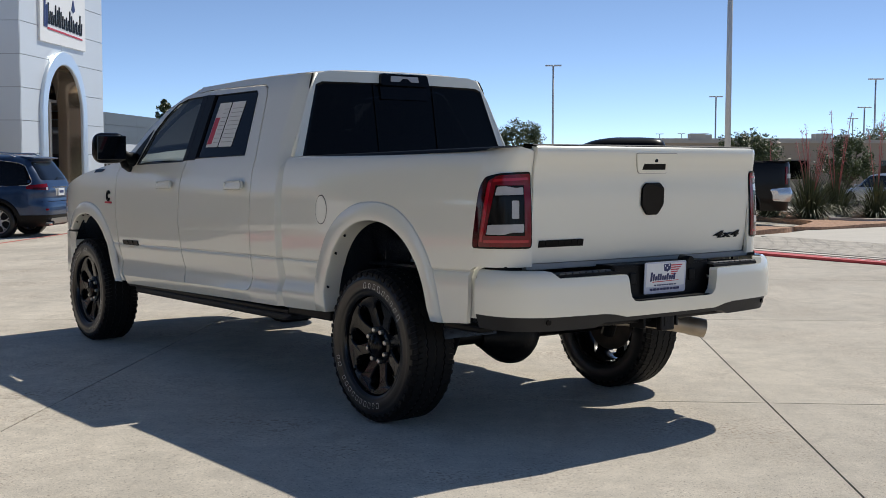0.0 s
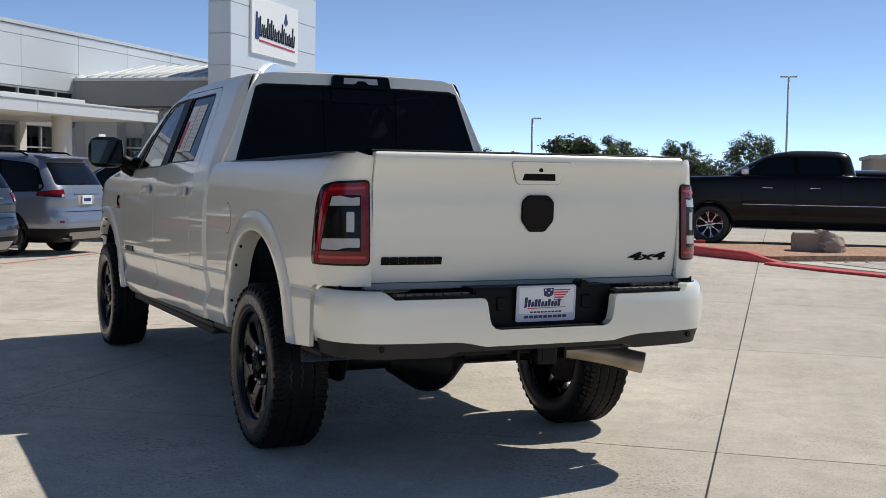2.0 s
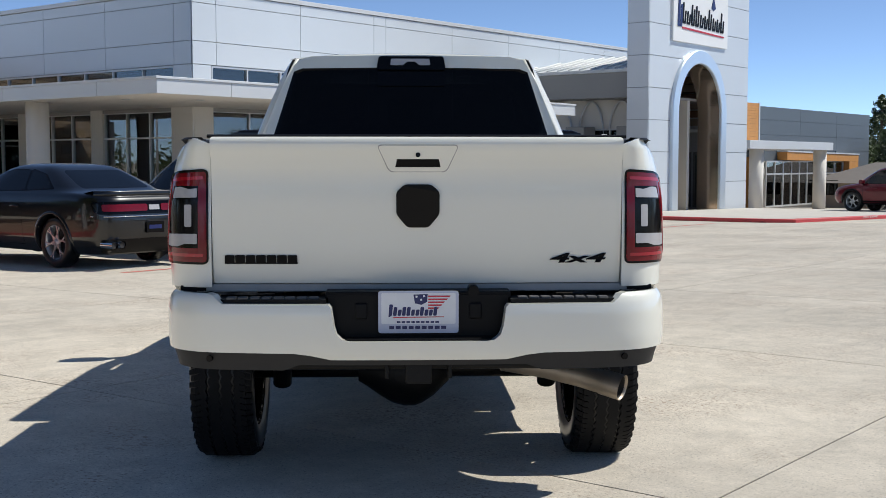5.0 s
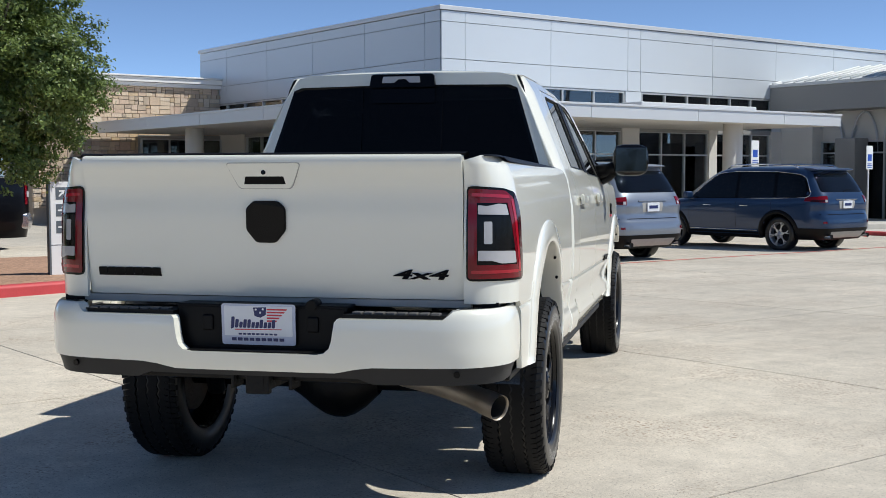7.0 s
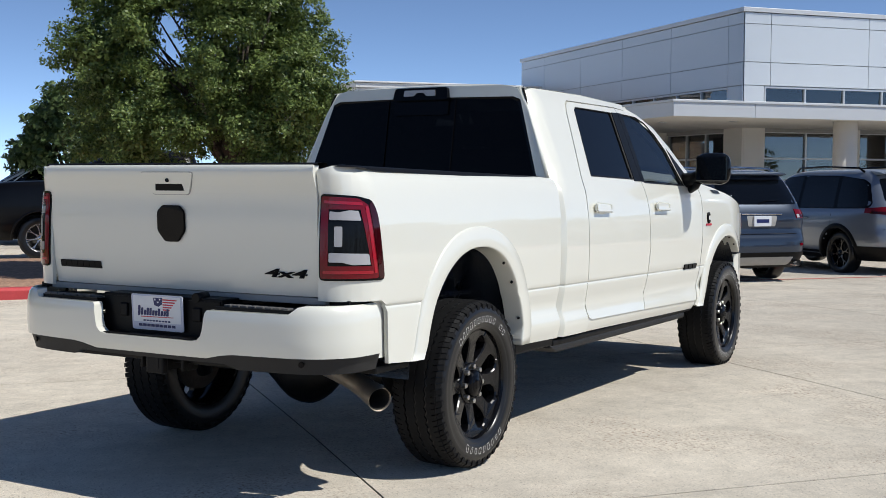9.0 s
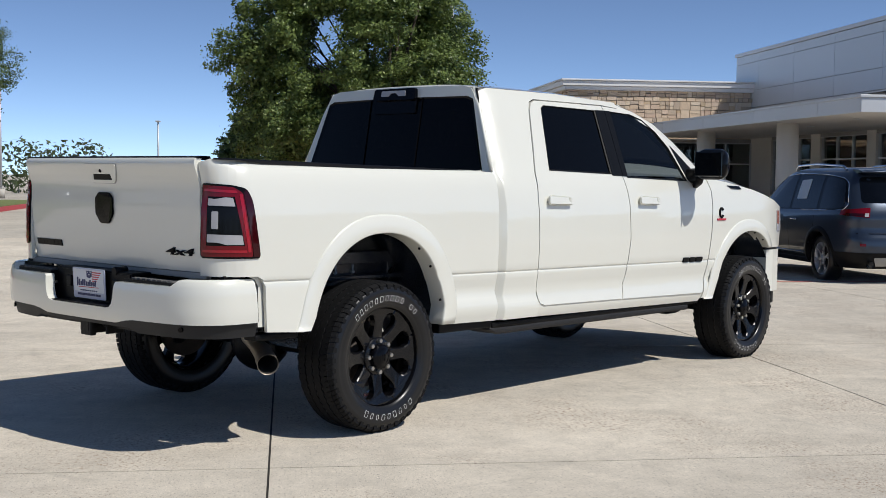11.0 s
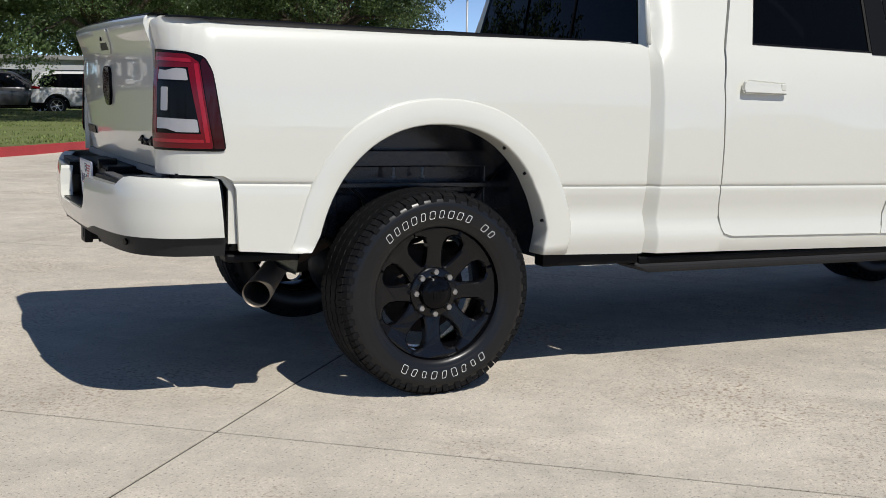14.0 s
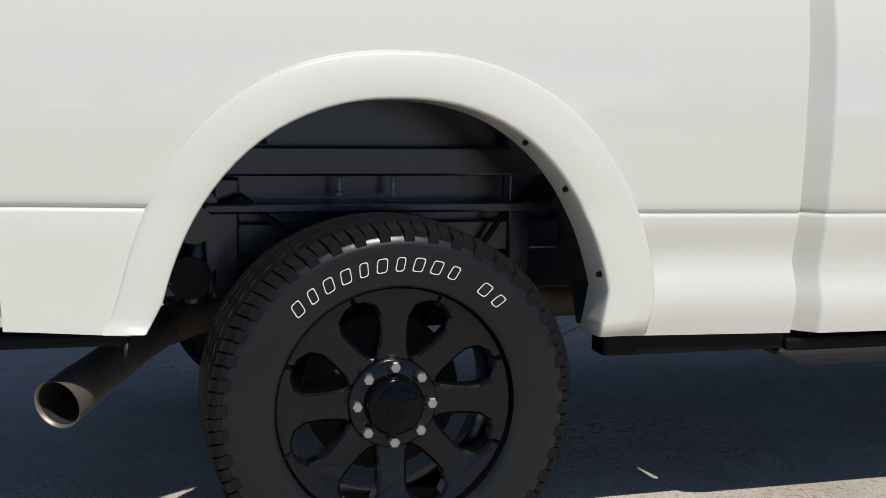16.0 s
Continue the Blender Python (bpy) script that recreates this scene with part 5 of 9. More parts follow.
    lathe(b, [(-.11, .20), (-.12, .34), (-.09, .39), (.09, .39), (.12, .34), (.11, .20)], 40, "z")
    for v in b.verts:
        v.co += Vector((0, -.62, .70))
    part("spare_tyre", b, M["rubber"], T)
    b = B()
    box(b, -.70, .70, 1.0, 3.9, .52, .64, .02)
    box(b, .1, .6, 1.1, 2.2, .44, .56, .03)
    box(b, -.55, -.2, 1.3, 2.9, .42, .56, .05)
    part("underbody", b, M["chassis"], T)

    # cab: back wall with window, roof, windscreen, bonnet, nose
    def back(x, z, d=0.0):
        return (x, 1.02 + (z - 1.40) * .165 - d - .03 * (1 - (x / .9) ** 2), z)
    half = lambda z: CAB_SIDE(z) - .046
    side = [(half(z), z) for z in (.64, .9, 1.2, 1.36, 1.42, 1.6, 1.8, 1.90, 1.935)]
    out = [(-x, z) for x, z in side] + [(-.55, 1.953), (0, 1.962), (.55, 1.953)] + side[::-1]
    win = [(-.785, 1.415), (.785, 1.415), (.645, 1.868), (.60, 1.886), (0, 1.893), (-.60, 1.886), (-.645, 1.868)]
    bm = skin(B(), out, back, .08, .05, holes=[win], depth=.03)
    cb = part("cab_back", bm, W, T)
    bm = skin(B(), [(p[0] * 1.02, 1.65 + (p[1] - 1.65) * 1.02) for p in win], lambda x, z, d: back(x, z, d - .006), .1, .1, depth=0)
    rg = part("rear_window", face_out(bm, (0, 2.2, 1.3)), M["glass_rear"], cb, "dark tinted sliding rear window")
    rg.visible_shadow = False
    for x0 in (-.235, .226):
        b = prism(B(), [(x0, 1.415), (x0 + .005, 1.415), (x0 + .005, 1.888), (x0, 1.888)], back, -.005, .002)
        part("slider_frame", b, M["smoke_lens"], rg)
    b = B()
    for p, q in zip(win, win[1:] + win[:1]):
        i0, i1 = (p[0] * .975, 1.65 + (p[1] - 1.65) * .95), (q[0] * .975, 1.65 + (q[1] - 1.65) * .95)
        b.faces.new([b.verts.new(back(*t)) for t in (p, q)] + [b.verts.new(back(i1[0], i1[1], -.004)), b.verts.new(back(i0[0], i0[1], -.004))])
    part("window_seal", b, M["gloss_black"], rg)
    # roof
    ys = [1.105, 1.12, 1.16, 1.3, 1.6, 2.0, 2.35, 2.6, 2.78]
    zc = [1.955, 1.968, 1.976, 1.985, 1.995, 1.997, 1.985, 1.962, 1.925]
    ze = [1.935, 1.94, 1.942, 1.944, 1.948, 1.946, 1.938, 1.928, 1.88]
    b = B()
    rows = []
    for y, c, ed in zip(ys, zc, ze):
        row = []
        for k in range(-14, 15):
            w = math.sin(k / 14 * math.pi / 2)
            hx = float(np.interp(y, [1.1, 2.6, 2.8], [.664, .664, .70]))
            x = hx * w
            row.append(b.verts.new((x, y, ed + (c - ed) * (1 - abs(w) ** 3.2))))
        rows.append(row)
    for r0, r1 in zip(rows, rows[1:]):
        for k in range(28):
            b.faces.new((r0[k], r0[k + 1], r1[k + 1], r1[k])).smooth = True
    roof = part("roof", b, W, T)
    for s in (1, -1):
        b = B()
        tube(b, [(s * .625, 1.112, 1.938), (s * .695, 1.085, 1.80), (s * .775, 1.055, 1.60), (s * .848, 1.025, 1.42)], .012, 8)
        part("corner_seam", b, M["pearl"], cb)
        b = B()
        tube(b, [(s * .690, 1.088, 1.825), (s * .672, 1.096, 1.88), (s * .652, 1.106, 1.925), (s * .640, 1.13, 1.943)], [.002, .006, .007, .005], 6)
        part("roof_ditch_end", b, M["black_plastic"], roof)
        b = B()
        rows = []
        for y, z, x in ((2.58, 1.925, .662), (2.80, 1.872, .70), (3.0, 1.795, .742), (3.2, 1.675, .785), (3.40, 1.52, .845), (3.54, 1.41, .89)):
            rows.append([b.verts.new((s * (x + dx), y + dy, z + dz)) for dx, dy, dz in ((.012, -.03, -.035), (.008, -.005, .0), (-.03, .02, .012), (-.09, .03, .0), (-.09, .0, -.05))])
        for r0, r1 in zip(rows, rows[1:]):
            for k in range(4):
                b.faces.new((r0[k], r0[k + 1], r1[k + 1], r1[k])).smooth = True
        part("windscreen_pillar", b, W, T)
    b = B()
    rows = []
    for k in range(9):
        w = k / 8
        y, z, hx = 2.75 + .88 * w, 1.925 - .51 * w + .03 * math.sin(w * math.pi), .665 + .20 * w
        rows.append([b.verts.new((hx * j / 6, y - .10 * (j / 6) ** 2, z)) for j in range(-6, 7)])
    for r0, r1 in zip(rows, rows[1:]):
        for j in range(12):
            b.faces.new((r0[j], r0[j + 1], r1[j + 1], r1[j])).smooth = True
    ws = part("windscreen", face_out(b, (0, 2.2, 1.3)), M["glass_clear"], T)
    ws.visible_shadow = False
    b = B()
    rows = []
    for y, z, zed, hx in ((3.50, 1.40, 1.385, .88), (3.6, 1.43, 1.40, .885), (3.8, 1.445, 1.395, .90), (4.2, 1.425, 1.345, .89), (4.5, 1.385, 1.29, .87), (4.75, 1.325, 1.235, .83), (4.9, 1.26, 1.19, .78), (4.97, 1.17, 1.12, .75)):
        rows.append([b.verts.new((hx * math.sin(j / 10 * math.pi / 2), y, zed + (z - zed) * (1 - abs(math.sin(j / 10 * math.pi / 2)) ** 3) + .03 * min(1.0, max(0.0, (7.5 - abs(j)) / 2)))) for j in range(-10, 11)])
    for r0, r1 in zip(rows, rows[1:]):
        for j in range(20):
            b.faces.new((r0[j], r0[j + 1], r1[j + 1], r1[j])).smooth = True
    hood = part("bonnet", b, W, T)
    for s in (1, -1):
        b = B()
        vz = lambda x, y: 1.452 - .23 * (y - 3.70) - .12 * (x - .66)
        prism(b, [(.70, 3.80), (.80, 3.83), (.80, 4.02), (.72, 4.04)], lambda x, y, d, s=s: (s * x, y, vz(x, y) + d), -.03, .012)
        part("bonnet_vent", b, M["gloss_black"], hood)
    b = B()
    box(b, -.70, .70, 4.80, 4.96, .78, 1.17, .04, 3)
    part("grille", b, M["gloss_black"], T)
    for s in (1, -1):
        b = B()
        box(b, *sorted((s * .55, s * .84)), 4.72, 4.90, 1.0, 1.18, .03, 3)
        part("headlamp", b, M["clear_lens"], T)
    nose = [(.915, 4.50), (.925, 4.60), (.905, 4.73), (.85, 4.85), (.70, 4.94), (.40, 5.0), (.0, 5.02)]
    ring = nose + [(-x, y) for x, y in nose[-2::-1]] + [(-.80, 4.50), (-.78, 4.70), (.78, 4.70), (.80, 4.50)]
    for nm, za, zb, mt, k in (("front_bumper", .505, .848, W, 1.0), ("bumper_gap", .846, .872, M["black_plastic"], .985), ("front_air_dam", .40, .507, M["black_plastic"], .965)):
        b = prism(B(), [(x * k, 4.50 + (y - 4.50) * k) for x, y in ring], lambda x, y, d: (x, y, d), za, zb)
        part(nm, b, mt, T)
    # high brake lamp and roof aerial
    b = B()
    prism(b, rounded([(-.190, 1.878), (.190, 1.878), (.178, 1.952), (-.178, 1.952)], .016), back, -.01, .028)
    ch = part("high_brake_lamp", b, M["gloss_black"], T, "black high-mounted brake lamp housing with a clear cargo lamp")
    b = prism(B(), rounded([(-.185, 1.79), (.185, 1.79), (.185, 1.880), (-.185, 1.880)], .008), back, -.004, .006)
    part("lamp_skirt", b, M["gloss_black"], ch)
    b = prism(B(), rounded([(-.115, 1.902), (-.045, 1.902), (-.022, 1.922), (.022, 1.922), (.045, 1.902), (.105, 1.902), (.100, 1.938), (-.110, 1.938)], .005), back, .028, .031)
    part("cargo_lamp", b, M["clear_lens"], ch)
    b = B()
    box(b, -.035, .035, 2.35, 2.55, 1.975, 2.035, .02, 3)
    for v in b.verts:
        if v.co.z > 2.0:
            v.co.y -= .04
            v.co.x *= .5
    part("roof_aerial", b, M["gloss_black"], roof)

    # cab interior
    b = B()
    box(b, -.86, .86, 1.07, 3.5, .62, 1.02)
    part("cab_floor", b, M["seat"], T)
    for x in (-.42, .42):
        b = B()
        box(b, x - .26, x + .26, 2.45, 2.62, 1.0, 1.62, .07, 3)
        box(b, x - .13, x + .13, 2.46, 2.56, 1.66, 1.82, .04, 3)
        box(b, x - .27, x + .27, 2.5, 3.05, .98, 1.12, .05, 3)
        part("front_seat", b, M["seat"], T)
    b = B()
    box(b, -.72, .72, 1.28, 1.44, 1.0, 1.60, .06, 3)
    for x in (-.45, 0, .45):
        box(b, x - .13, x + .13, 1.28, 1.37, 1.58, 1.74, .03, 3)
    box(b, -.74, .74, 1.4, 1.95, .98, 1.12, .05, 3)
    part("rear_seat", b, M["seat"], T)
    b = B()
    box(b, -.84, .84, 3.12, 3.55, 1.0, 1.37, .07, 3)
    part("dashboard", b, M["seat"], T)
    b = B()
    tube(b, [(-.42 + .18 * math.cos(t), 3.02 - .05 * math.sin(t), 1.30 + .17 * math.sin(t)) for t in [k * math.tau / 24 for k in range(25)]], .016, 8)
    part("steering_wheel", b, M["black_plastic"], T)
    b = B()
    for s in (1, -1):
        box(b, *sorted((s * .80, s * .86)), 1.1, 3.45, .62, 1.385)
    part("door_lining", b, M["seat"], T)
    # sale papers inside the left rear window
    cp = cab_place(-1)
    for a, c, col in ((1.80, 1.985, 0), (2.0, 2.17, 1)):
        b = prism(B(), [(a, 1.50), (c, 1.50), (c + .012, 1.80), (a + .012, 1.80)], lambda u, v, d: cp(u, v, d - .007), 0, .001)
        sh = part("window_sticker", b, M["paper"], T, "white printed sheet taped inside the glass")
        b = B()
        if col:
            prism(b, [(2.10, 1.52), (2.165, 1.52), (2.172, 1.70), (2.107, 1.70)], lambda u, v, d: cp(u, v, d - .007), .0018, .0026)
            part("print_block", b, M["ink_red"], sh)
            b = B()
        for k in range(9):
            prism(b, [(a + .015, 1.53 + k * .028), (a + .085 if col else c - .02, 1.53 + k * .028), (a + .085 if col else c - .02, 1.534 + k * .028), (a + .015, 1.534 + k * .028)], lambda u, v, d: cp(u, v, d - .007), .0018, .0024)
        part("print_lines", b, M["sill"], sh)
    return T


truck = build_truck()


# ---- kerbs, islands and lawns ----
def kerb_line(name, pts, material, label, h=0.14, w=0.16, lift=None, raise_to=None):
    """A kerb along a line of ground points, with a rounded top edge."""
    bm = B()
    rows = []
    P = [Vector(p) for p in pts]
    for i, p in enumerate(P):
        d = (P[min(i + 1, len(P) - 1)] - P[max(i - 1, 0)]).normalized()
        n = Vector((-d.y, d.x))
        hh = lift[i] if lift else h
        row = []
        for o, z in ((0, -.03), (0, hh * .75), (.02, hh), (w, hh), (w, -.03)):
            q = p + n * o
            row.append(bm.verts.new((q.x, q.y, ground_z(p.x, p.y) + z)))
        rows.append(row)
    for a, c in zip(rows, rows[1:]):
        for k in range(4):
            bm.faces.new((a[k], a[k + 1], c[k + 1], c[k])).smooth = k in (1,)
    bm.faces.new(rows[0]), bm.faces.new(rows[-1][::-1])
    return tagged(part(name, bm, material), label, "kerb", kind="structure")


def patch(name, outline, dz, material, label, category, step=1.0, bump=0.0):
    """A piece of ground cover laid on the fall of the lot."""
    t = skin(B(), outline, lambda x, y, d: (x, y, ground_z(x, y) + dz + d + (noise.noise((x * .9, y * .9, 0)) * bump)), step, step, depth=.3)
    return tagged(part(name, t, material, smooth=True), label, category, kind="structure")


def arc(cx, cy, r, a0, a1, n=8):
    return [(cx + r * math.cos(radians(a0 + (a1 - a0) * k / n)), cy + r * math.sin(radians(a0 + (a1 - a0) * k / n))) for k in range(n + 1)]


# island beside the black pickup: raised nose, then flush crossing
nose = [(1.75, 20.75), (1.2, 21.3), (.5, 22.15), (-.05, 23.0), (-.4, 23.7)] + arc(-.05, 24.25, .45, 195, 80, 6) + [(.35, 24.72)]
kerb_line("kerb_island", nose[::-1], M["kerb_red"], "raised kerb painted faded red round a planted island", .15, lift=[.16] * (len(nose) - 2) + [.15, .014])
flush = [(8.6, 12.6), (7.2, 14.3), (6.0, 15.75), (5.0, 16.95), (4.5, 17.55), (3.55, 18.75), (2.5, 19.75), (1.78, 20.7)]
kc = kerb_line("kerb_crossing", flush[::-1][::-1], M["kerb_red"], "low red painted edge of a paved crossing", .038, .34)
letters("FIRE LANE", .15, lambda u, v, d: (4.335 + .64 * (u * 2.0) + .77 * v * 1.1, 17.56 - .77 * (u * 2.0) + .64 * v * 1.1, ground_z(4.4, 17.6) + .0395 + d), M["lane_white"], kc, "kerb_words", .002, "LEFT")
patch("mulch_bed", [(1.6, 21.05), (.6, 22.2), (.0, 23.1), (-.25, 23.9), (-.05, 24.5), (.9, 24.62), (6.0, 24.75), (9.5, 27.6), (16, 34), (7, 34), (5.4, 29.6), (6.4, 26.9), (5.2, 24.0), (3.4, 22.0)], .10, M["mulch"], "planting bed of reddish gravel mulch", "planting bed", .5, .03)
patch("paved_crossing", [(1.75, 20.95), (3.6, 18.95), (5.1, 17.15), (7.3, 14.5), (8.8, 12.8), (16, 18), (18, 30), (9.4, 27.5), (6.5, 26.0), (5.3, 23.9), (3.6, 21.9)], .03, M["kerb"], "pale concrete base of a paved crossing", "pavement", .8)


def build_pavers():
    base = bpy.data.objects["paved_crossing"]
    ang = math.atan2(-7.3, 5.45)
    u, v = Vector((math.cos(ang), math.sin(ang))), Vector((-math.sin(ang), math.cos(ang)))
    o = Vector((2.6, 20.6))
    count = 0
    bm = B()
    box(bm, -.195, .195, -.095, .095, 0, .012, .006, 1)
    me = mesh_of("paver", bm, M["pavers"], False)
    for j in range(13):
        for i in range(22):
            p = o + u * (i * .41 + (j % 2) * .2 - .2) + v * (j * .205 + .16)
            if p.y > 25.5 - .2 * j or count >= 290:
                continue
            ob = new("paver", me)
            ob.parent = base
            ob.matrix_basis = Matrix.Translation((p.x, p.y, ground_z(p.x, p.y) + .03)) @ Matrix.Rotation(ang, 4, "Z")
            count += 1


build_pavers()
kerb_line("kerb_far_bed", [(9.6, 27.4), (7.6, 27.3), (7.1, 27.7), (7.3, 28.6), (8.8, 30.6)], M["kerb"], "plain concrete kerb of the shrub bed", .16)

# island with the service sign and the tree
isl = [(-9.9, 4.6), (-10.1, 6.6), (-10.5, 8.2), (-10.8, 9.4), (-11.0, 10.6)] + arc(-11.5, 10.7, .5, 10, 120, 5) + [(-15.0, 12.0), (-17.5, 12.0)]
kerb_line("kerb_service", isl[::-1][::-1], M["kerb_red"], "red painted kerb of the tree island", .15)
south = [(-9.9, 4.65)] + arc(-10.4, 4.5, .5, 0, -110, 5) + [(-13.0, 4.6), (-17.0, 4.6)]
kerb_line("kerb_service_south", south[::-1], M["kerb_red"], "red painted kerb of the tree island", .15)
patch("island_bed", [(-10.1, 4.6), (-10.3, 6.6), (-10.7, 8.2), (-11.1, 10.4), (-11.8, 11.1), (-15, 11.8), (-17.5, 11.8), (-17.5, 4.7), (-13, 4.75), (-10.7, 4.3)], .12, M["mulch"], "mulched island under a tree", "planting bed", .6, .02)
line = B()
for k in range(12):
    y0, y1 = 12.6 + k * 1.5, 12.6 + (k + 1) * 1.5
    line.faces.new([line.verts.new((x, y, ground_z(x, y) + .004)) for x, y in ((-10.12, y0), (-10.0, y0), (-10.0 + .0, y1), (-10.12, y1))])
tagged(part("red_lane_line", line, M["lane_red"]), "faded red painted line along the parked cars", "road marking", kind="structure")

# long kerb and lawn on the far side of the drive
far_kerb = [(-8.0, -4.2), (-12, -4.45), (-16, -4.75), (-20, -4.85), (-25, -5.0), (-32, -5.1), (-42, -5.2), (-60, -5.4)]
fk = kerb_line("kerb_fire_lane", far_kerb[::1][::-1], M["kerb_red"], "long red kerb with white warning words", .16, .18)
for x, word in ((-14.6, "FIRE LANE"), (-16.8, "NO PARKING"), (-19.0, "FIRE LANE"), (-21.2, "NO PARKING"), (-26.5, "FIRE LANE"), (-37, "NO PARKING")):
    y = float(np.interp(-x, [-p[0] for p in far_kerb], [p[1] for p in far_kerb]))
    letters(word, .13, lambda u, v, d, x=x, y=y: (x - u * 1.7, y + .004 + d, ground_z(x, y) + .075 + v), M["lane_white"], fk, "kerb_words", .002)
patch("lawn", [(-5, -4.5), (-12, -4.75), (-20, -5.1), (-32, -5.35), (-60, -5.6), (-75, -30), (-30, -32), (-5, -30)], .15, M["lawn"], "mown green lawn under oak trees", "lawn", 3.0, .08)


def build_grass():
    rng = np.random.RandomState(3)
    n = 26000
    x = -6 - rng.rand(n) ** 1.3 * 40
    y = -4.95 - rng.rand(n) ** 1.6 * 16 - .006 * (-x)
    h, a = .02 + .03 * rng.rand(n), rng.rand(n) * math.tau
    V, Fc = [], []
    for k in range(n):
        z = ground_z(x[k], y[k]) + .15 + noise.noise((x[k] * .9, y[k] * .9, 0)) * .08
        c, s = math.cos(a[k]) * .018, math.sin(a[k]) * .018
        V += [(x[k] - c, y[k] - s, z - .02), (x[k] + c, y[k] + s, z - .02), (x[k] + c * .3 + s, y[k] + s * .3 - c, z + h[k])]
        Fc.append((3 * k, 3 * k + 1, 3 * k + 2))
    me = bpy.data.meshes.new("grass")
    me.from_pydata(V, [], Fc)
    me.materials.append(M["grass"])
    tagged(new("grass", me), "short mown grass blades on the lawn", "grass", kind="stuff")


build_grass()


# ---- showroom ----
def wall_panels(parent, us, zs, place, gap=.009, holes=()):
    """Separate metal facing panels between joints."""
    for a, c in zip(us, us[1:]):
        for z0, z1 in zip(zs, zs[1:]):
            if any(h[0] < (a + c) / 2 < h[1] and h[2] < (z0 + z1) / 2 < h[3] for h in holes):
                continue
            bm = prism(B(), [(a + gap, z0 + gap), (c - gap, z0 + gap), (c - gap, z1 - gap), (a + gap, z1 - gap)], place, 0, .03)
            part("wall_panel", bm, M["panel_grey"], parent)


def glazing(parent, us, zs, place, frame=.05, pane="glass_shop"):
    """A row of panes in an aluminium grid."""
    for a, c in zip(us, us[1:]):
        for z0, z1 in zip(zs, zs[1:]):
            bm = prism(B(), [(a, z0), (c, z0), (c, z1), (a, z1)], place, -.06, -.05)
            ob = part("pane", bm, M[pane], parent)
            ob.visible_shadow = False
    for u in us:
        bm = prism(B(), [(u - frame / 2, zs[0]), (u + frame / 2, zs[0]), (u + frame / 2, zs[-1]), (u - frame / 2, zs[-1])], place, -.09, .01)
        part("mullion", bm, M["alu"], parent)
    for z in zs:
        bm = prism(B(), [(us[0], z - frame / 2), (us[-1], z - frame / 2), (us[-1], z + frame / 2), (us[0], z + frame / 2)], place, -.09, .012)
        part("rail", bm, M["alu"], parent)


def build_showroom():
    cx, cy = -23.45, 24.92
    T = thing("showroom_building", Matrix.Identity(4), "car showroom with silver metal panels, strip windows and a deep canopy", "building")
    E = lambda u, z, d: (cx + d, u, z)
    S = lambda u, z, d: (u, cy - d, z)
    bm = B()
    box(bm, -39.4, cx - .03, cy + .03, 60, 4.06, 6.16)
    box(bm, -39.4, -38, 26, 60, -.4, 4.06)
    box(bm, -38, cx - 6, 33.9, 34.1, -.4, 4.06)
    box(bm, -38, cx - .03, 40.6, 60, -.4, 4.06)
    part("core_wall", bm, M["panel_gap"], T)
    bm = B()
    box(bm, -38, cx - .2, cy + .2, 40.5, -.38, -.30)
    box(bm, -38, cx - .2, cy + .2, 40.5, 2.85, 2.95)
    part("interior_floor", bm, M["room_wall"], T)
    bm = B()
    box(bm, cx - 7, cx - 6.8, cy + 1, 40, -.3, 2.85)
    for k in range(6):
        box(bm, cx - 4.6, cx - 3.2, 26 + k * 2.4, 27.2 + k * 2.4, -.3, .75)
    part("interior_desks", bm, M["dark_room"], T)
    ue = [cy, 25.8, 29.2, 32.6, 33.2, 36.8, 40.3, 43.8, 47.3, 51, 55]
    wall_panels(T, ue, [4.10, 4.76, 5.84, 6.16], E)
    us = [-39.4, -37.1, -33.9, -30.7, -27.45, -24.2, cx]
    wall_panels(T, us, [4.10, 4.76, 5.84, 6.16], S)
    for a, c in ((cy, 25.6), (32.5, 33.25), (40.1, 55)):
        bm = prism(B(), [(a + .01, 2.9), (c - .01, 2.9), (c - .01, 4.09), (a + .01, 4.09)], E, 0, .03)
        part("wall_panel", bm, M["panel_grey"], T)
    bm = prism(B(), [(-24.2, 2.9), (cx, 2.9), (cx, 4.09), (-24.2, 4.09)], S, 0, .03)
    part("wall_panel", bm, M["panel_grey"], T)
    # roof edge
    bm = B()
    box(bm, cx - .2, cx + .07, cy - .07, 60, 6.17, 6.30, .01)
    box(bm, -39.5, cx - .203, cy - .07, cy + .2, 6.17, 6.30, .01)
    part("roof_edge", bm, M["canopy"], T)
    bm = B()
    box(bm, -39.4, cx - .1, cy + .1, 60, 6.10, 6.2)
    part("roof", bm, M["kerb"], T)
    # strip windows under the panels
    glazing(T, [25.65 + (32.45 - 25.65) * k / 5 for k in range(6)], [3.42, 4.06], E, pane="glass_strip")
    glazing(T, [33.3 + (40.05 - 33.3) * k / 6 for k in range(7)], [3.42, 4.06], E, pane="glass_strip")
    glazing(T, [-38.6 + (-24.25 + 38.6) * k / 10 for k in range(11)], [3.42, 4.06], S, pane="glass_strip")
    bm = B()
    box(bm, cx - 1.5, cx - 1.4, cy + .3, 40.5, 3.0, 4.05)
    box(bm, -38, cx - .4, cy + 1.4, cy + 1.5, 3.0, 4.05)
    part("clerestory_back", bm, M["canopy"], T)
    # shop front
    for a, c, n in ((25.6, 28.55, 2), (28.9, 32.3, 3), (33.1, 36.6, 3), (37.0, 40.0, 3)):
        glazing(T, [a + (c - a) * k / n for k in range(n + 1)], [-.3, .35, 2.02, 2.78], E)
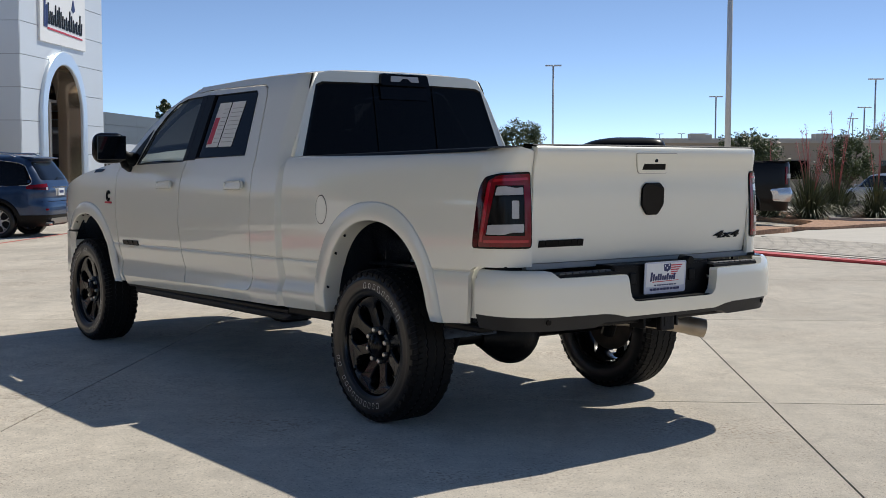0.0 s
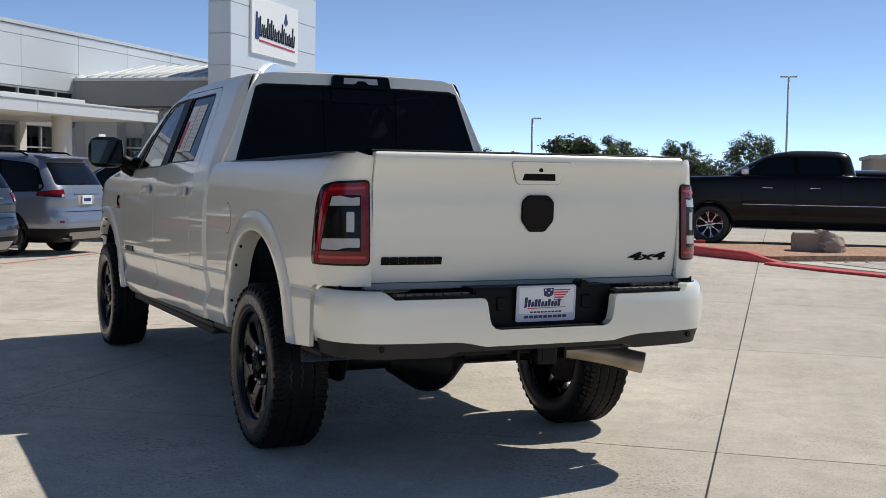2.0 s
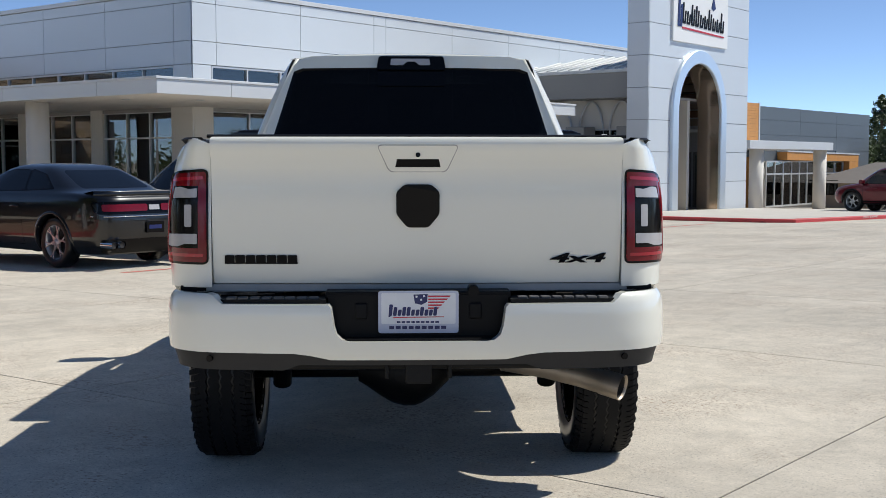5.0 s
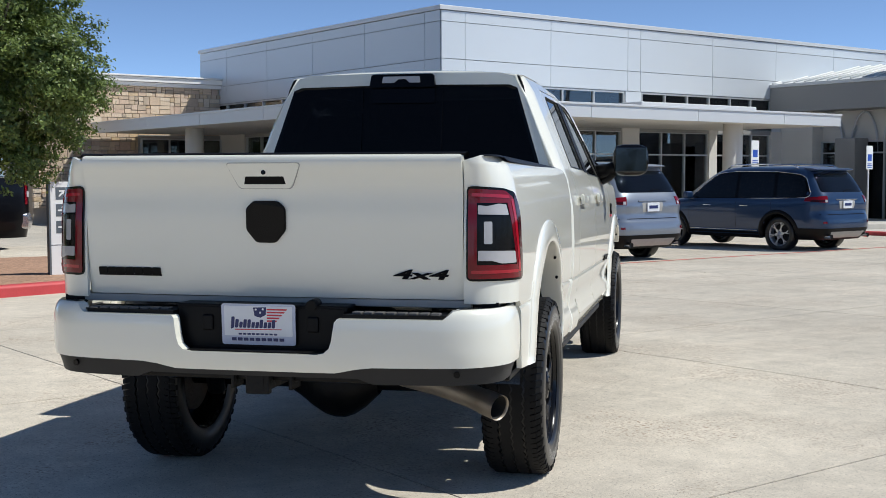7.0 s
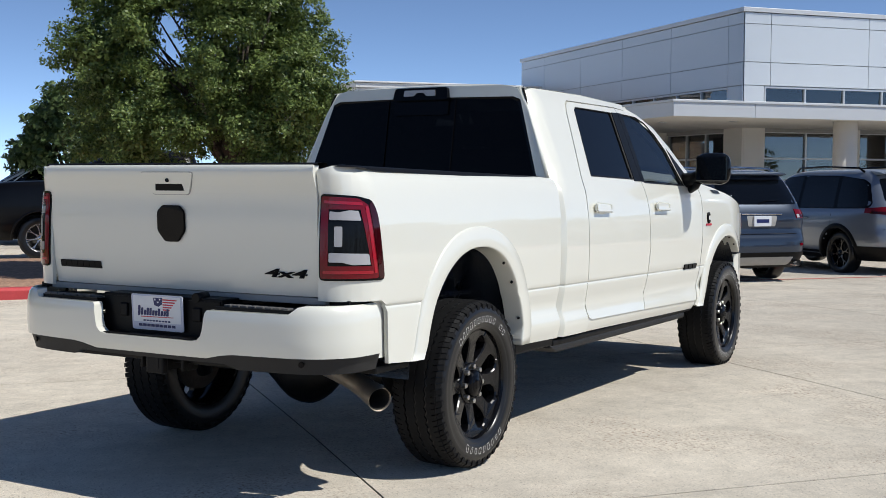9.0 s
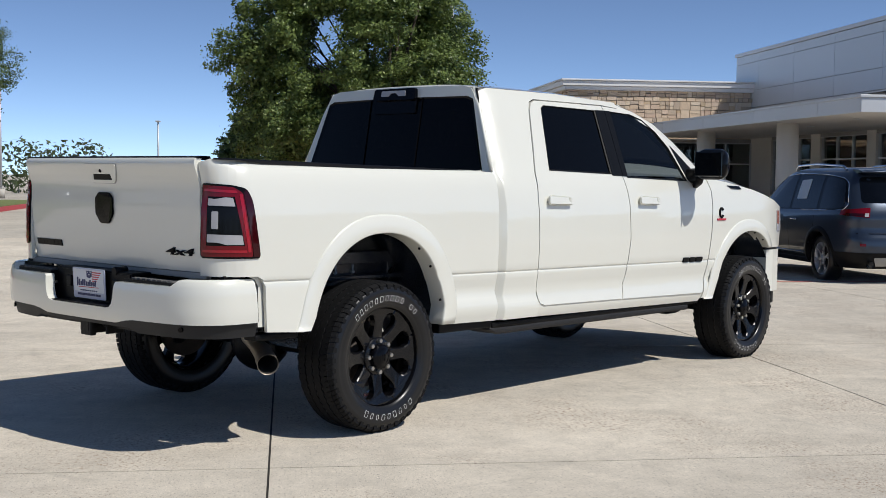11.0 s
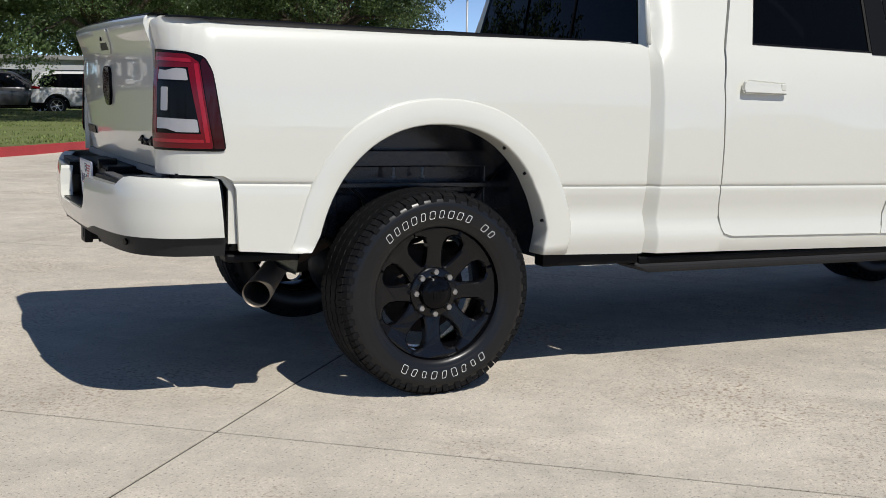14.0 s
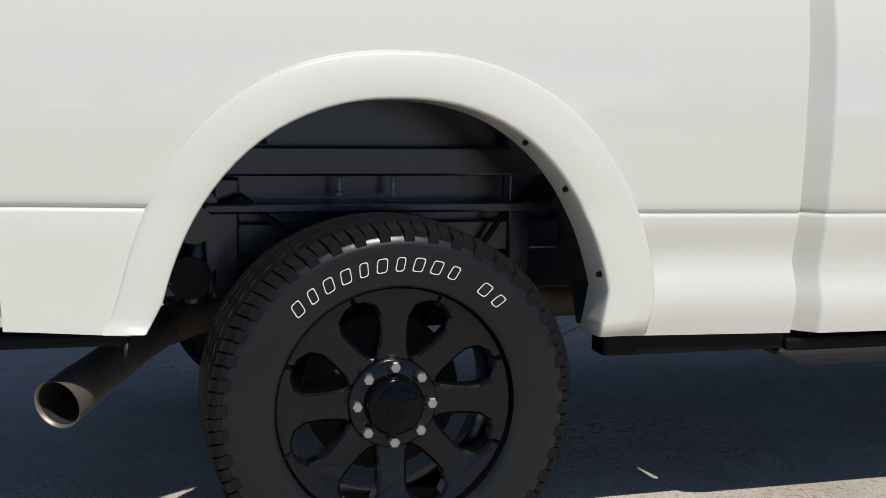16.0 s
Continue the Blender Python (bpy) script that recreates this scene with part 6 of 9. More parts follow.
    for a, c, n in ((-27.6, -24.3, 3), (-31.5, -28.2, 3), (-35.6, -32.2, 3)):
        glazing(T, [a + (c - a) * k / n for k in range(n + 1)], [-.3, 2.02, 2.78], S)
    for a, c in ((cy - .02, 25.6), (28.55, 28.9), (32.3, 33.1), (36.6, 37.0), (40.0, 41.0)):
        bm = prism(B(), [(a, -.4), (c, -.4), (c, 2.9), (a, 2.9)], E, -.3, .10)
        part("pier", bm, M["stucco"], T)
    for a, c in ((-24.3, cx + .09), (-28.2, -27.6), (-32.2, -31.5), (-38.0, -35.6)):
        bm = prism(B(), [(a, -.4), (c, -.4), (c, 2.9), (a, 2.9)], S, -.3, .08)
        part("pier", bm, M["stucco"], T)
    bm = B()
    box(bm, cx - .02, cx + .06, cy, 40, 2.78, 2.92)
    box(bm, -38, cx + .06, cy - .06, cy + .02, 2.78, 2.92)
    part("head_beam", bm, M["fascia"], T)
    # canopy: slab, soffit and fascia panels
    kx, ky = -18.36, 19.70
    bm = B()
    box(bm, kx - 5.1, kx - .06, ky + .06, 37.1, 2.92, 3.22)
    box(bm, -37.4, kx - .06, ky + .06, cy, 2.92, 3.22)
    can = part("canopy", bm, M["soffit"], T)
    bm = B()
    box(bm, kx - 5.05, kx - .05, ky + .05, 37.1, 2.885, 2.918)
    box(bm, -37.4, kx - 5.06, ky + .05, cy, 2.885, 2.918)
    part("soffit", bm, M["soffit"], can)
    ys = [ky, 21.9, 26.1, 30.3, 34.2, 37.1]
    for a, c in zip(ys, ys[1:]):
        bm = B()
        box(bm, kx - .06, kx, a + .006, c - .006, 2.87, 3.20, .006)
        part("fascia_panel", bm, M["canopy"], can)
    xs = [kx, -20.6, -24.6, -28.6, -32.6, -37.4]
    for a, c in zip(xs, xs[1:]):
        bm = B()
        box(bm, c + .006, a - .006, ky, ky + .06, 2.87, 3.20, .006)
        part("fascia_panel", bm, M["canopy"], can)
    bm = B()
    box(bm, kx - .12, kx + .03, ky - .03, 37.1, 3.20, 3.26, .008)
    box(bm, -37.45, kx - .123, ky - .03, ky + .12, 3.20, 3.26, .008)
    box(bm, kx - 3.5, kx - .5, 28.5, 33.5, 3.26, 3.40, .02)
    part("coping", bm, M["canopy"], can)
    for x, y in ((-19.35, 25.25), (-19.35, 33.0), (-24.7, 20.75), (-31.2, 20.75)):
        bm = B()
        cyl(bm, (x, y, -.4), (x, y, 2.9), .30, seg=28)
        part("column", bm, M["stucco"], T)
    for x, y in ((-20.2, 22.5), (-20.2, 27.5), (-26, 22), (-21.5, 21.2)):
        bm = B()
        cyl(bm, (x, y, 2.87), (x, y, 2.884), .11, seg=20)
        part("downlight", bm, M["canopy"], can)
    # walkway
    bm = B()
    box(bm, -24, -16.6, 20.5, 40, -.6, ground_z(-17, 28) + .13, .02)
    part("walkway", bm, M["kerb"], T)
    return T


build_showroom()


def build_portico():
    T = thing("entrance_portico", Matrix.Identity(4), "showroom entrance porch with grey fascia and white standing-seam roof", "building")
    bm = B()
    box(bm, -23.45, -17.6, 40.0, 40.25, 3.60, 4.50, .01)
    box(bm, -23.45, -17.6, 40.25, 46.4, 3.60, 3.70)
    part("fascia", bm, M["fascia"], T)
    bm = B()
    box(bm, -23.55, -17.5, 39.94, 40.02, 4.50, 4.62, .01)
    part("gutter", bm, M["canopy"], T)
    bm = B()
    y0, z0, y1, z1 = 39.95, 4.62, 43.2, 5.32
    vs = [bm.verts.new(p) for p in ((-23.55, y0, z0), (-17.5, y0, z0), (-17.5, y1, z1), (-21.9, y1, z1), (-23.55, 46.4, z0), (-17.5, 46.4, z0))]
    bm.faces.new((vs[0], vs[1], vs[2], vs[3])), bm.faces.new((vs[0], vs[3], vs[4])), bm.faces.new((vs[3], vs[2], vs[5], vs[4]))
    part("roof_sheet", bm, M["roof_metal"], T)
    for k in range(13):
        x = -23.3 + k * .47
        top = min(1.0, (x + 23.55) / 1.65)
        bm = B()
        tube(bm, [(x, y0, z0 + .02), (x, y0 + (y1 - y0) * top, z0 + (z1 - z0) * top + .02)], .035, 6)
        part("roof_seam", bm, M["roof_metal"], T)
    bm = B()
    box(bm, -23.5, -17.6, 41.2, 41.35, 2.4, 3.6)
    box(bm, -23.4, -22.0, 40.6, 41.3, -.5, 3.6)
    part("entry_wall", bm, M["stucco"], T)
    for x0 in (-21.6, -20.2, -18.9):
        bm = B()
        tube(bm, [(x0 + .55 * math.cos(t) - 0, 41.1, 2.1 + 1.45 * math.sin(t)) for t in [math.pi * k / 12 for k in range(13)]], .045, 6)
        part("curved_mullion", bm, M["alu"], T)
    glazing(T, [-21.9 + k * .85 for k in range(6)], [-.4, 2.1, 2.5], lambda u, z, d: (u, 41.0 - d, z))
    bm = B()
    box(bm, -22, -17.5, 43.5, 43.7, -.5, 3.6)
    part("entry_back", bm, M["room_wall"], T)
    bm = B()
    box(bm, -20.7, -19.9, 40.1, 40.9, -.5, 2.6, .02)
    box(bm, -18.6, -17.7, 40.2, 40.9, -.5, 2.6, .02)
    part("entry_pier", bm, M["fascia"], T)
    return T


build_portico()


def build_tower():
    T = thing("sign_tower", Matrix.Identity(4), "tall silver panel tower with polished arch and white sign", "tower")
    x0, x1, ya, yb, top = -17.55, -16.70, 39.12, 47.0, 8.9
    E = lambda u, z, d: (x1 + d, u, z)
    yc, zc, ri, ro = 42.78, 3.05, 1.68, 2.14
    # solid pieces round the arched opening
    bm = B()
    pts = [(yc + (ri + .03) * math.cos(t), zc + (ri + .03) * 1.08 * math.sin(t)) for t in [math.pi * k / 20 for k in range(21)]]
    out = [(ya, -.6), (ya, top), (yb, top), (yb, -.6), (yc + ri + .03, -.6)] + pts + [(yc - ri - .03, -.6)]
    t = B()
    prism(t, out, lambda u, z, d: (d, u, z), x0, x1 - .03)
    part("core", t, M["panel_gap"], T)
    zs = [-.55, .57, 1.67, 2.77, 3.87, 4.97, 6.07, 7.17, 8.27, top]
    for z0, z1 in zip(zs, zs[1:]):
        for a, c in ((ya, yc), (yc, yb)):
            g = .012
            if z0 < 5.0:
                zz = [z0 + g + (z1 - z0 - 2 * g) * k / 30 for k in range(31)]
                def edge(z):
                    if z < zc:
                        return ro - .1
                    q = (z - zc) / (ro * 1.08)
                    return (ro - .1) * math.sqrt(max(0, 1 - q * q))
                if a == ya:
                    o = [(a + g, z0 + g)] + [(min(yc - g, yc - edge(z)), z) for z in zz] + [(a + g, z1 - g)]
                else:
                    o = [(c - g, z1 - g)] + [(max(yc + g, yc + edge(z)), z) for z in zz[::-1]] + [(c - g, z0 + g)]
            else:
                o = [(a + g, z0 + g), (c - g, z0 + g), (c - g, z1 - g), (a + g, z1 - g)]
            bm = prism(B(), o, E, -.03, 0)
            part("wall_panel", bm, M["panel_grey"], T)
        bm = prism(B(), [(x0 + .012, z0 + .012), (x1 - .012, z0 + .012), (x1 - .012, z1 - .012), (x0 + .012, z1 - .012)], lambda u, z, d: (u, ya - d, z), 0, .03)
        part("wall_panel", bm, M["panel_grey"], T)
    # mirrored arch surround
    bm = B()
    rows = []
    prof = ((ro, .0), (ro, .10), (ro - .03, .13), (ri + .03, .13), (ri, .10), (ri, .02))
    for k in range(-6, 33):
        row = []
        for r, d in prof:
            if k < 0:
                p = (yc + r, zc - (-k) / 6 * 3.6)
            elif k > 26:
                p = (yc - r, zc - (k - 26) / 6 * 3.6)
            else:
                t = math.pi * k / 26
                p = (yc + r * math.cos(t), zc + r * 1.08 * math.sin(t))
            row.append(bm.verts.new(E(p[0], p[1], d)))
        rows.append(row)
    for a, c in zip(rows, rows[1:]):
        for k in range(5):
            bm.faces.new((a[k], a[k + 1], c[k + 1], c[k])).smooth = True
            bm.edges.get((a[k], c[k])).smooth = False
    part("arch_surround", bm, M["arch_metal"], T, "brushed silver arch surround")
    bm = B()
    rows = []
    for k in range(-6, 33):
        t = math.pi * min(max(k, 0), 26) / 26
        drop = 3.6 * max(-k, k - 26, 0) / 6
        rows.append([bm.verts.new(E(yc + ri * math.cos(t), zc + ri * 1.08 * math.sin(t) - drop, d)) for d in (.02, -.40, -.85)])
    for a, c in zip(rows, rows[1:]):
        for k in range(2):
            bm.faces.new((a[k], a[k + 1], c[k + 1], c[k])).smooth = True
    part("arch_reveal", bm, M["bronze_mirror"], T, "polished bronze arch reveal")
    # lobby through the arch: pale end wall, stepped brown bands, white ring, glazed screen
    bm = B()
    box(bm, -22.0, -17.6, 46.65, 46.75, -.6, 5.0)
    box(bm, -22.1, -22.0, 43.8, 46.75, -.6, 5.0)
    part("lobby_wall", bm, M["canopy"], T)
    for k in range(6):
        z0 = 2.75 + .33 * k
        bm = prism(B(), [(-21.9, z0), (-17.6, z0), (-17.6, z0 + .27), (-21.9, z0 + .27)], lambda u, z, d: (u, d, z), 46.66, 46.55 - .14 * k)
        part("ceiling_step", bm, M["bronze"] if k % 2 else M["tan_wall"], T)
    for a in (-21.0, -19.9, -18.8):
        bm = prism(B(), [(a, -.5), (a + 1.0, -.5), (a + 1.0, 1.7), (a, 1.7)], lambda u, z, d: (u, d, z), 46.60, 46.64)
        part("lobby_door", bm, M["fascia"], T)
        bm = prism(B(), [(a + .1, -.4), (a + .9, -.4), (a + .9, 1.6), (a + .1, 1.6)], lambda u, z, d: (u, d, z), 46.585, 46.595)
        part("door_glass", bm, M["glass_shop"], T)
    bm = B()
    tube(bm, [(-18.5 + .8 * math.cos(t), 45.9 + .5 * math.sin(t), 2.55) for t in [k * math.tau / 24 for k in range(25)]], .09, 8)
    part("ring_lamp", bm, M["canopy"], T)
    # sign board with plain shapes for the name
    bm = prism(B(), [(40.66, 5.56), (44.95, 5.56), (44.95, 7.62), (40.66, 7.62)], E, .0, .08)
    sg = part("sign_board", bm, M["sign_white"], T)
    for k in range(11):
        a = 40.95 + k * .335
        h = .98 if k == 0 else (.74 if k in (1, 3, 4, 7, 10) else .47)
        z0 = 6.22 - (.14 if k == 0 else 0) - .012 * k
        strokes = ((0, .10), (.17, .09)) if k else ((0, .14), (.19, .13))
        for j, (o0, wd) in enumerate(strokes):
            hh = h if j == 0 else h * (.62 if k in (1, 10) else .8)
            o = rounded([(a + o0, z0), (a + o0 + wd, z0), (a + o0 + wd + .06, z0 + hh), (a + o0 + .06, z0 + hh)], .035, 3)
            part("name_shape", prism(B(), o, E, .085, .10), M["navy"] if k < 1 else M["ink_black"], sg)
        part("name_shape", prism(B(), [(a + .03, z0), (a + .25, z0), (a + .25, z0 + .09), (a + .03, z0 + .09)], E, .085, .098), M["navy"] if k < 1 else M["ink_black"], sg)
    bm = prism(B(), [(41.3, 6.02), (44.6, 5.93), (44.6, 5.985), (41.3, 6.09)], E, .085, .10)
    part("name_underline", bm, M["ink_red"], sg)
    bm = prism(B(), [(43.7, 7.3), (43.76, 7.3), (43.9, 6.95), (43.73, 6.85), (43.56, 6.95)], E, .085, .10)
    part("star_shape", bm, M["navy"], sg)
    return T


build_tower()


def build_orange():
    T = thing("service_building", Matrix.Identity(4), "slate-grey clad building with an orange wood strip and a white porch", "building")
    X = -30.2
    E = lambda u, z, d: (X + d, u, z)
    bm = B()
    box(bm, -52, X - .03, 74.0, 99.5, -2.4, 4.9)
    part("wall", bm, M["slate_panel"], T)
    for z0, z1 in ((-2.2, 2.1), (2.1, 3.1), (3.1, 4.1), (4.1, 5.0)):
        for ya, yb in ((78.35, 85.4), (85.4, 92.4), (92.4, 99.5)):
            if z0 < 0 and ya < 92:
                continue
            bm = prism(B(), [(ya + .01, z0 + .012), (yb - .01, z0 + .012), (yb - .01, z1 - .012), (ya + .01, z1 - .012)], E, -.03, .03)
            part("wall_panel", bm, M["slate_panel"], T)
    for k in range(18):
        z0 = 2.1 + k * .17
        bm = prism(B(), [(76.0, z0), (78.25, z0), (78.25, z0 + .162), (76.0, z0 + .162)], E, -.02, .06)
        part("board", bm, M["orange"], T)
    bm = prism(B(), [(78.25, 2.1), (78.42, 2.1), (78.42, 5.2), (78.25, 5.2)], E, -.02, .09)
    part("corner_trim", bm, M["canopy"], T)
    for o in ([(81.5, 1.40), (95.2, 1.30), (95.2, 1.80), (81.5, 1.95)], [(93.3, -2.2), (95.2, -2.2), (95.2, 1.30), (93.3, 1.30)], [(75.9, -2.2), (77.3, -2.2), (77.3, 1.6), (75.9, 1.6)]):
        bm = prism(B(), o, E, .02, .75)
        part("orange_surround", bm, M["orange"], T)
    bm = prism(B(), [(81.5, 1.955), (95.3, 1.805), (95.3, 1.90), (81.5, 2.05)], E, .0, .80)
    part("surround_cap", bm, M["canopy"], T)
    bm = B()
    box(bm, -30.16, -30.05, 77.4, 93.2, -2.2, 1.35)
    part("dark_lobby", bm, M["dark_room"], T)
    glazing(T, [79.1 + k * 1.42 for k in range(7)] + [89.8, 91.5, 93.2], [-1.75, .45, 1.3], lambda u, z, d: (-29.9 + d, u, z), frame=.11)
    bm = B()
    box(bm, -30.1, -25.4, 66.5, 79.2, 2.03, 2.52, .02)
    part("porch_roof", bm, M["canopy"], T)
    for y in (69.2, 79.0):
        bm = B()
        cyl(bm, (-26.2, y, -2.4), (-26.2, y, 2.04), .42, seg=24)
        part("column", bm, M["stucco"], T)
    return T


build_orange()
kf = kerb_line("kerb_forecourt", [(-16.5, 33.4), (-10.2, 32.1), (-9.3, 32.0), (-8.65, 32.4), (-8.2, 36.0), (-7.6, 42.9), (-7.3, 46.0), (-7.6, 50.0)], M["kerb_red"], "red painted kerb before the service building", .10)
patch("forecourt_paving", [(-16.5, 33.6), (-10.2, 32.3), (-9.3, 32.2), (-8.8, 32.6), (-8.4, 36.0), (-7.8, 42.9), (-7.5, 46), (-7.8, 50), (-12, 64), (-24, 66), (-24, 47), (-16.5, 47)], .06, M["kerb"], "raised pale concrete forecourt", "pavement", 1.5)
for y0, word in ((35.6, "FIRE LANE"), (41.6, "NO PARKING")):
    xk = -8.2 + (y0 + .9 - 36.0) * .087
    letters(word, .12, lambda u, v, d, y0=y0, xk=xk: (xk + .004 + d + .087 * u * 1.7, y0 + .9 + u * 1.7, ground_z(xk, y0) + .055 + v * .7), M["lane_white"], kf, "kerb_words", .003)


# ---- stone building ----
def build_stone():
    T = thing("stone_building", Matrix.Identity(4), "building faced in rough tan ledge stone with a white parapet", "building")
    E = lambda u, z, d: (-37.72 + d, u, z)
    bm = B()
    box(bm, -52, -37.76, 17.62, 24.9, -.5, 4.7)
    wall = part("wall", bm, M["mortar"], T)
    bm = B()
    box(bm, -52, -37.55, 17.43, 24.95, 4.66, 4.80, .01)
    box(bm, -52, -37.46, 17.34, 24.95, 4.81, 4.99, .01)
    box(bm, -52, -37.40, 17.28, 24.95, 5.0, 5.06, .01)
    part("parapet", bm, M["parapet"], T)
    rng = random.Random(11)
    meshes = []
    for k in range(5):
        bm = B()
        box(bm, -.5, .5, -.5, .5, -.5, .5, .06, 1)
        for v in bm.verts:
            v.co += Vector((rng.uniform(-.12, .12) if v.co.x > 0 else 0, rng.uniform(-.03, .03), rng.uniform(-.05, .05)))
        meshes.append((mesh_of("stone", bm, M["stone"], False)))
    z, count = .2, 0
    spare = B()
    while z < 4.62:
        h = rng.choice((.16, .24, .32, .28))
        h = min(h, 4.66 - z)
        u = 17.60
        while u < 24.9:
            w = min(rng.uniform(.14, .44), 24.9 - u)
            cut = rng.uniform(.35, .65)
            parts_ = [(z, h)] if h < .2 or rng.random() < .3 else [(z, h * cut), (z + h * cut, h * (1 - cut))]
            for zz, hh in parts_:
                if w > .1 and count < 299:
                    ob = new("stone", rng.choice(meshes))
                    ob.parent = wall
                    ob.matrix_basis = Matrix.Translation(E(u + w / 2, zz + hh / 2, rng.uniform(-.02, .03))) @ Matrix.Diagonal((.12, w - .02, hh - .018, 1))
                    count += 1
                elif w > .1:
                    box(spare, *(-37.79, -37.68 + rng.uniform(0, .03)), u + .01, u + w - .01, zz + .01, zz + hh - .01)
            u += w
        z += h
    z = 2.95
    while z < 4.62:
        h = rng.choice((.17, .23, .30))
        u = -45
        while u < -37.75:
            w = min(rng.uniform(.14, .44), -37.72 - u)
            top, cut = min(z + h, 4.66), rng.uniform(.35, .65)
            for za, zb in ([(z, top)] if rng.random() < .35 else [(z, z + (top - z) * cut), (z + (top - z) * cut, top)]):
                box(spare, u + .01, u + w - .01, 17.54 - rng.uniform(0, .04), 17.64, za + .01, zb - .01)
            u += w
        z += h
    tagged(part("stone_facing", spare, M["stone"], T), kind="stuff")
    # glazed entry under the canopy
    bm = prism(B(), [(21.5, -.4), (24.86, -.4), (24.86, 2.86), (21.5, 2.86)], E, .09, .13)
    part("entry_surround", bm, M["dark_room"], T)
    glazing(T, [21.6, 22.7, 23.8, 24.8], [-.3, 1.9, 2.7], lambda u, zz, d: (-37.72 + .24 + d, u, zz))
    # glazed entry beyond the corner
    bm = B()
    box(bm, -47, -38.3, 16.9, 17.7, -.5, 2.95)
    part("entry_block", bm, M["room_wall"], T)
    glazing(T, [-46.8 + k * 1.2 for k in range(8)], [-.3, 1.0, 2.0, 2.85], lambda u, zz, d: (u, 16.84 - d, zz))
    return T


build_stone()


def build_far_hall():
    T = thing("far_hall", pose(-50.5, -28.5, ground_z(-50, -28), 0, 0, 35), "low white hall with a flat roof beyond the oaks", "building")
    bm = B()
    box(bm, -2.5, 2.5, -5.5, 5.5, -.1, 2.4, .02)
    part("wall", bm, M["canopy"], T)
    bm = B()
    box(bm, -2.7, 2.7, -5.7, 5.7, 2.4, 2.62, .02)
    part("roof", bm, M["fascia"], T)
    for k in range(4):
        bm = B()
        box(bm, 2.5, 2.53, -5.0 + 2.7 * k, -3.2 + 2.7 * k, .9, 1.9, .01)
        part("window", bm, M["glass_car"], T)


build_far_hall()


# ---- parked cars ----
def car_wheel_meshes(rim_mat, spokes, r=.37, rr=.25):
    bm = B()
    lathe(bm, [(-.10, rr), (-.115, rr + .03), (-.118, r - .05), (-.10, r - .008), (-.06, r), (.06, r), (.10, r - .008), (.118, r - .05), (.115, rr + .03), (.10, rr)], 40)
    ty = mesh_of("tyre", bm, M["rubber"], False)
    bm = B()
    lathe(bm, [(-.10, rr + .01), (-.05, rr - .03), (.07, rr - .02), (.095, rr), (.10, rr + .012), (.09, rr + .014)], 40)
    sp = B()
    w = .9 if spokes < 7 else .62
    o = [(.03, -.036), (.09, -.030), (.115, -.008), (rr * .70, -.018), (rr - .004, -.052), (rr - .004, -.030), (rr * .74, -.001), (rr * .74, .001), (rr - .004, .030), (rr - .004, .052), (rr * .70, .018), (.115, .008), (.09, .030), (.03, .036)]
    prism(sp, [(p, q * w) for p, q in o], lambda p, q, d: (.058 + d + .028 * p / rr, p, q), 0, .022)
    spoke = mesh_of("spoke", sp, rim_mat, False)
    lathe(bm, [(.05, .06), (.088, .055), (.092, .0)], 20)
    rim = mesh_of("rim", bm, rim_mat, False)
    # flat dark disc closes the wheel behind its spokes
    bm = B()
    lathe(bm, [(-.03, .0), (-.03, rr - .03), (-.02, rr - .03)], 24)
    disc = mesh_of("hub_back", bm, M["soot_hollow"], False)
    return ty, rim, disc, spoke, spokes


CW = {"silver": car_wheel_meshes(M["rim_silver"], 6), "chrome": car_wheel_meshes(M["rim_chrome"], 8, .42, .27), "black": car_wheel_meshes(M["rim_black"], 6), "dark_big": car_wheel_meshes(M["rim_black"], 6, .42, .26)}

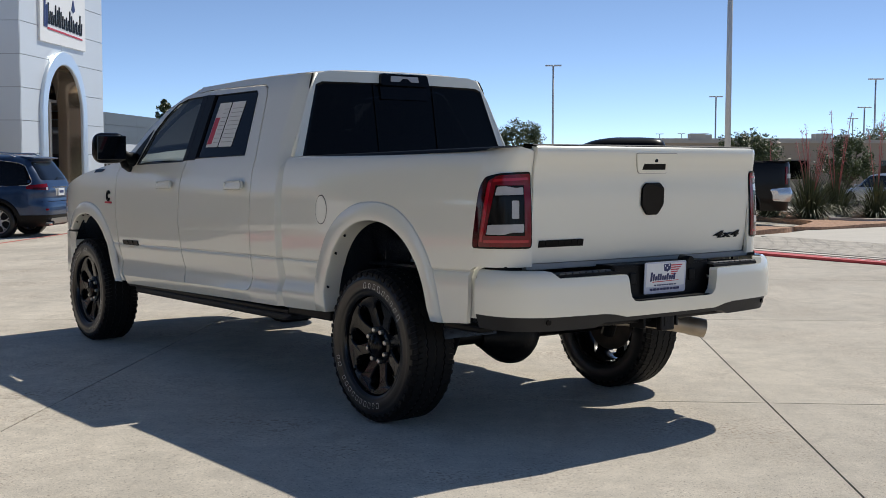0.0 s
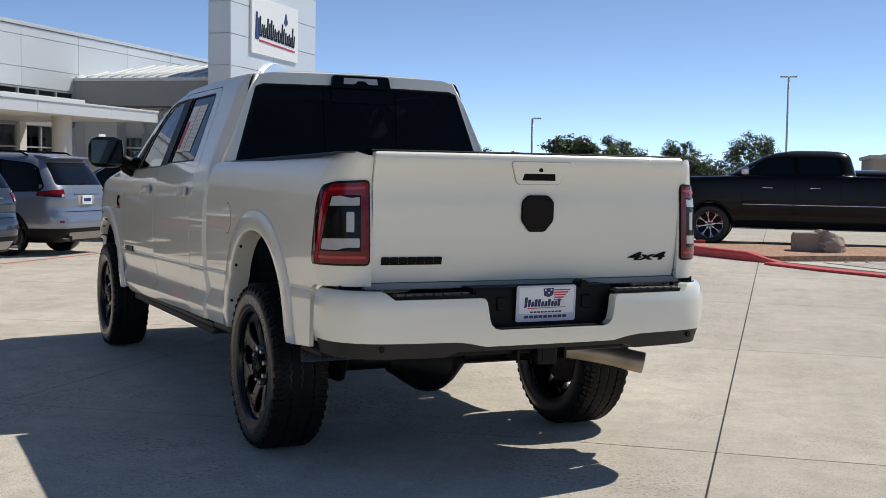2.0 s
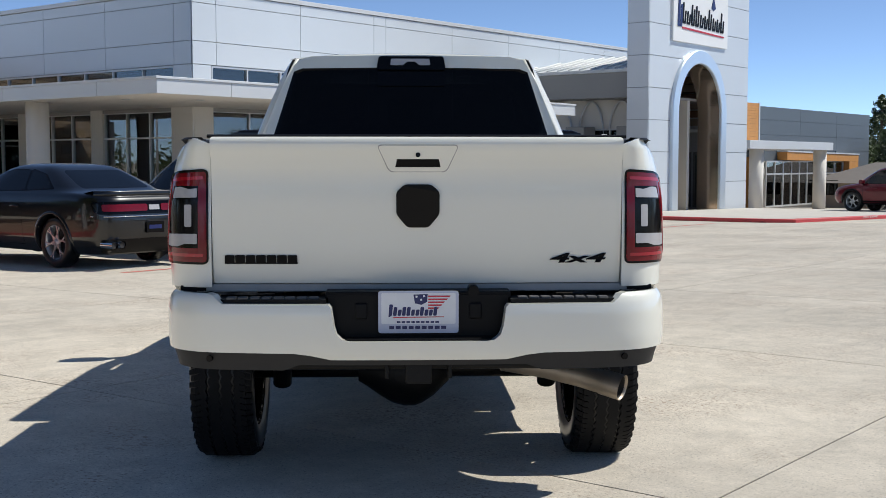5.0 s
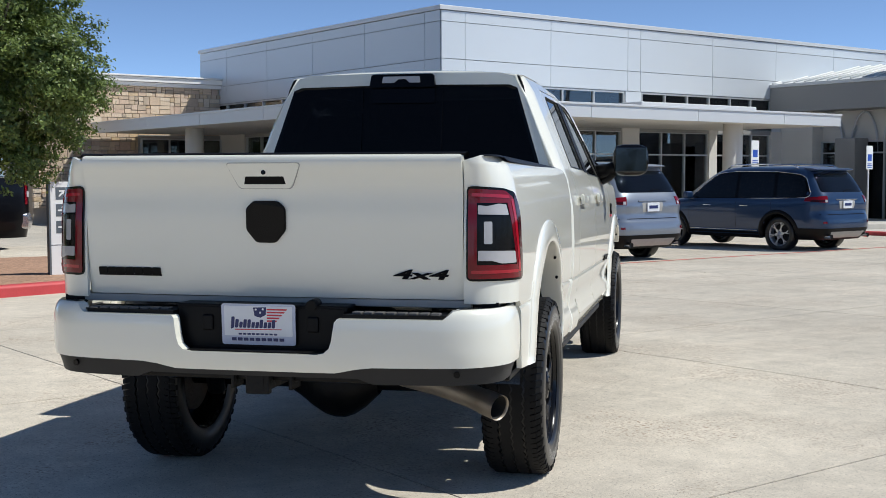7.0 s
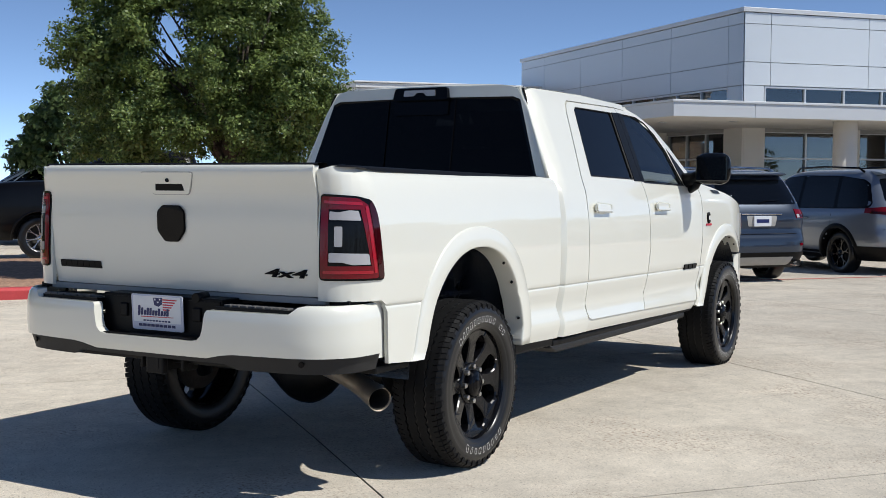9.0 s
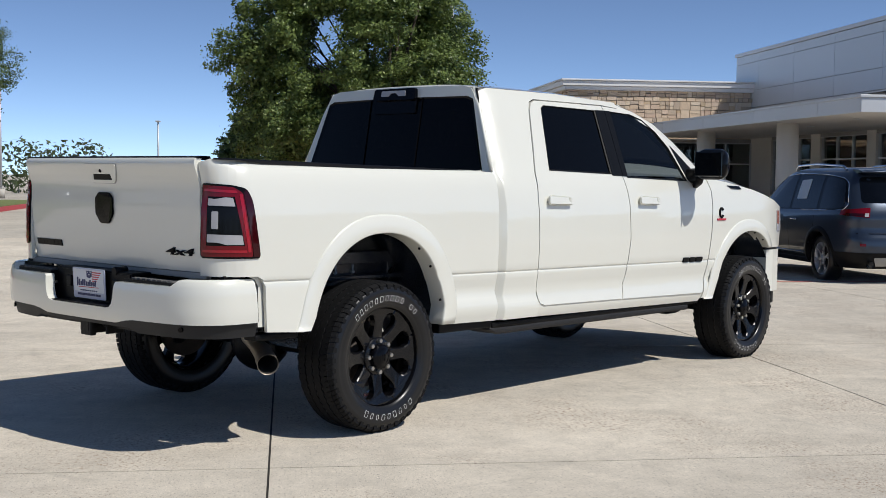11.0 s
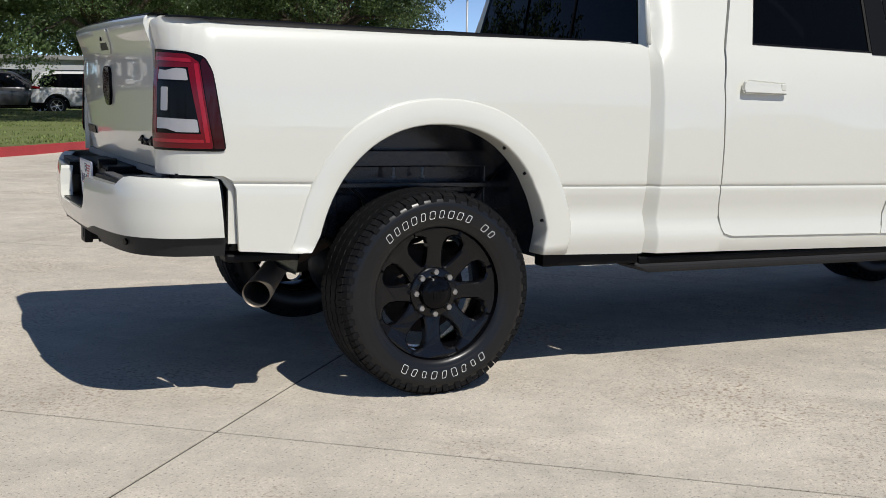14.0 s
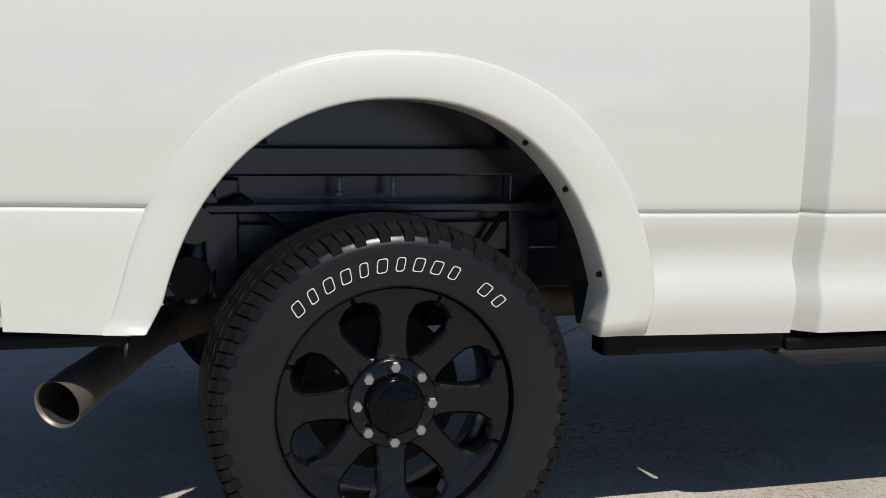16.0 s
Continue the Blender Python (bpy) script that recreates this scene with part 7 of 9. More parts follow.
# for each kind, level by level: height, half width, tail, nose
KINDS = {
    "suv": dict(ax=(-1.45, 1.45), wr=.37, low=.26, belt=1.06,
                rings=[(.26, .86, -2.33, 2.36), (.34, .915, -2.42, 2.44), (.46, .945, -2.485, 2.49), (.58, .965, -2.50, 2.50), (.70, .975, -2.49, 2.48), (.78, .978, -2.455, 2.45), (.86, .978, -2.44, 2.39),
                       (.93, .975, -2.445, 2.25), (.99, .968, -2.45, 2.02), (1.04, .958, -2.445, 1.72), (1.08, .945, -2.435, 1.47), (1.13, .925, -2.415, 1.32), (1.22, .898, -2.37, 1.20), (1.40, .840, -2.26, .95), (1.58, .775, -2.13, .66),
                       (1.66, .735, -2.06, .50), (1.71, .685, -1.98, .34), (1.745, .60, -1.86, .14), (1.765, .46, -1.66, -.10), (1.775, .26, -1.35, -.35)],
                band=[(-2.18, 1.20), (-2.12, 1.125), (-1.3, 1.105), (1.0, 1.075), (.92, 1.16), (.52, 1.49), (.28, 1.625), (-.3, 1.668), (-1.3, 1.655), (-1.86, 1.60), (-2.0, 1.53)],
                win=[[(-2.10, 1.20), (-2.06, 1.145), (-1.40, 1.125), (-1.33, 1.635), (-1.84, 1.585), (-1.95, 1.52)], [(-1.31, 1.125), (-.40, 1.105), (-.35, 1.65), (-1.24, 1.638)], [(-.32, 1.105), (.90, 1.095), (.52, 1.44), (.25, 1.605), (-.27, 1.65)]],
                doors=((-1.28, -.36, .94), .36), handles=(-.58, .42), mirror=(.92, 1.14),
                back=[(-.70, 1.235), (.70, 1.235), (.625, 1.615), (-.625, 1.615)], screen=(1.17, 1.60)),
    "coupe": dict(ax=(-1.38, 1.56), wr=.36, low=.20, belt=.98,
                  rings=[(.20, .82, -2.34, 2.34), (.30, .89, -2.43, 2.44), (.42, .93, -2.49, 2.48), (.56, .945, -2.515, 2.50), (.68, .95, -2.52, 2.49), (.80, .95, -2.51, 2.45), (.88, .945, -2.50, 2.36), (.94, .935, -2.49, 2.14), (.99, .92, -2.47, 1.80),
                         (1.03, .905, -2.43, 1.36), (1.055, .885, -2.30, 1.16), (1.075, .865, -1.98, 1.08), (1.10, .845, -1.72, 1.02), (1.20, .785, -1.48, .82), (1.32, .70, -1.20, .56), (1.40, .635, -1.00, .36), (1.445, .56, -.84, .18), (1.475, .44, -.64, -.02), (1.49, .24, -.42, -.2)],
                  band=[(-1.30, 1.115), (-.6, 1.085), (.82, 1.055), (.36, 1.34), (-.02, 1.40), (-.5, 1.405), (-.92, 1.33)],
                  win=[[(-1.22, 1.125), (-.62, 1.095), (-.52, 1.385), (-.90, 1.32)], [(-.58, 1.095), (.74, 1.07), (.33, 1.32), (-.04, 1.385), (-.46, 1.39)]],
                  doors=((-.62, .80), .30), handles=(-.45,), mirror=(.72, 1.06),
                  back=[(-.60, 1.13), (.60, 1.13), (.50, 1.385), (-.50, 1.385)], screen=(1.11, 1.385)),
    "pickup": dict(ax=(-1.75, 2.05), wr=.41, low=.36, belt=1.30,
                   rings=[(.36, .90, -2.90, 2.92), (.52, .95, -2.92, 3.00), (.64, .975, -2.93, 3.05), (.80, .985, -2.93, 3.06), (.95, .985, -2.93, 3.06), (1.08, .98, -2.93, 3.05), (1.18, .975, -2.93, 3.02), (1.26, .968, -2.93, 3.0), (1.325, .96, -2.925, 2.94),
                          (1.37, .95, -2.92, 2.72), (1.395, .94, -2.91, 2.20), (1.412, .93, -2.87, 1.80), (1.425, .915, -.84, 1.72), (1.44, .905, -.80, 1.69), (1.54, .855, -.77, 1.52), (1.70, .785, -.72, 1.25), (1.80, .735, -.685, 1.06), (1.86, .69, -.65, .90), (1.90, .62, -.58, .72), (1.93, .50, -.44, .52), (1.945, .30, -.2, .35)],
                   band=[(-.56, 1.455), (1.40, 1.425), (1.20, 1.61), (.95, 1.775), (.60, 1.815), (-.46, 1.81)],
                   win=[[(-.50, 1.465), (.32, 1.45), (.36, 1.795), (-.43, 1.795)], [(.40, 1.45), (1.34, 1.44), (1.17, 1.60), (.93, 1.765), (.45, 1.795)]],
                   doors=((-.50, .38, 1.42), .56), handles=(.0, .92), mirror=(1.34, 1.50),
                   back=[(-.70, 1.47), (.70, 1.47), (.60, 1.80), (-.60, 1.80)], screen=(1.46, 1.80)),
}


class CarForm:
    """A smooth body: at each height a rounded plan between tail and nose."""
    def __init__(self, rings, k, longer, front=4.6):
        self.p = front
        r = np.array(rings, float)
        r[:, 2] = np.where(r[:, 2] < -.9, r[:, 2] - longer, r[:, 2])
        self.z, self.w, self.r, self.f = (r * k).T

    def at(self, z):
        w, r, f = (float(np.interp(z, self.z, q)) for q in (self.w, self.r, self.f))
        return w, r, f, (r + f) / 2

    def point(self, a, z, d=0.0):
        """a in turns: 0 the side, a quarter the tail, minus a quarter the nose; d: proud of the skin."""
        w, r, f, m = self.at(z)
        p, end = (7.0, r) if a >= 0 else (self.p, f)
        t = abs(a) * math.tau
        c, s = max(math.cos(t), 0.0), math.sin(t)
        x, y = w * c ** (2 / p), (end - m) * s ** (2 / p)
        n = Vector((c ** (2 - 2 / p) / w, s ** (2 - 2 / p) / (end - m))).normalized()
        return x + n.x * d, m + y + n.y * d

    def wide(self, y, z):
        w, r, f, m = self.at(z)
        t, p = (abs(y - m) / (m - r), 7.0) if y < m else ((y - m) / (f - m), self.p)
        return w * max(1 - min(t, 1.0) ** p, 1e-4) ** (1 / p)

    def tail(self, x, z):
        w, r, f, m = self.at(z)
        return m + (r - m) * max(1 - min(abs(x) / w, 1.0) ** 7, 1e-4) ** (1 / 7)

    def nose(self, x, z):
        w, r, f, m = self.at(z)
        return m + (f - m) * max(1 - min(abs(x) / w, 1.0) ** self.p, 1e-4) ** (1 / self.p)

    def turn(self, y, z):
        """The turn at which the skin passes y."""
        w, r, f, m = self.at(z)
        p, t = (7.0, (y - m) / (r - m)) if y < m else (self.p, (y - m) / (f - m))
        a = math.asin(min(max(t, 0.0), 1.0) ** (p / 2)) / math.tau
        return a if y < m else -a


def car_body(form, axles, radius, zc, low):
    """The skin, ring upon ring, with round wheel openings."""
    n = 46
    zs = [low]
    for a, c in zip(form.z, form.z[1:]):
        m = max(1, int(round((c - a) / .045)))
        zs += [float(a + (c - a) * (q + 1) / m) for q in range(m)]
    bm = B()
    rows = []
    for z in zs:
        half = []
        for sign in (1, -1):
            pts = np.array([form.point(sign * .25 * (q / 160) ** 1.0, z) for q in range(161)])
            ls = np.concatenate([[0], np.cumsum(np.hypot(*np.diff(pts, axis=0).T))])
            at = np.linspace(0, ls[-1], n + 1)
            half.append(list(zip(np.interp(at, ls, pts[:, 0]), np.interp(at, ls, pts[:, 1]))))
        tail, nose = half
        line = nose[::-1] + tail[1:]
        ring = line + [(-x, y) for x, y in line[-2:0:-1]]
        rows.append([bm.verts.new((x, y, z)) for x, y in ring])
    for a, c in zip(rows, rows[1:]):
        for q in range(len(a)):
            bm.faces.new((a[q], a[(q + 1) % len(a)], c[(q + 1) % len(a)], c[q])).smooth = True
    bm.faces.new(rows[-1]).smooth = True
    gone = []
    for v in bm.verts:
        for c in axles:
            dy, dz = v.co.y - c, v.co.z - zc
            q = math.hypot(dy, dz)
            if abs(v.co.x) > .55 and abs(q - radius) < .034 and q > 0:
                y, z = c + dy / q * radius, max(low, zc + dz / q * radius)
                v.co = Vector((math.copysign(form.wide(y, z), v.co.x), y, z))
    for f in bm.faces:
        o = f.calc_center_median()
        if abs(o.x) > .5 and any(math.hypot(o.y - c, o.z - zc) < radius - .004 for c in axles):
            gone.append(f)
    bmesh.ops.delete(bm, geom=gone, context="FACES")
    bmesh.ops.recalc_face_normals(bm, faces=bm.faces[:])
    return bm


def build_car(kind, x, y, heading, paint, label, name, wheels="silver", group="", rack=False, scale=1.0, chrome=False, plate=True, band=False, cladding=True, dz=0.0, longer=0.0, paper=False):
    K, k = KINDS[kind], scale
    T = thing(name, pose(x, y, ground_z(x, y) + dz, 0, 0, heading), label, {"suv": "car", "coupe": "car", "pickup": "pickup truck"}[kind], group)
    form = CarForm(K["rings"], k, longer, 7.0 if kind == "pickup" else 4.6)
    wide = form.wide
    wr, low, belt = K["wr"] * k, K["low"] * k, K["belt"] * k
    axles = ((K["ax"][0] - (longer if longer else 0)) * k, K["ax"][1] * k)
    zc, opening = wr * .97, wr + .065
    yr, yf = float(form.r.min()), float(form.f.max())
    part("body", car_body(form, axles, opening, zc, low), paint, T)
    bm = B()
    box(bm, -.60, .60, yr + .30, yf - .35, low + .01, low + .46 * k, .03)
    for c in axles:
        cyl(bm, (-.75, c, wr), (.75, c, wr), .05, seg=12)
    part("underbody", bm, M["chassis"], T)

    def band_skin(a0, a1, z0, z1, d, s=1, depth=.012, step=.010, slope=0.0):
        """A strip that follows the skin from one turn to another; slope tapers its far end."""
        return skin(B(), [(a0, z0 + slope), (a1, z0), (a1, z1), (a0, z1 - slope)], lambda a, z, e: (lambda q: (s * q[0], q[1], z))(form.point(a, z, d + e)), step, .05, depth=depth)

    def side(bm, outline, s, d, depth=.006):
        return skin(bm, outline, lambda u, v, e: (s * (wide(u, v) + d + e), u, v), .14, .09, depth=depth)

    scaled = lambda pts: [(a * k, b * k) for a, b in pts]
    for s in (1, -1):
        bd = scaled(K["band"])
        part("window_band", face_out(side(B(), rounded(bd, .04, 3), s, .003), (0, 0, .6)), M["gloss_black"], T)
        for poly in K["win"]:
            part("side_window", face_out(side(B(), rounded(scaled(poly), .03, 3), s, .006), (0, 0, .6)), M["glass_car"], T)
        if chrome:
            bm = B()
            edge = rounded(bd, .05, 3) if kind == "suv" else bd[:3]
            loop = edge + edge[:1] if kind == "suv" else edge
            tube(bm, [(s * (wide(a, b) + .007), a, b) for a, b in loop], .008, 6)
            part("chrome_strip", bm, M["chrome"], T)
        # lamps
        if kind == "suv":
            z0, z1 = 1.02 * k, 1.165 * k
            a0 = form.turn(yr + .42 * k, 1.09 * k)
            lamp = part("tail_lamp", band_skin(a0, .214, z0, z1, .010, s, slope=.035), M["red_lens"], T)
            part("lamp_shade", band_skin(form.turn(yr + .30 * k, 1.09 * k), .196, z0 + .022, z0 + .062, .013, s, .005), M["dark_red"], lamp)
            part("reverse_lamp", band_skin(.198, .211, z0 + .012, z0 + .065, .013, s, .006), M["clear_lens"], lamp)
            part("reflector", band_skin(.180, .202, .60 * k, .64 * k, .010, s), M["red_lens"], T)
        elif kind == "pickup":
            lamp = part("tail_lamp", band_skin(form.turn(yr + .16, 1.1), .176, .93 * k, 1.31 * k, .010, s), M["red_lens"], T)
            part("reverse_lamp", band_skin(form.turn(yr + .03, 1.1), .170, 1.06 * k, 1.16 * k, .014, s, .006), M["clear_lens"], lamp)
        if kind == "coupe":
            head = (-.170, -.232, .74, .86)
        elif kind == "pickup":
            head = (-.150, -.206, 1.00, 1.22)
        else:
            head = (-.160, -.236, .83 * k, .96 * k)
        hl = part("headlamp", band_skin(head[1], head[0], head[2], head[3], .008, s), M["clear_lens"], T)
        part("lamp_core", band_skin((head[0] + head[1]) / 2 - .02, (head[0] + head[1]) / 2 + .02, head[2] + .03, head[3] - .03, .012, s, .006), M["chrome"], hl)
        # door mirror
        ym, zm = K["mirror"][0] * k, K["mirror"][1] * k
        hx = wide(ym, zm)
        bm = B()
        box(bm, *sorted((s * (hx + .06), s * (hx + .27))), ym - .05, ym + .10, zm - .07, zm + .09, .045, 3)
        tube(bm, [(s * (hx - .03), ym + .04, zm - .06), (s * (hx + .12), ym + .03, zm - .03)], [.035, .028], 6)
        part("door_mirror", bm, M["rim_chrome"] if kind == "pickup" else paint, T)
        for yy in K["handles"]:
            zz = belt - .12
            bm = B()
            tube(bm, [(s * (wide(yy * k + q, zz) + o), yy * k + q, zz + .02 * q) for q, o in ((-.11, .006), (-.08, .024), (.08, .024), (.11, .006))], .013, 6)
            part("door_handle", bm, M["chrome"] if chrome else paint, T)
        # door gaps: upright cuts joined along the sill
        cuts, zl = K["doors"]
        for yy in cuts:
            bm = B()
            tube(bm, [(s * (wide(yy * k, q) - .0015), yy * k, q) for q in np.linspace(zl * k, K["band"][1][1] * k - .01, 8)], .0045, 4)
            part("door_gap", bm, M["ink_black"], T)
        bm = B()
        tube(bm, [(s * (wide(q, zl * k) - .0015), q, zl * k) for q in np.linspace(cuts[0] * k, cuts[-1] * k, 8)], .0045, 4)
        part("door_gap", bm, M["ink_black"], T)
        if kind == "suv" and cladding:
            a0, a1 = axles[0] + opening + .03, axles[1] - opening - .03
            part("sill_trim", face_out(side(B(), [(a0, low), (a1, low), (a1, low + .13), (a0, low + .13)], s, .012, .012), (0, 0, .6)), M["black_plastic"], T)
        if chrome and kind == "suv":
            bm = B()
            tube(bm, [(s * (wide(q, .42 * k) + .006), q, .42 * k) for q in np.linspace(axles[0] + opening + .1, axles[1] - opening - .1, 7)], .013, 6)
            part("chrome_sill", bm, M["chrome"], T)
        if rack:
            bm = B()
            tube(bm, [(s * (wide(-1.2 * k, 1.71 * k) - dx), yy * k, zz * k) for dx, yy, zz in ((.02, -1.75, 1.725), (.02, -1.62, 1.785), (.025, -.7, 1.815), (.03, .0, 1.79), (.05, .12, 1.725))], .019, 6)
            part("roof_rail", bm, M["chrome"] if chrome else M["gloss_black"], T)
        ty, rim, disc, spoke, spokes = CW[wheels]
        for c in axles:
            w = new("wheel", rim)
            w.parent = T
            w.matrix_basis = pose(s * (wide(c, wr + .1) - .145), c, wr - .008, 0, 0, 0 if s > 0 else 180)
            for nm, me in (("tyre", ty), ("hub_back", disc)):
                o = new(nm, me)
                o.parent = w
            for j in range(spokes):
                o = new("spoke", spoke)
                o.parent = w
                o.matrix_basis = pose(0, 0, 0, 360 * j / spokes + 11, 0, 0)
            bm = B()
            rows = []
            clad = kind == "suv" and cladding
            t0 = math.asin(max(-.9, (low + .012 - zc) / opening))
            for q in range(25):
                t = math.pi - t0 - (math.pi - 2 * t0) * q / 24
                row = []
                for rad, d in ((opening + (.075 if clad else .035), -.006), (opening + (.068 if clad else .028), .012), (opening, .018), (opening - .012, .010), (opening - .014, -.10)):
                    yy, zz = c + rad * math.cos(t), max(low, zc + rad * math.sin(t))
                    row.append(bm.verts.new((s * (wide(yy, zz) + d), yy, zz)))
                rows.append(row)
            for r0, r1 in zip(rows, rows[1:]):
                for j in range(4):
                    bm.faces.new((r0[j], r0[j + 1], r1[j + 1], r1[j])).smooth = True
            part("arch_moulding", bm, M["black_plastic"] if clad else paint, T)
    # back glass and windscreen
    bk = rounded(scaled(K["back"]), .06, 3)
    bm = skin(B(), bk, lambda u, v, e: (u, form.tail(u, v) - .006 - e, v), .12, .08, depth=.008)
    part("rear_window", face_out(bm, (0, 0, .6)), M["glass_car"], T)
    za, zb = (q * k for q in K["screen"])
    wa, wb = form.at(za)[0] * .90, form.at(zb)[0] * .88
    bm = skin(B(), rounded([(-wa, za), (wa, za), (wb, zb), (-wb, zb)], .05, 3), lambda u, v, e: (u, form.nose(u, v) + .006 + e, v), .12, .06, depth=.008)
    part("windscreen", face_out(bm, (0, 0, .6)), M["glass_car"], T)
    if kind == "suv":
        for s in (1, -1):
            part("rear_cladding", band_skin(form.turn(axles[0] - opening - .02, .4 * k), .25, low, .50 * k, .012, s), M["black_plastic"], T)
            bm = B()
            cyl(bm, (s * .62, yr - .03, .335 * k), (s * .60, yr + .2, .345 * k), .048, seg=18, caps=False)
            part("exhaust_tip", bm, M["chrome"], T)
            # capped dark plug stands in for the shaded hollow of the tip
            bm = B()
            cyl(bm, (s * .62, yr - .01, .335 * k), (s * .60, yr + .2, .345 * k), .045, seg=16)
            part("exhaust_bore", bm, M["soot_hollow"], T)
            bm = B()
            tube(bm, [(s * q, form.tail(s * q, .785 * k) - .004, .785 * k) for q in (0, .2, .4, .6, .8)], .006, 4)
            part("bumper_gap", bm, M["ink_black"], T)
        part("skid_plate", skin(B(), rounded([(-.50, .30 * k), (.50, .30 * k), (.56, .43 * k), (-.56, .43 * k)], .02, 2), lambda u, v, e: (u, form.tail(u, v) - .02 - e, v), .1, .05, depth=.012), M["sill"], T)
        bm = B()
        rows = []
        for j in range(-10, 11):
            u = j / 10 * .62 * k
            ya = form.tail(u, 1.66 * k)
            rows.append([bm.verts.new((u, ya + dy * k, 1.66 * k + dzz * k)) for dy, dzz in ((.16, .075), (-.05, .062), (-.15, .045), (-.155, .030), (-.02, .010), (.06, .0))])
        for r0, r1 in zip(rows, rows[1:]):
            for j in range(5):
                bm.faces.new((r0[j], r0[j + 1], r1[j + 1], r1[j])).smooth = True
        bm.faces.new(rows[0]), bm.faces.new(rows[-1][::-1])
        part("roof_spoiler", bm, paint, T)
        bm = B()
        tube(bm, [(u, form.tail(u, v * k) - .018, v * k) for u, v in ((.0, 1.25), (.12, 1.285), (.36, 1.30))], .011, 5)
        part("rear_wiper", bm, M["gloss_black"], T)
        bm = skin(B(), rounded([(-.24, .90 * k), (.24, .90 * k), (.27, 1.06 * k), (-.27, 1.06 * k)], .02, 2), lambda u, v, e: (u, form.tail(u, v) - .003 - e, v), .1, .05, depth=.004)
        part("plate_recess", bm, M["sill"], T)
        bm = B()
        box(bm, -.36, .36, yr + .05, yr + .085, 1.075 * k, 1.10 * k, .006)
        part("handle_strip", bm, M["chrome"] if chrome else paint, T)
    if kind == "coupe":
        zl = lambda u, v, d: (u, form.tail(u, v) - d, v)
        part("lamp_surround", skin(B(), rounded([(-.86, .775), (.86, .775), (.87, .955), (-.87, .955)], .05, 4), lambda u, v, e: zl(u, v, .006 + e), .06, .04, depth=.01), M["gloss_black"], T)
        for s in (1, -1):
            o = rounded([(s * .12, .815), (s * .80, .815), (s * .80, .915), (s * .12, .915)], .03, 3)
            part("tail_lamp", face_out(skin(B(), o, lambda u, v, e: zl(u, v, .018 + e), .06, .04, depth=.012), (0, 0, .8)), M["red_lens"], T)
            for q in (.60, .74):
                bm = B()
                cyl(bm, (s * q, yr - .07, .35), (s * q, yr + .2, .35), .055, .055, 14, caps=False)
                part("exhaust_tip", bm, M["chrome"], T)
                # dark plug in place of the tip's shaded inside
                bm = B()
                cyl(bm, (s * q, yr - .05, .35), (s * q, yr + .2, .35), .047, .047, 14)
                part("exhaust_bore", bm, M["soot_hollow"], T)
        part("reverse_lamp", skin(B(), rounded([(-.09, .83), (.09, .83), (.09, .90), (-.09, .90)], .012), lambda u, v, e: zl(u, v, .018 + e), .06, .04, depth=.01), M["clear_lens"], T)
        bm = B()
        tube(bm, [(u, form.tail(u, .745) - .006, .745) for u in np.linspace(-.88, .88, 15)], .010, 6)
        part("chrome_strip", bm, M["chrome"], T)
        bm = B()
        rows = []
        for j in range(-10, 11):
            u = j / 10 * .82
            ya = form.tail(u, 1.04)
            rows.append([bm.verts.new((u, ya + dy, 1.04 + dzz)) for dy, dzz in ((.20, .02), (-.01, .062), (-.045, .058), (-.03, .0))])
        for r0, r1 in zip(rows, rows[1:]):
            for j in range(3):
                bm.faces.new((r0[j], r0[j + 1], r1[j + 1], r1[j])).smooth = True
        part("boot_spoiler", bm, paint, T)
        part("rear_valance", skin(B(), rounded([(-.72, .22), (.72, .22), (.80, .42), (-.80, .42)], .03, 3), lambda u, v, e: zl(u, v, .008 + e), .1, .05, depth=.01), M["black_plastic"], T)
    if kind == "pickup":
        bm = B()
        box(bm, -.90, .90, yr + .10, -.92, 1.40, 1.432, .014, 2)
        part("bed_cover", bm, M["ink_black"], T)
        for nm, fn, sg in (("rear_bumper", form.tail, -1), ("front_bumper", form.nose, 1)):
            bm = skin(B(), rounded([(-.90, .56), (.90, .56), (.92, .86), (-.92, .86)], .06, 4), lambda u, v, e, fn=fn, sg=sg: (u * 1.02, fn(u, .8) + sg * (.015 + .05 * math.sin((v - .56) / .30 * math.pi) + e), v), .06, .03, depth=.14)
            part(nm, bm, M["rim_chrome"], T)
        bm = skin(B(), rounded([(-.62, .86), (.62, .86), (.60, 1.22), (-.60, 1.22)], .04, 3), lambda u, v, e: (u, form.nose(u, v) + .015 + e, v), .1, .06, depth=.02)
        gr = part("grille", bm, M["gloss_black"], T)
        for v in (.90, .97, 1.04, 1.11, 1.18):
            bm = B()
            tube(bm, [(u, form.nose(u, v) + .024, v) for u in np.linspace(-.60, .60, 9)], .013, 6)
            part("grille_bar", bm, M["chrome"], gr)
        if band:
            for s in (1, -1):
                bm = B()
                tube(bm, [(s * (wide(q, .84) + .004), q, .84) for q in np.linspace(axles[0] + opening + .1, 1.4, 9)], .014, 6)
                part("side_strip", bm, M["chrome"], T)
    if plate:
        zp = {"suv": .98, "coupe": .58, "pickup": .68}[kind] * k
        yp = form.tail(0, zp) - (.13 if kind == "pickup" else .012)
        bm = B()
        box(bm, -.155, .155, yp - .012, yp + .01, zp - .08, zp + .08, .006)
        pl = part("number_plate", bm, M["plate_white"] if kind != "coupe" else M["gloss_black"], T)
        bm = B()
        box(bm, -.11, .11, yp - .016, yp - .010, zp - .025, zp + .03)
        part("plate_bar", bm, M["navy"], pl)
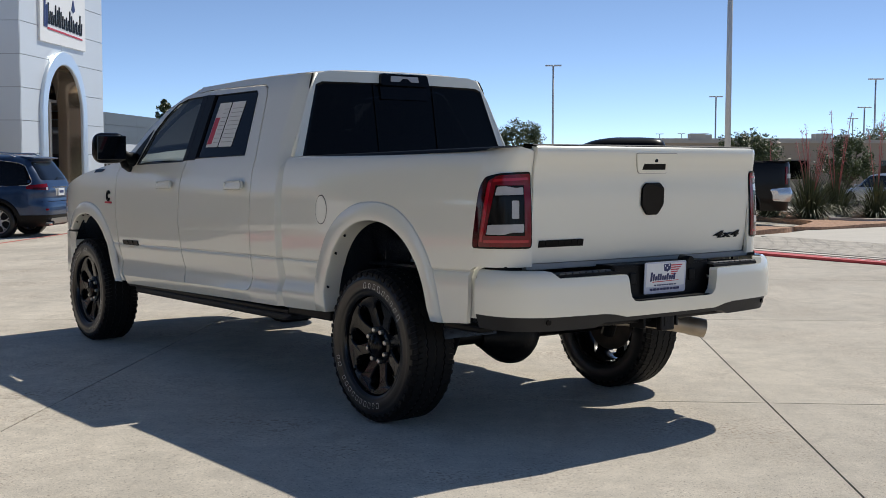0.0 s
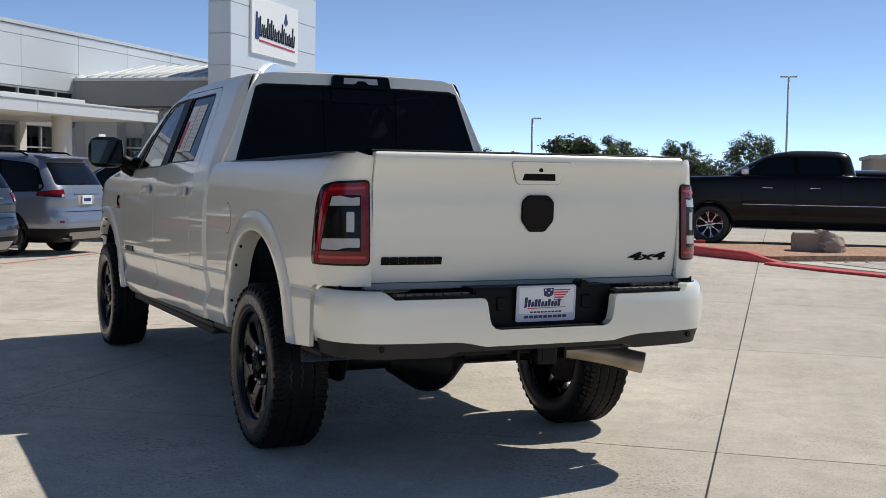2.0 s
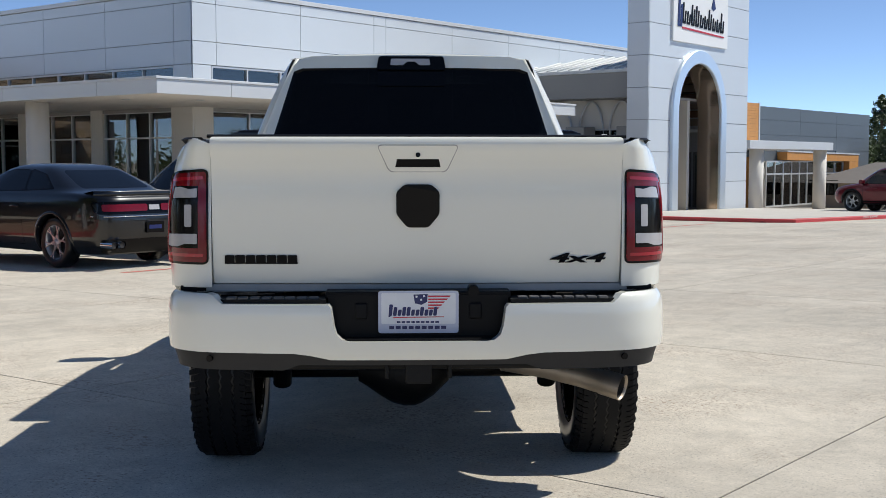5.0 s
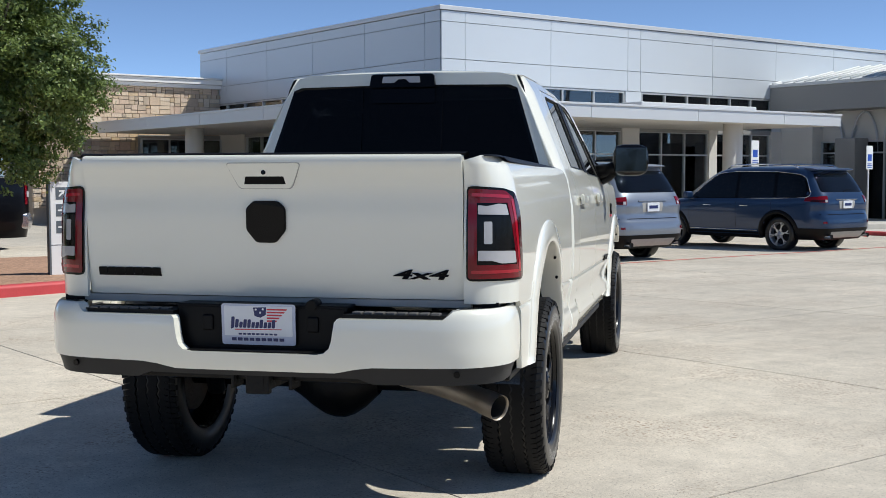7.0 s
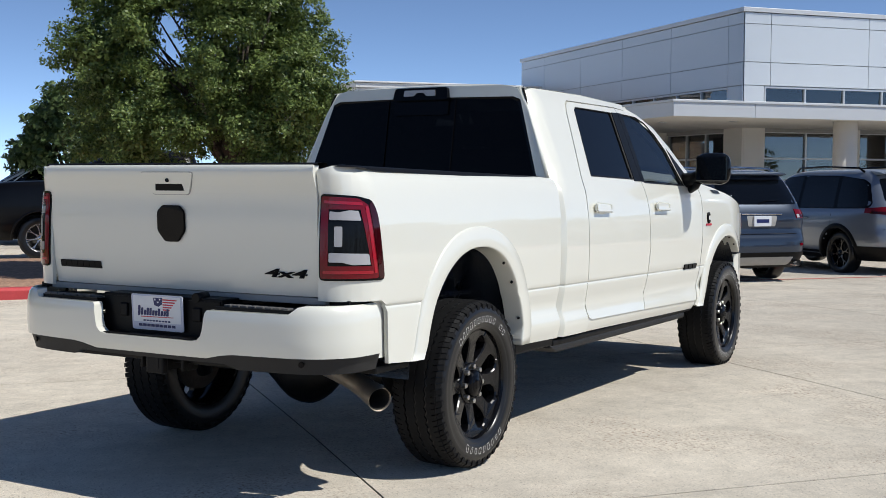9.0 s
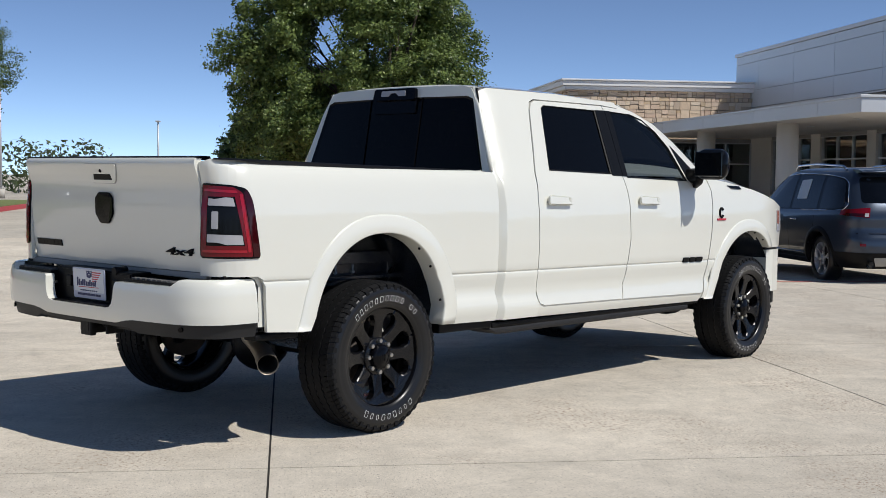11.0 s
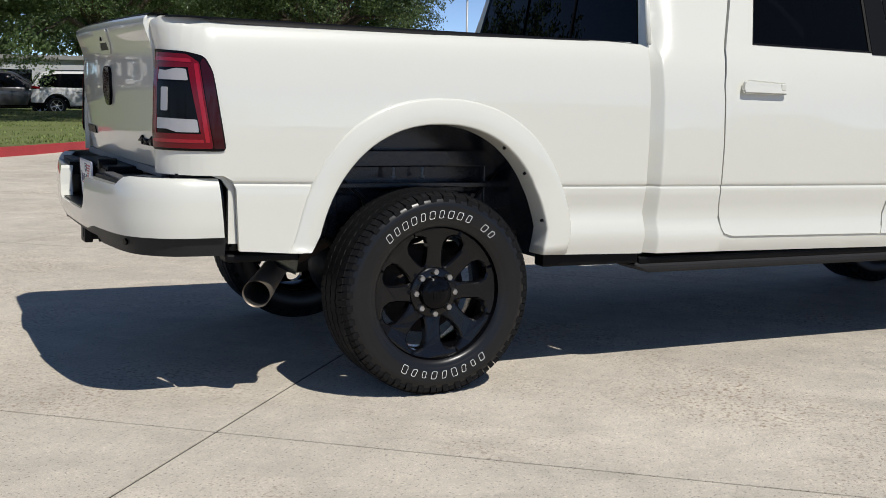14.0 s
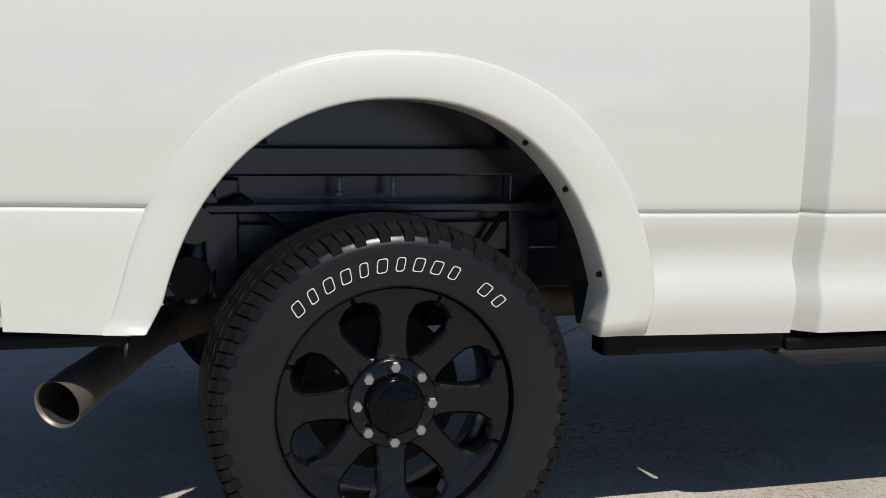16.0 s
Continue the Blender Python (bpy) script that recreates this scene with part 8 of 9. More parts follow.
    if paper:
        bm = skin(B(), scaled([(-.86, 1.27), (-.50, 1.26), (-.48, 1.56), (-.83, 1.58)]), lambda u, v, d: (-(wide(u, v) + .012 + d), u, v), .1, .1, depth=.002)
        part("window_sheet", face_out(bm, (0, 0, .6)), M["sign_white"], T, "white price sheet in the rear window")
    return T


build_car("suv", -12.40, 25.25, 90, CAR["blue"], "dark blue SUV parked nose to the showroom", "blue_suv", "silver", rack=True, chrome=True)
build_car("suv", -12.75, 19.80, 90, CAR["silver_blue"], "silver SUV parked in the row before the showroom", "silver_suv", "black", rack=True, scale=1.03)
build_car("suv", -12.0, 16.12, 90, CAR["steel_blue"], "dark navy SUV with chrome trim and a sheet in its window", "navy_suv", "silver", rack=True, chrome=True, paper=True)
build_car("coupe", -13.0, 13.48, 90, CAR["dark_grey"], "black muscle coupe with a full-width red tail lamp", "black_coupe", "silver", dz=.05)
build_car("pickup", 2.4, 26.95, 90, CAR["black"], "black pickup with chrome wheels and side strip", "black_pickup", "chrome", band=True, chrome=True, longer=.44)
build_car("suv", -10.2, 45.1, 76.7, CAR["maroon"], "dark red SUV parked on the forecourt", "red_suv", "silver", rack=True, dz=.06, scale=.88)
build_car("pickup", -10.45, 51.7, 72, CAR["grey"], "dark grey pickup with black wheels by the fence", "grey_pickup", "dark_big")
build_car("pickup", -19.1, 8.07, 180, CAR["black"], "black pickup parked beyond the tree island", "black_pickup", "chrome", scale=1.1, dz=.04)
build_car("suv", -22.7, 9.9, 0, CAR["white"], "white SUV parked beside a black pickup", "white_suv", "silver")
build_car("suv", -26.6, 6.1, 180, CAR["white"], "white SUV parked beyond the drive", "white_suv", "silver", scale=1.12, dz=.04)
for x, y, paint, tone in ((-39.0, -18.4, "white", "white"), (-37.2, -21.4, "grey", "grey"), (-35.4, -24.4, "white", "white"), (-33.2, -27.4, "dark_grey", "black")):
    build_car("suv", x, y, 35, CAR[paint], tone + " SUV parked in the far lot behind the oaks", tone + "_suv", "silver", "far parked cars")


# ---- trees and shrubs ----
def leaf_mesh(name, centres, radii, count, size, seed, material, flat=1.0):
    """Thousands of small folded leaves gathered round clump centres."""
    rng = np.random.RandomState(seed)
    C, R = np.array(centres), np.array(radii)
    pick = rng.choice(len(C), count, p=(R ** 2) / (R ** 2).sum())
    d = rng.normal(size=(count, 3))
    d /= np.linalg.norm(d, axis=1)[:, None]
    r = R[pick] * (0.35 + 0.65 * rng.rand(count) ** 0.5)
    p = C[pick] + d * r[:, None] * np.array((1, 1, flat))
    n = d + rng.normal(size=(count, 3)) * .55 + np.array((0, 0, .35))
    a = np.cross(n, rng.normal(size=(count, 3)))
    a /= np.linalg.norm(a, axis=1)[:, None]
    b = np.cross(a, n)
    b /= np.linalg.norm(b, axis=1)[:, None]
    s = size * (.6 + .8 * rng.rand(count))[:, None]
    V = np.empty((count * 4, 3))
    V[0::4], V[1::4], V[2::4], V[3::4] = p - a * s, p + b * s * .45, p + a * s, p - b * s * .45
    F = np.arange(count * 4).reshape(-1, 4)
    me = bpy.data.meshes.new(name)
    me.from_pydata(V.tolist(), [], F.tolist())
    me.materials.append(material)
    return me


def spray_mesh(name, centres, radii, middle, count, size, seed, material, sprays=12, tuft=(.16, .34)):
    """A crown of leaf sprays: each clump carries small tufts on its outer and upper sides, over a fill of larger inner leaves."""
    rng = np.random.RandomState(seed)
    C, R = np.array(centres), np.array(radii)
    m = len(C)
    d = rng.normal(size=(m * sprays, 3))
    out = np.repeat(C - np.array(middle), sprays, axis=0)
    out /= np.linalg.norm(out, axis=1)[:, None] + 1e-6
    d /= np.linalg.norm(d, axis=1)[:, None]
    d += out * .75 + np.array((0, 0, .25))
    d /= np.linalg.norm(d, axis=1)[:, None]
    rr = np.repeat(R, sprays)
    S = np.repeat(C, sprays, axis=0) + d * (rr * rng.uniform(.55, 1.12, m * sprays))[:, None]
    SR = rr * rng.uniform(*tuft, m * sprays)
    inner = int(count * .2)
    k = rng.choice(len(S), count - inner, p=SR ** 2 / (SR ** 2).sum())
    off = rng.normal(size=(count - inner, 3)) * np.array((.62, .62, .42))
    p = S[k] + off * SR[k][:, None] + d[k] * (rng.rand(count - inner) * SR[k] * .8)[:, None]
    nrm = d[k] * .8 + rng.normal(size=p.shape) * .6 + np.array((0, 0, .7))
    j = rng.choice(m, inner, p=R ** 2 / (R ** 2).sum())
    q = rng.normal(size=(inner, 3))
    q /= np.linalg.norm(q, axis=1)[:, None]
    p = np.concatenate([p, C[j] + q * (R[j] * .75 * rng.rand(inner) ** .5)[:, None]])
    nrm = np.concatenate([nrm, q + rng.normal(size=q.shape) * .4])
    s = size * np.concatenate([.6 + .8 * rng.rand(count - inner), 1.3 + .6 * rng.rand(inner)])[:, None]
    a = np.cross(nrm, rng.normal(size=(count, 3)))
    a /= np.linalg.norm(a, axis=1)[:, None]
    b = np.cross(a, nrm)
    b /= np.linalg.norm(b, axis=1)[:, None]
    V = np.empty((count * 4, 3))
    V[0::4], V[1::4], V[2::4], V[3::4] = p - a * s, p + b * s * .52, p + a * s, p - b * s * .52
    me = bpy.data.meshes.new(name)
    me.from_pydata(V.tolist(), [], np.arange(count * 4).reshape(-1, 4).tolist())
    me.materials.append(material)
    return me


def build_tree(name, x, y, h, r, low, seed, label, leaves=12000, size=.075, mat_leaf="leaf", trunk=.16, clumps=70, group="", lean=(0, 0), z=None, lumps=1.0, sprays=12, clump=.22, fork_z=None, tuft=(.16, .34), crown=(0, 0)):
    """A tapered trunk with forking limbs and a crown of leaf clumps with gaps."""
    rnd = random.Random(seed)
    T = thing(name, Matrix.Translation((x, y, (ground_z(x, y) if z is None else z))), label, "tree", group)
    bm = B()
    fork = Vector((lean[0], lean[1], fork_z or low * 1.08))
    tube(bm, [Vector((0, 0, -.1)), Vector((0, 0, .06)), Vector((lean[0] * .2, lean[1] * .2, low * .4)), fork], [trunk * 1.6, trunk * 1.15, trunk, trunk * .85], 12)
    mid = low + (h - low) * .5
    cs, rs = [], []
    for k in range(clumps):
        a, e = rnd.uniform(0, math.tau), rnd.uniform(-.95, 1)
        q = rnd.uniform(.30, 1.0) ** .5 * (1 + lumps * .16 * math.sin(a * 3 + seed) + lumps * .10 * math.sin(a * 5 + e * 4))
        wx = math.sqrt(max(0, 1 - e * e * .92)) * (1 - .16 * e)
        big = rnd.uniform(.7, 1.3) * clump * r
        c = Vector((math.cos(a) * wx * q * (r - big * .7), math.sin(a) * wx * q * (r - big * .7), mid + e * q * (h - low) * .5 * .92))
        cs.append((c.x + lean[0] + crown[0], c.y + lean[1] + crown[1], c.z))
        rs.append(big)
    part("trunk", bm, M["bark"], T)
    for k in range(0, clumps, max(1, clumps // (18 if leaves > 8000 else 7))):
        c = Vector(cs[k])
        m = fork.lerp(c, .5) + Vector((rnd.uniform(-.2, .2), rnd.uniform(-.2, .2), .10 * r))
        lb = B()
        tube(lb, [fork - Vector((0, 0, .1)), m, c], [trunk * .42, trunk * .24, trunk * .06], 6)
        part("limb", lb, M["bark"], T)
    cr = new("crown", spray_mesh("crown", cs, rs, (lean[0] + crown[0], lean[1] + crown[1], mid), leaves, size, seed, M[mat_leaf], sprays, tuft))
    cr.parent = T
    return T


build_tree("live_oak", -12.46, 8.42, 6.3, 2.08, 1.15, 5, "green oak with a full round crown on the island", 290000, .0265, "leaf_light", .10, 175, lean=(.04, .06), lumps=1.0, sprays=15, fork_z=1.75, tuft=(.14, .30), clump=.20, crown=(-.18, -.28))
build_tree("live_oak", -25.9, 6.75, 4.1, 1.6, 1.2, 8, "smaller green tree behind the island oak", 12000, .07, "leaf", .11, 60)
build_tree("live_oak", -37.5, -8.0, 9.4, 5.5, 2.5, 12, "broad dark oak on the lawn", 190000, .043, "leaf", .34, 150, "lawn oaks", sprays=20, clump=.17, tuft=(.14, .26))
build_tree("live_oak", -30.5, -12.2, 9.2, 6.3, 2.5, 15, "broad dark oak with a leaning trunk on the lawn", 190000, .043, "leaf", .34, 150, "lawn oaks", (.9, .2), sprays=20, clump=.17, tuft=(.14, .26))
for x, y, s in ((-25, -19.5, 21), (-28.5, -23, 22), (-19.5, -20, 24), (-36, -24, 25), (-14, -24, 27), (-44, -17, 28)):
    build_tree("live_oak", x, y, 8.6 + .3 * (s % 4), 4.6, 2.6, s, "dark oak in a row across the lawn", 20000, .11, "leaf", .24, 70, "lawn oaks")
for x, y, s in ((-63.5, -19, 32), (-60, -29, 33), (-54, -34, 34), (-48, -40, 35)):
    build_tree("live_oak", x, y, 8.6 + .4 * (s % 3), 5.0, 2.2, s, "dark oak beyond the far car park", 14000, .14, "leaf", .26, 80, "far oaks")
# distance, north: belt of trees, a conifer, street trees
for k, (x, y, top, r, m_, n_) in enumerate(((-10.2, 72.6, 3.85, 2.6, "leaf_far", 26000), (-8.0, 71.5, 2.7, 1.25, "leaf_light", 7000), (-18.6, 74.0, 2.35, 1.9, "leaf_far", 7000), (-11.0, 100, 4.35, 2.0, "leaf_far", 6000),
                                          (-6.1, 100, 4.4, 2.0, "leaf_far", 6000), (-.2, 95, 4.5, 2.5, "leaf_far", 6000), (-8.6, 96, 3.0, 2.2, "leaf_far", 6000), (-4.2, 96, 2.9, 2.3, "leaf_far", 6000), (14.6, 79, 3.3, 2.2, "leaf_far", 5000), (22.3, 84, 3.2, 2.0, "leaf_far", 4000), (28, 95, 4.4, 3, "leaf_far", 4000), (24, 70, 3.8, 2.4, "leaf_far", 4000))):
    g = ground_z(x, y)
    build_tree("street_tree", x, y, top - g, r, .3 if k < 3 else (top - g) * .3, 40 + k, "far green tree beyond the lot", n_ * 2, .075, m_, .15, 90, "far trees")
belt_c, belt_r = [], []
rb = random.Random(9)
for k in range(150):
    x = -38 + 17.5 * rb.random()
    belt_c.append((x, 106 + 10 * rb.random(), rb.uniform(-2.0, 2.9 + .5 * math.sin(x * .9)))), belt_r.append(rb.uniform(.9, 1.7))
tagged(new("tree_belt", leaf_mesh("tree_belt", belt_c, belt_r, 26000, .22, 9, M["leaf_far"])), "dense belt of dark trees behind the houses", "trees", kind="stuff")
belt_c, belt_r = [], []
for k in range(170):
    a = radians(rb.uniform(95, 165))
    d = rb.uniform(88, 105)
    belt_c.append((-d * math.sin(a), d * math.cos(a), rb.uniform(-.5, 3.0))), belt_r.append(rb.uniform(1.0, 2.0))
for k in range(240):
    a = radians(rb.uniform(165, 330))
    d = rb.uniform(75, 95)
    belt_c.append((-d * math.sin(a), d * math.cos(a), rb.uniform(-.5, 4.5))), belt_r.append(rb.uniform(1.2, 2.4))
tagged(new("hedgerow", leaf_mesh("hedgerow", belt_c, belt_r, 34000, .26, 10, M["leaf_far"])), "far line of trees round the lot", "trees", kind="stuff")


def build_conifer(x, y, h):
    T = thing("pine_tree", Matrix.Translation((x, y, ground_z(x, y))), "dark upright pine behind the service building", "tree")
    bm = cyl(B(), (0, 0, 0), (0, 0, h), .3, .05, 8)
    part("trunk", bm, M["bark"], T)
    rnd = random.Random(2)
    cs, rs = [], []
    for k in range(150):
        t = rnd.random()
        a = rnd.uniform(0, math.tau)
        w = min(1.0, (1 - t) * 2.2) ** .7 * 2.1 * rnd.uniform(.3, 1) * (1 + .2 * math.sin(t * 21))
        cs.append((math.cos(a) * w, math.sin(a) * w, 1.2 + t * (h - 1.5))), rs.append(.3 + .35 * (1 - t))
    cr = new("crown", leaf_mesh("crown", cs, rs, 15000, .16, 3, M["leaf_far"]))
    cr.parent = T


build_conifer(-38.0, 125.5, 10.5)


def build_yucca(x, y, r, seed, flowers):
    T = thing("red_yucca", Matrix.Translation((x, y, ground_z(x, y) + .08)), "clump of narrow grey-green blades with red flower spikes", "shrub", "red yuccas")
    rnd = random.Random(seed)
    bm = B()
    for k in range(520):
        a, e = rnd.uniform(0, math.tau), rnd.uniform(.12, 1.5)
        ln = r * rnd.uniform(.75, 1.2)
        d = Vector((math.cos(a) * math.cos(e), math.sin(a) * math.cos(e), math.sin(e)))
        s = Vector((-math.sin(a), math.cos(a), 0)) * .012
        p0, p1 = Vector((d.x * .2 * r, d.y * .2 * r, 0)), d * ln * .6
        p2 = d * ln - Vector((0, 0, .28 * ln * math.cos(e)))
        v = [bm.verts.new(q) for q in (p0 - s, p0 + s, p1 + s, p1 - s, p2)]
        bm.faces.new(v[:4]), bm.faces.new((v[3], v[2], v[4]))
    tagged(part("foliage", bm, M["agave"], T), kind="stuff")
    for k in range(flowers):
        a = rnd.uniform(0, math.tau)
        lean = rnd.uniform(.15, .6)
        tip = Vector((math.cos(a) * lean, math.sin(a) * lean, rnd.uniform(1.7, 2.6)))
        bm = B()
        tube(bm, [(0, 0, .2), tip * .5 + Vector((0, 0, .12)), tip], [.014, .010, .006], 5)
        for j in range(46):
            w = rnd.uniform(.5, 1)
            q = tip * w + Vector((rnd.uniform(-.05, .05), rnd.uniform(-.05, .05), rnd.uniform(-.04, .04) + .12 * w * (1 - w)))
            h = rnd.uniform(.012, .026)
            vs = [bm.verts.new(q + Vector(o)) for o in ((h * .5, 0, 0), (-h * .3, h * .5, 0), (-h * .3, -h * .5, 0), (0, 0, h * 1.6))]
            for f in ((0, 1, 3), (1, 2, 3), (2, 0, 3)):
                bm.faces.new([vs[i] for i in f])
        part("flower_spike", bm, M["flower"], T)


for k, (x, y, r, f) in enumerate(((6.75, 28.75, 1.2, 8), (7.5, 29.3, 1.1, 4), (8.35, 28.9, 1.0, 3), (9.6, 30.6, 1.0, 3), (5.9, 29.2, .75, 1), (10.9, 32.0, .9, 3))):
    build_yucca(x, y, r, 60 + k, f)


def build_boulder():
    bm = B()
    bmesh.ops.create_icosphere(bm, subdivisions=4, radius=1)
    for v in bm.verts:
        d = v.co.copy()
        v.co = Vector((d.x * .52, d.y * .40, d.z * .40)) * (1 + .18 * noise.noise(d * 1.4) + .07 * noise.noise(d * 4.5) + .03 * noise.noise(d * 11))
        rough = .012 * noise.noise(d * 9)
        v.co.x = max(v.co.x, -.42 + rough)
        if v.co.x < .02 + rough:
            v.co.y = max(v.co.y, -.24 + rough)
            v.co.z = min(v.co.z, .205 + rough)
        else:
            v.co.z = min(v.co.z, .26 + rough - .42 * max(0.0, v.co.x - .12))
        v.co.z = max(v.co.z, -.26)
    ob = part("boulder", bm, M["boulder"], m=pose(2.38, 22.9, ground_z(2.2, 22) + .22, 0, 0, 8))
    tagged(ob, "pale limestone boulder with a flat sawn face on the mulch bed", "rock")


build_boulder()


# ---- poles, signs, fence, distance ----
def lamp_post(x, y, h, arms, label, r=.07, z=None):
    z = ground_z(x, y) if z is None else z
    T = thing("lamp_post", Matrix.Translation((x, y, z)), label, "street lamp", "lot lamp posts")
    part("pole", cyl(B(), (0, 0, 0), (0, 0, h), r, r * .75, 12), M["pole"], T)
    part("foot", cyl(B(), (0, 0, 0), (0, 0, .6), .25, seg=16), M["kerb"], T)
    for s in (1, -1)[:arms]:
        bm = B()
        box(bm, *sorted((s * .05, s * .60)), -.16, .16, h - .06, h + .04, .02)
        part("lamp_head", bm, M["pole"], T)


for x, y, h, n_ in ((10.25, 61.2, 14, 2), (2.2, 90, 8.9, 2), (17.1, 108.6, 7.6, 2), (28.8, 101, 8.6, 2), (38.8, 144.9, 7, 2), (42.6, 175, 6.4, 2), (25.7, 198, 6.5, 2), (29.5, 198, 6.5, 2), (22, 196, 6.4, 2), (-14.25, 80, 5.4, 1), (-92.5, -3.3, 5.8, 2), (-70.9, -10.7, 7.0, 2), (-33.2, 12.5, 9.5, 2), (31, 112, 6.8, 2)):
    lamp_post(x, y, h - .3 - ground_z(x, y), n_, "tall grey steel lamp post with flat lamp heads", .09 if h < 10 else .16)


def build_mast():
    T = thing("radio_mast", Matrix.Translation((-53.5, 193.7, -1)), "far slim radio mast with antenna clusters", "mast")
    part("pole", cyl(B(), (0, 0, 0), (0, 0, 12.6), .14, .1, 8), M["pole_dark"], T)
    for z in (8.2, 10, 11.3):
        bm = B()
        box(bm, -.42, .42, -.3, .3, z, z + .4, .05)
        part("antenna", bm, M["pole_dark"], T)


build_mast()


def parking_sign(x, y):
    T = thing("parking_sign", Matrix.Translation((x, y, ground_z(x, y) + .12)), "white and blue reserved parking sign on a post", "sign", "parking signs")
    part("post", cyl(B(), (0, 0, 0), (0, 0, 2.3), .03, seg=10), M["pole"], T)
    bm = B()
    box(bm, .03, .045, -.16, .16, 1.75, 2.45, .004)
    p = part("plate", bm, M["sign_white"], T)
    bm = B()
    box(bm, .045, .049, -.10, .10, 2.0, 2.2)
    part("blue_square", bm, M["sign_blue"], p)
    bm = B()
    for k in range(3):
        box(bm, .045, .049, -.11, .11, 1.80 + k * .05, 1.825 + k * .05)
    part("small_print", bm, M["sign_blue"], p)


parking_sign(-16.3, 30.2)
parking_sign(-16.3, 35.5)


def build_service_sign():
    T = thing("service_sign", pose(-11.30, 7.17, ground_z(-11.3, 7.2) + .12, 0, 0, 66), "red board with white service entrance words and an arrow", "sign")
    bm = B()
    box(bm, -.49, .49, -.03, .03, .42, 1.12, .008)
    b = part("board", bm, M["sign_red"], T)
    for x in (-.44, .44):
        bm = B()
        box(bm, x - .03, x + .03, -.02, .02, -.1, .44)
        part("leg", bm, M["pole_dark"], T)
    face = lambda u, v, d: (u, -.034 - d, v)
    letters("SERVICE", .17, lambda u, v, d: face(u * 1.05, .98 + v, d), M["lane_white"], b, "sign_words", .003)
    letters("ENTRANCE", .17, lambda u, v, d: face(u * 1.0, .79 + v, d), M["lane_white"], b, "sign_words", .003)
    bm = prism(B(), [(-.42, .58), (-.29, .50), (-.29, .54), (.38, .54), (.38, .62), (-.29, .62), (-.29, .66)], face, 0, .003)
    part("arrow", bm, M["lane_white"], b)


build_service_sign()


def build_post_sign():
    T = thing("directory_sign", Matrix.Translation((-12.58, 10.06, ground_z(-12.6, 10.0))), "white directory panel with dark arrow squares and department names", "sign")
    p = part("panel", box(B(), -.05, .05, -.36, .36, .0, 1.48, .006), M["sign_white"], T)
    for y in (-.372, .372):
        part("edge_strip", box(B(), -.052, .054, y - .012, y + .012, 0, 1.482), M["slate_panel"], p)
    part("seam", box(B(), .048, .0525, -.36, .36, .556, .566), M["slate_panel"], p)
    face = lambda u, v, d: (.0505 + d, u, v)
    for z, word, turn in ((1.31, "Showroom", 45), (1.065, "Service", 0), (.82, "Parts", 0)):
        sq = part("arrow_square", prism(B(), [(-.28, z - .09), (-.10, z - .09), (-.10, z + .09), (-.28, z + .09)], face, 0, .002), M["slate_panel"], p)
        c, q = math.cos(radians(turn)), math.sin(radians(turn))
        arrow = [(-.06, -.012), (.022, -.012), (-.012, -.046), (.006, -.062), (.066, 0), (.006, .062), (-.012, .046), (.022, .012), (-.06, .012)]
        part("arrow", prism(B(), [(-.19 + x * c - y * q, z + x * q + y * c) for x, y in arrow], face, .002, .0035), M["sign_white"], sq)
        letters(word, .105, lambda u, v, d, z=z: face(-.045 + u, z + v, d), M["slate_panel"], p, "sign_words", .002, "LEFT")


build_post_sign()


def build_fence():
    T = thing("chain_link_fence", Matrix.Identity(4), "galvanised fence with a blue fabric screen", "fence")
    a, c = Vector((-12.6, 58.4)), Vector((4.0, 60.5))
    n = 8
    for k in range(n + 1):
        p = a.lerp(c, k / n)
        z = ground_z(p.x, p.y)
        part("post", cyl(B(), (p.x, p.y, z - .1), (p.x, p.y, z + 1.68), .035, seg=8), M["fence"], T)
    for h in (.75, 1.65):
        part("rail", cyl(B(), (a.x, a.y, ground_z(a.x, a.y) + h), (c.x, c.y, ground_z(c.x, c.y) + h), .025, seg=8), M["fence"], T)
    bm = B()
    for k in range(90):
        for s in (-1, 1):
            p, q = a.lerp(c, k / 90), a.lerp(c, min(1, max(0, (k + 5 * s) / 90)))
            tube(bm, [(p.x, p.y, ground_z(p.x, p.y)), (q.x, q.y, ground_z(q.x, q.y) + 1.64)], .0016, 3, False)
    tagged(part("wire_mesh", bm, M["fence"], T), kind="stuff")
    bm = B()
    p0, p1 = a.lerp(c, -.02), a.lerp(c, .29)
    rows = []
    for k in range(25):
        p = p0.lerp(p1, k / 24)
        w = .04 * math.sin(k * 1.3)
        rows.append([bm.verts.new((p.x + w * .5, p.y - .06 - w, ground_z(p.x, p.y) + z)) for z in (.05, .55, 1.05, 1.52)])
    for r0, r1 in zip(rows, rows[1:]):
        for k in range(3):
            bm.faces.new((r0[k], r0[k + 1], r1[k + 1], r1[k])).smooth = True
    part("fabric_screen", bm, M["blue_mesh"], T)
    T2 = thing("wooden_fence", Matrix.Identity(4), "weathered board fence before the houses", "fence")
    for k in range(60):
        x = -9.6 + k * .2
        bm = B()
        box(bm, x, x + .18, 76.0, 76.04, -1.9, .1 + .03 * (k % 3))
        part("board", bm, M["wood"], T2)


build_fence()


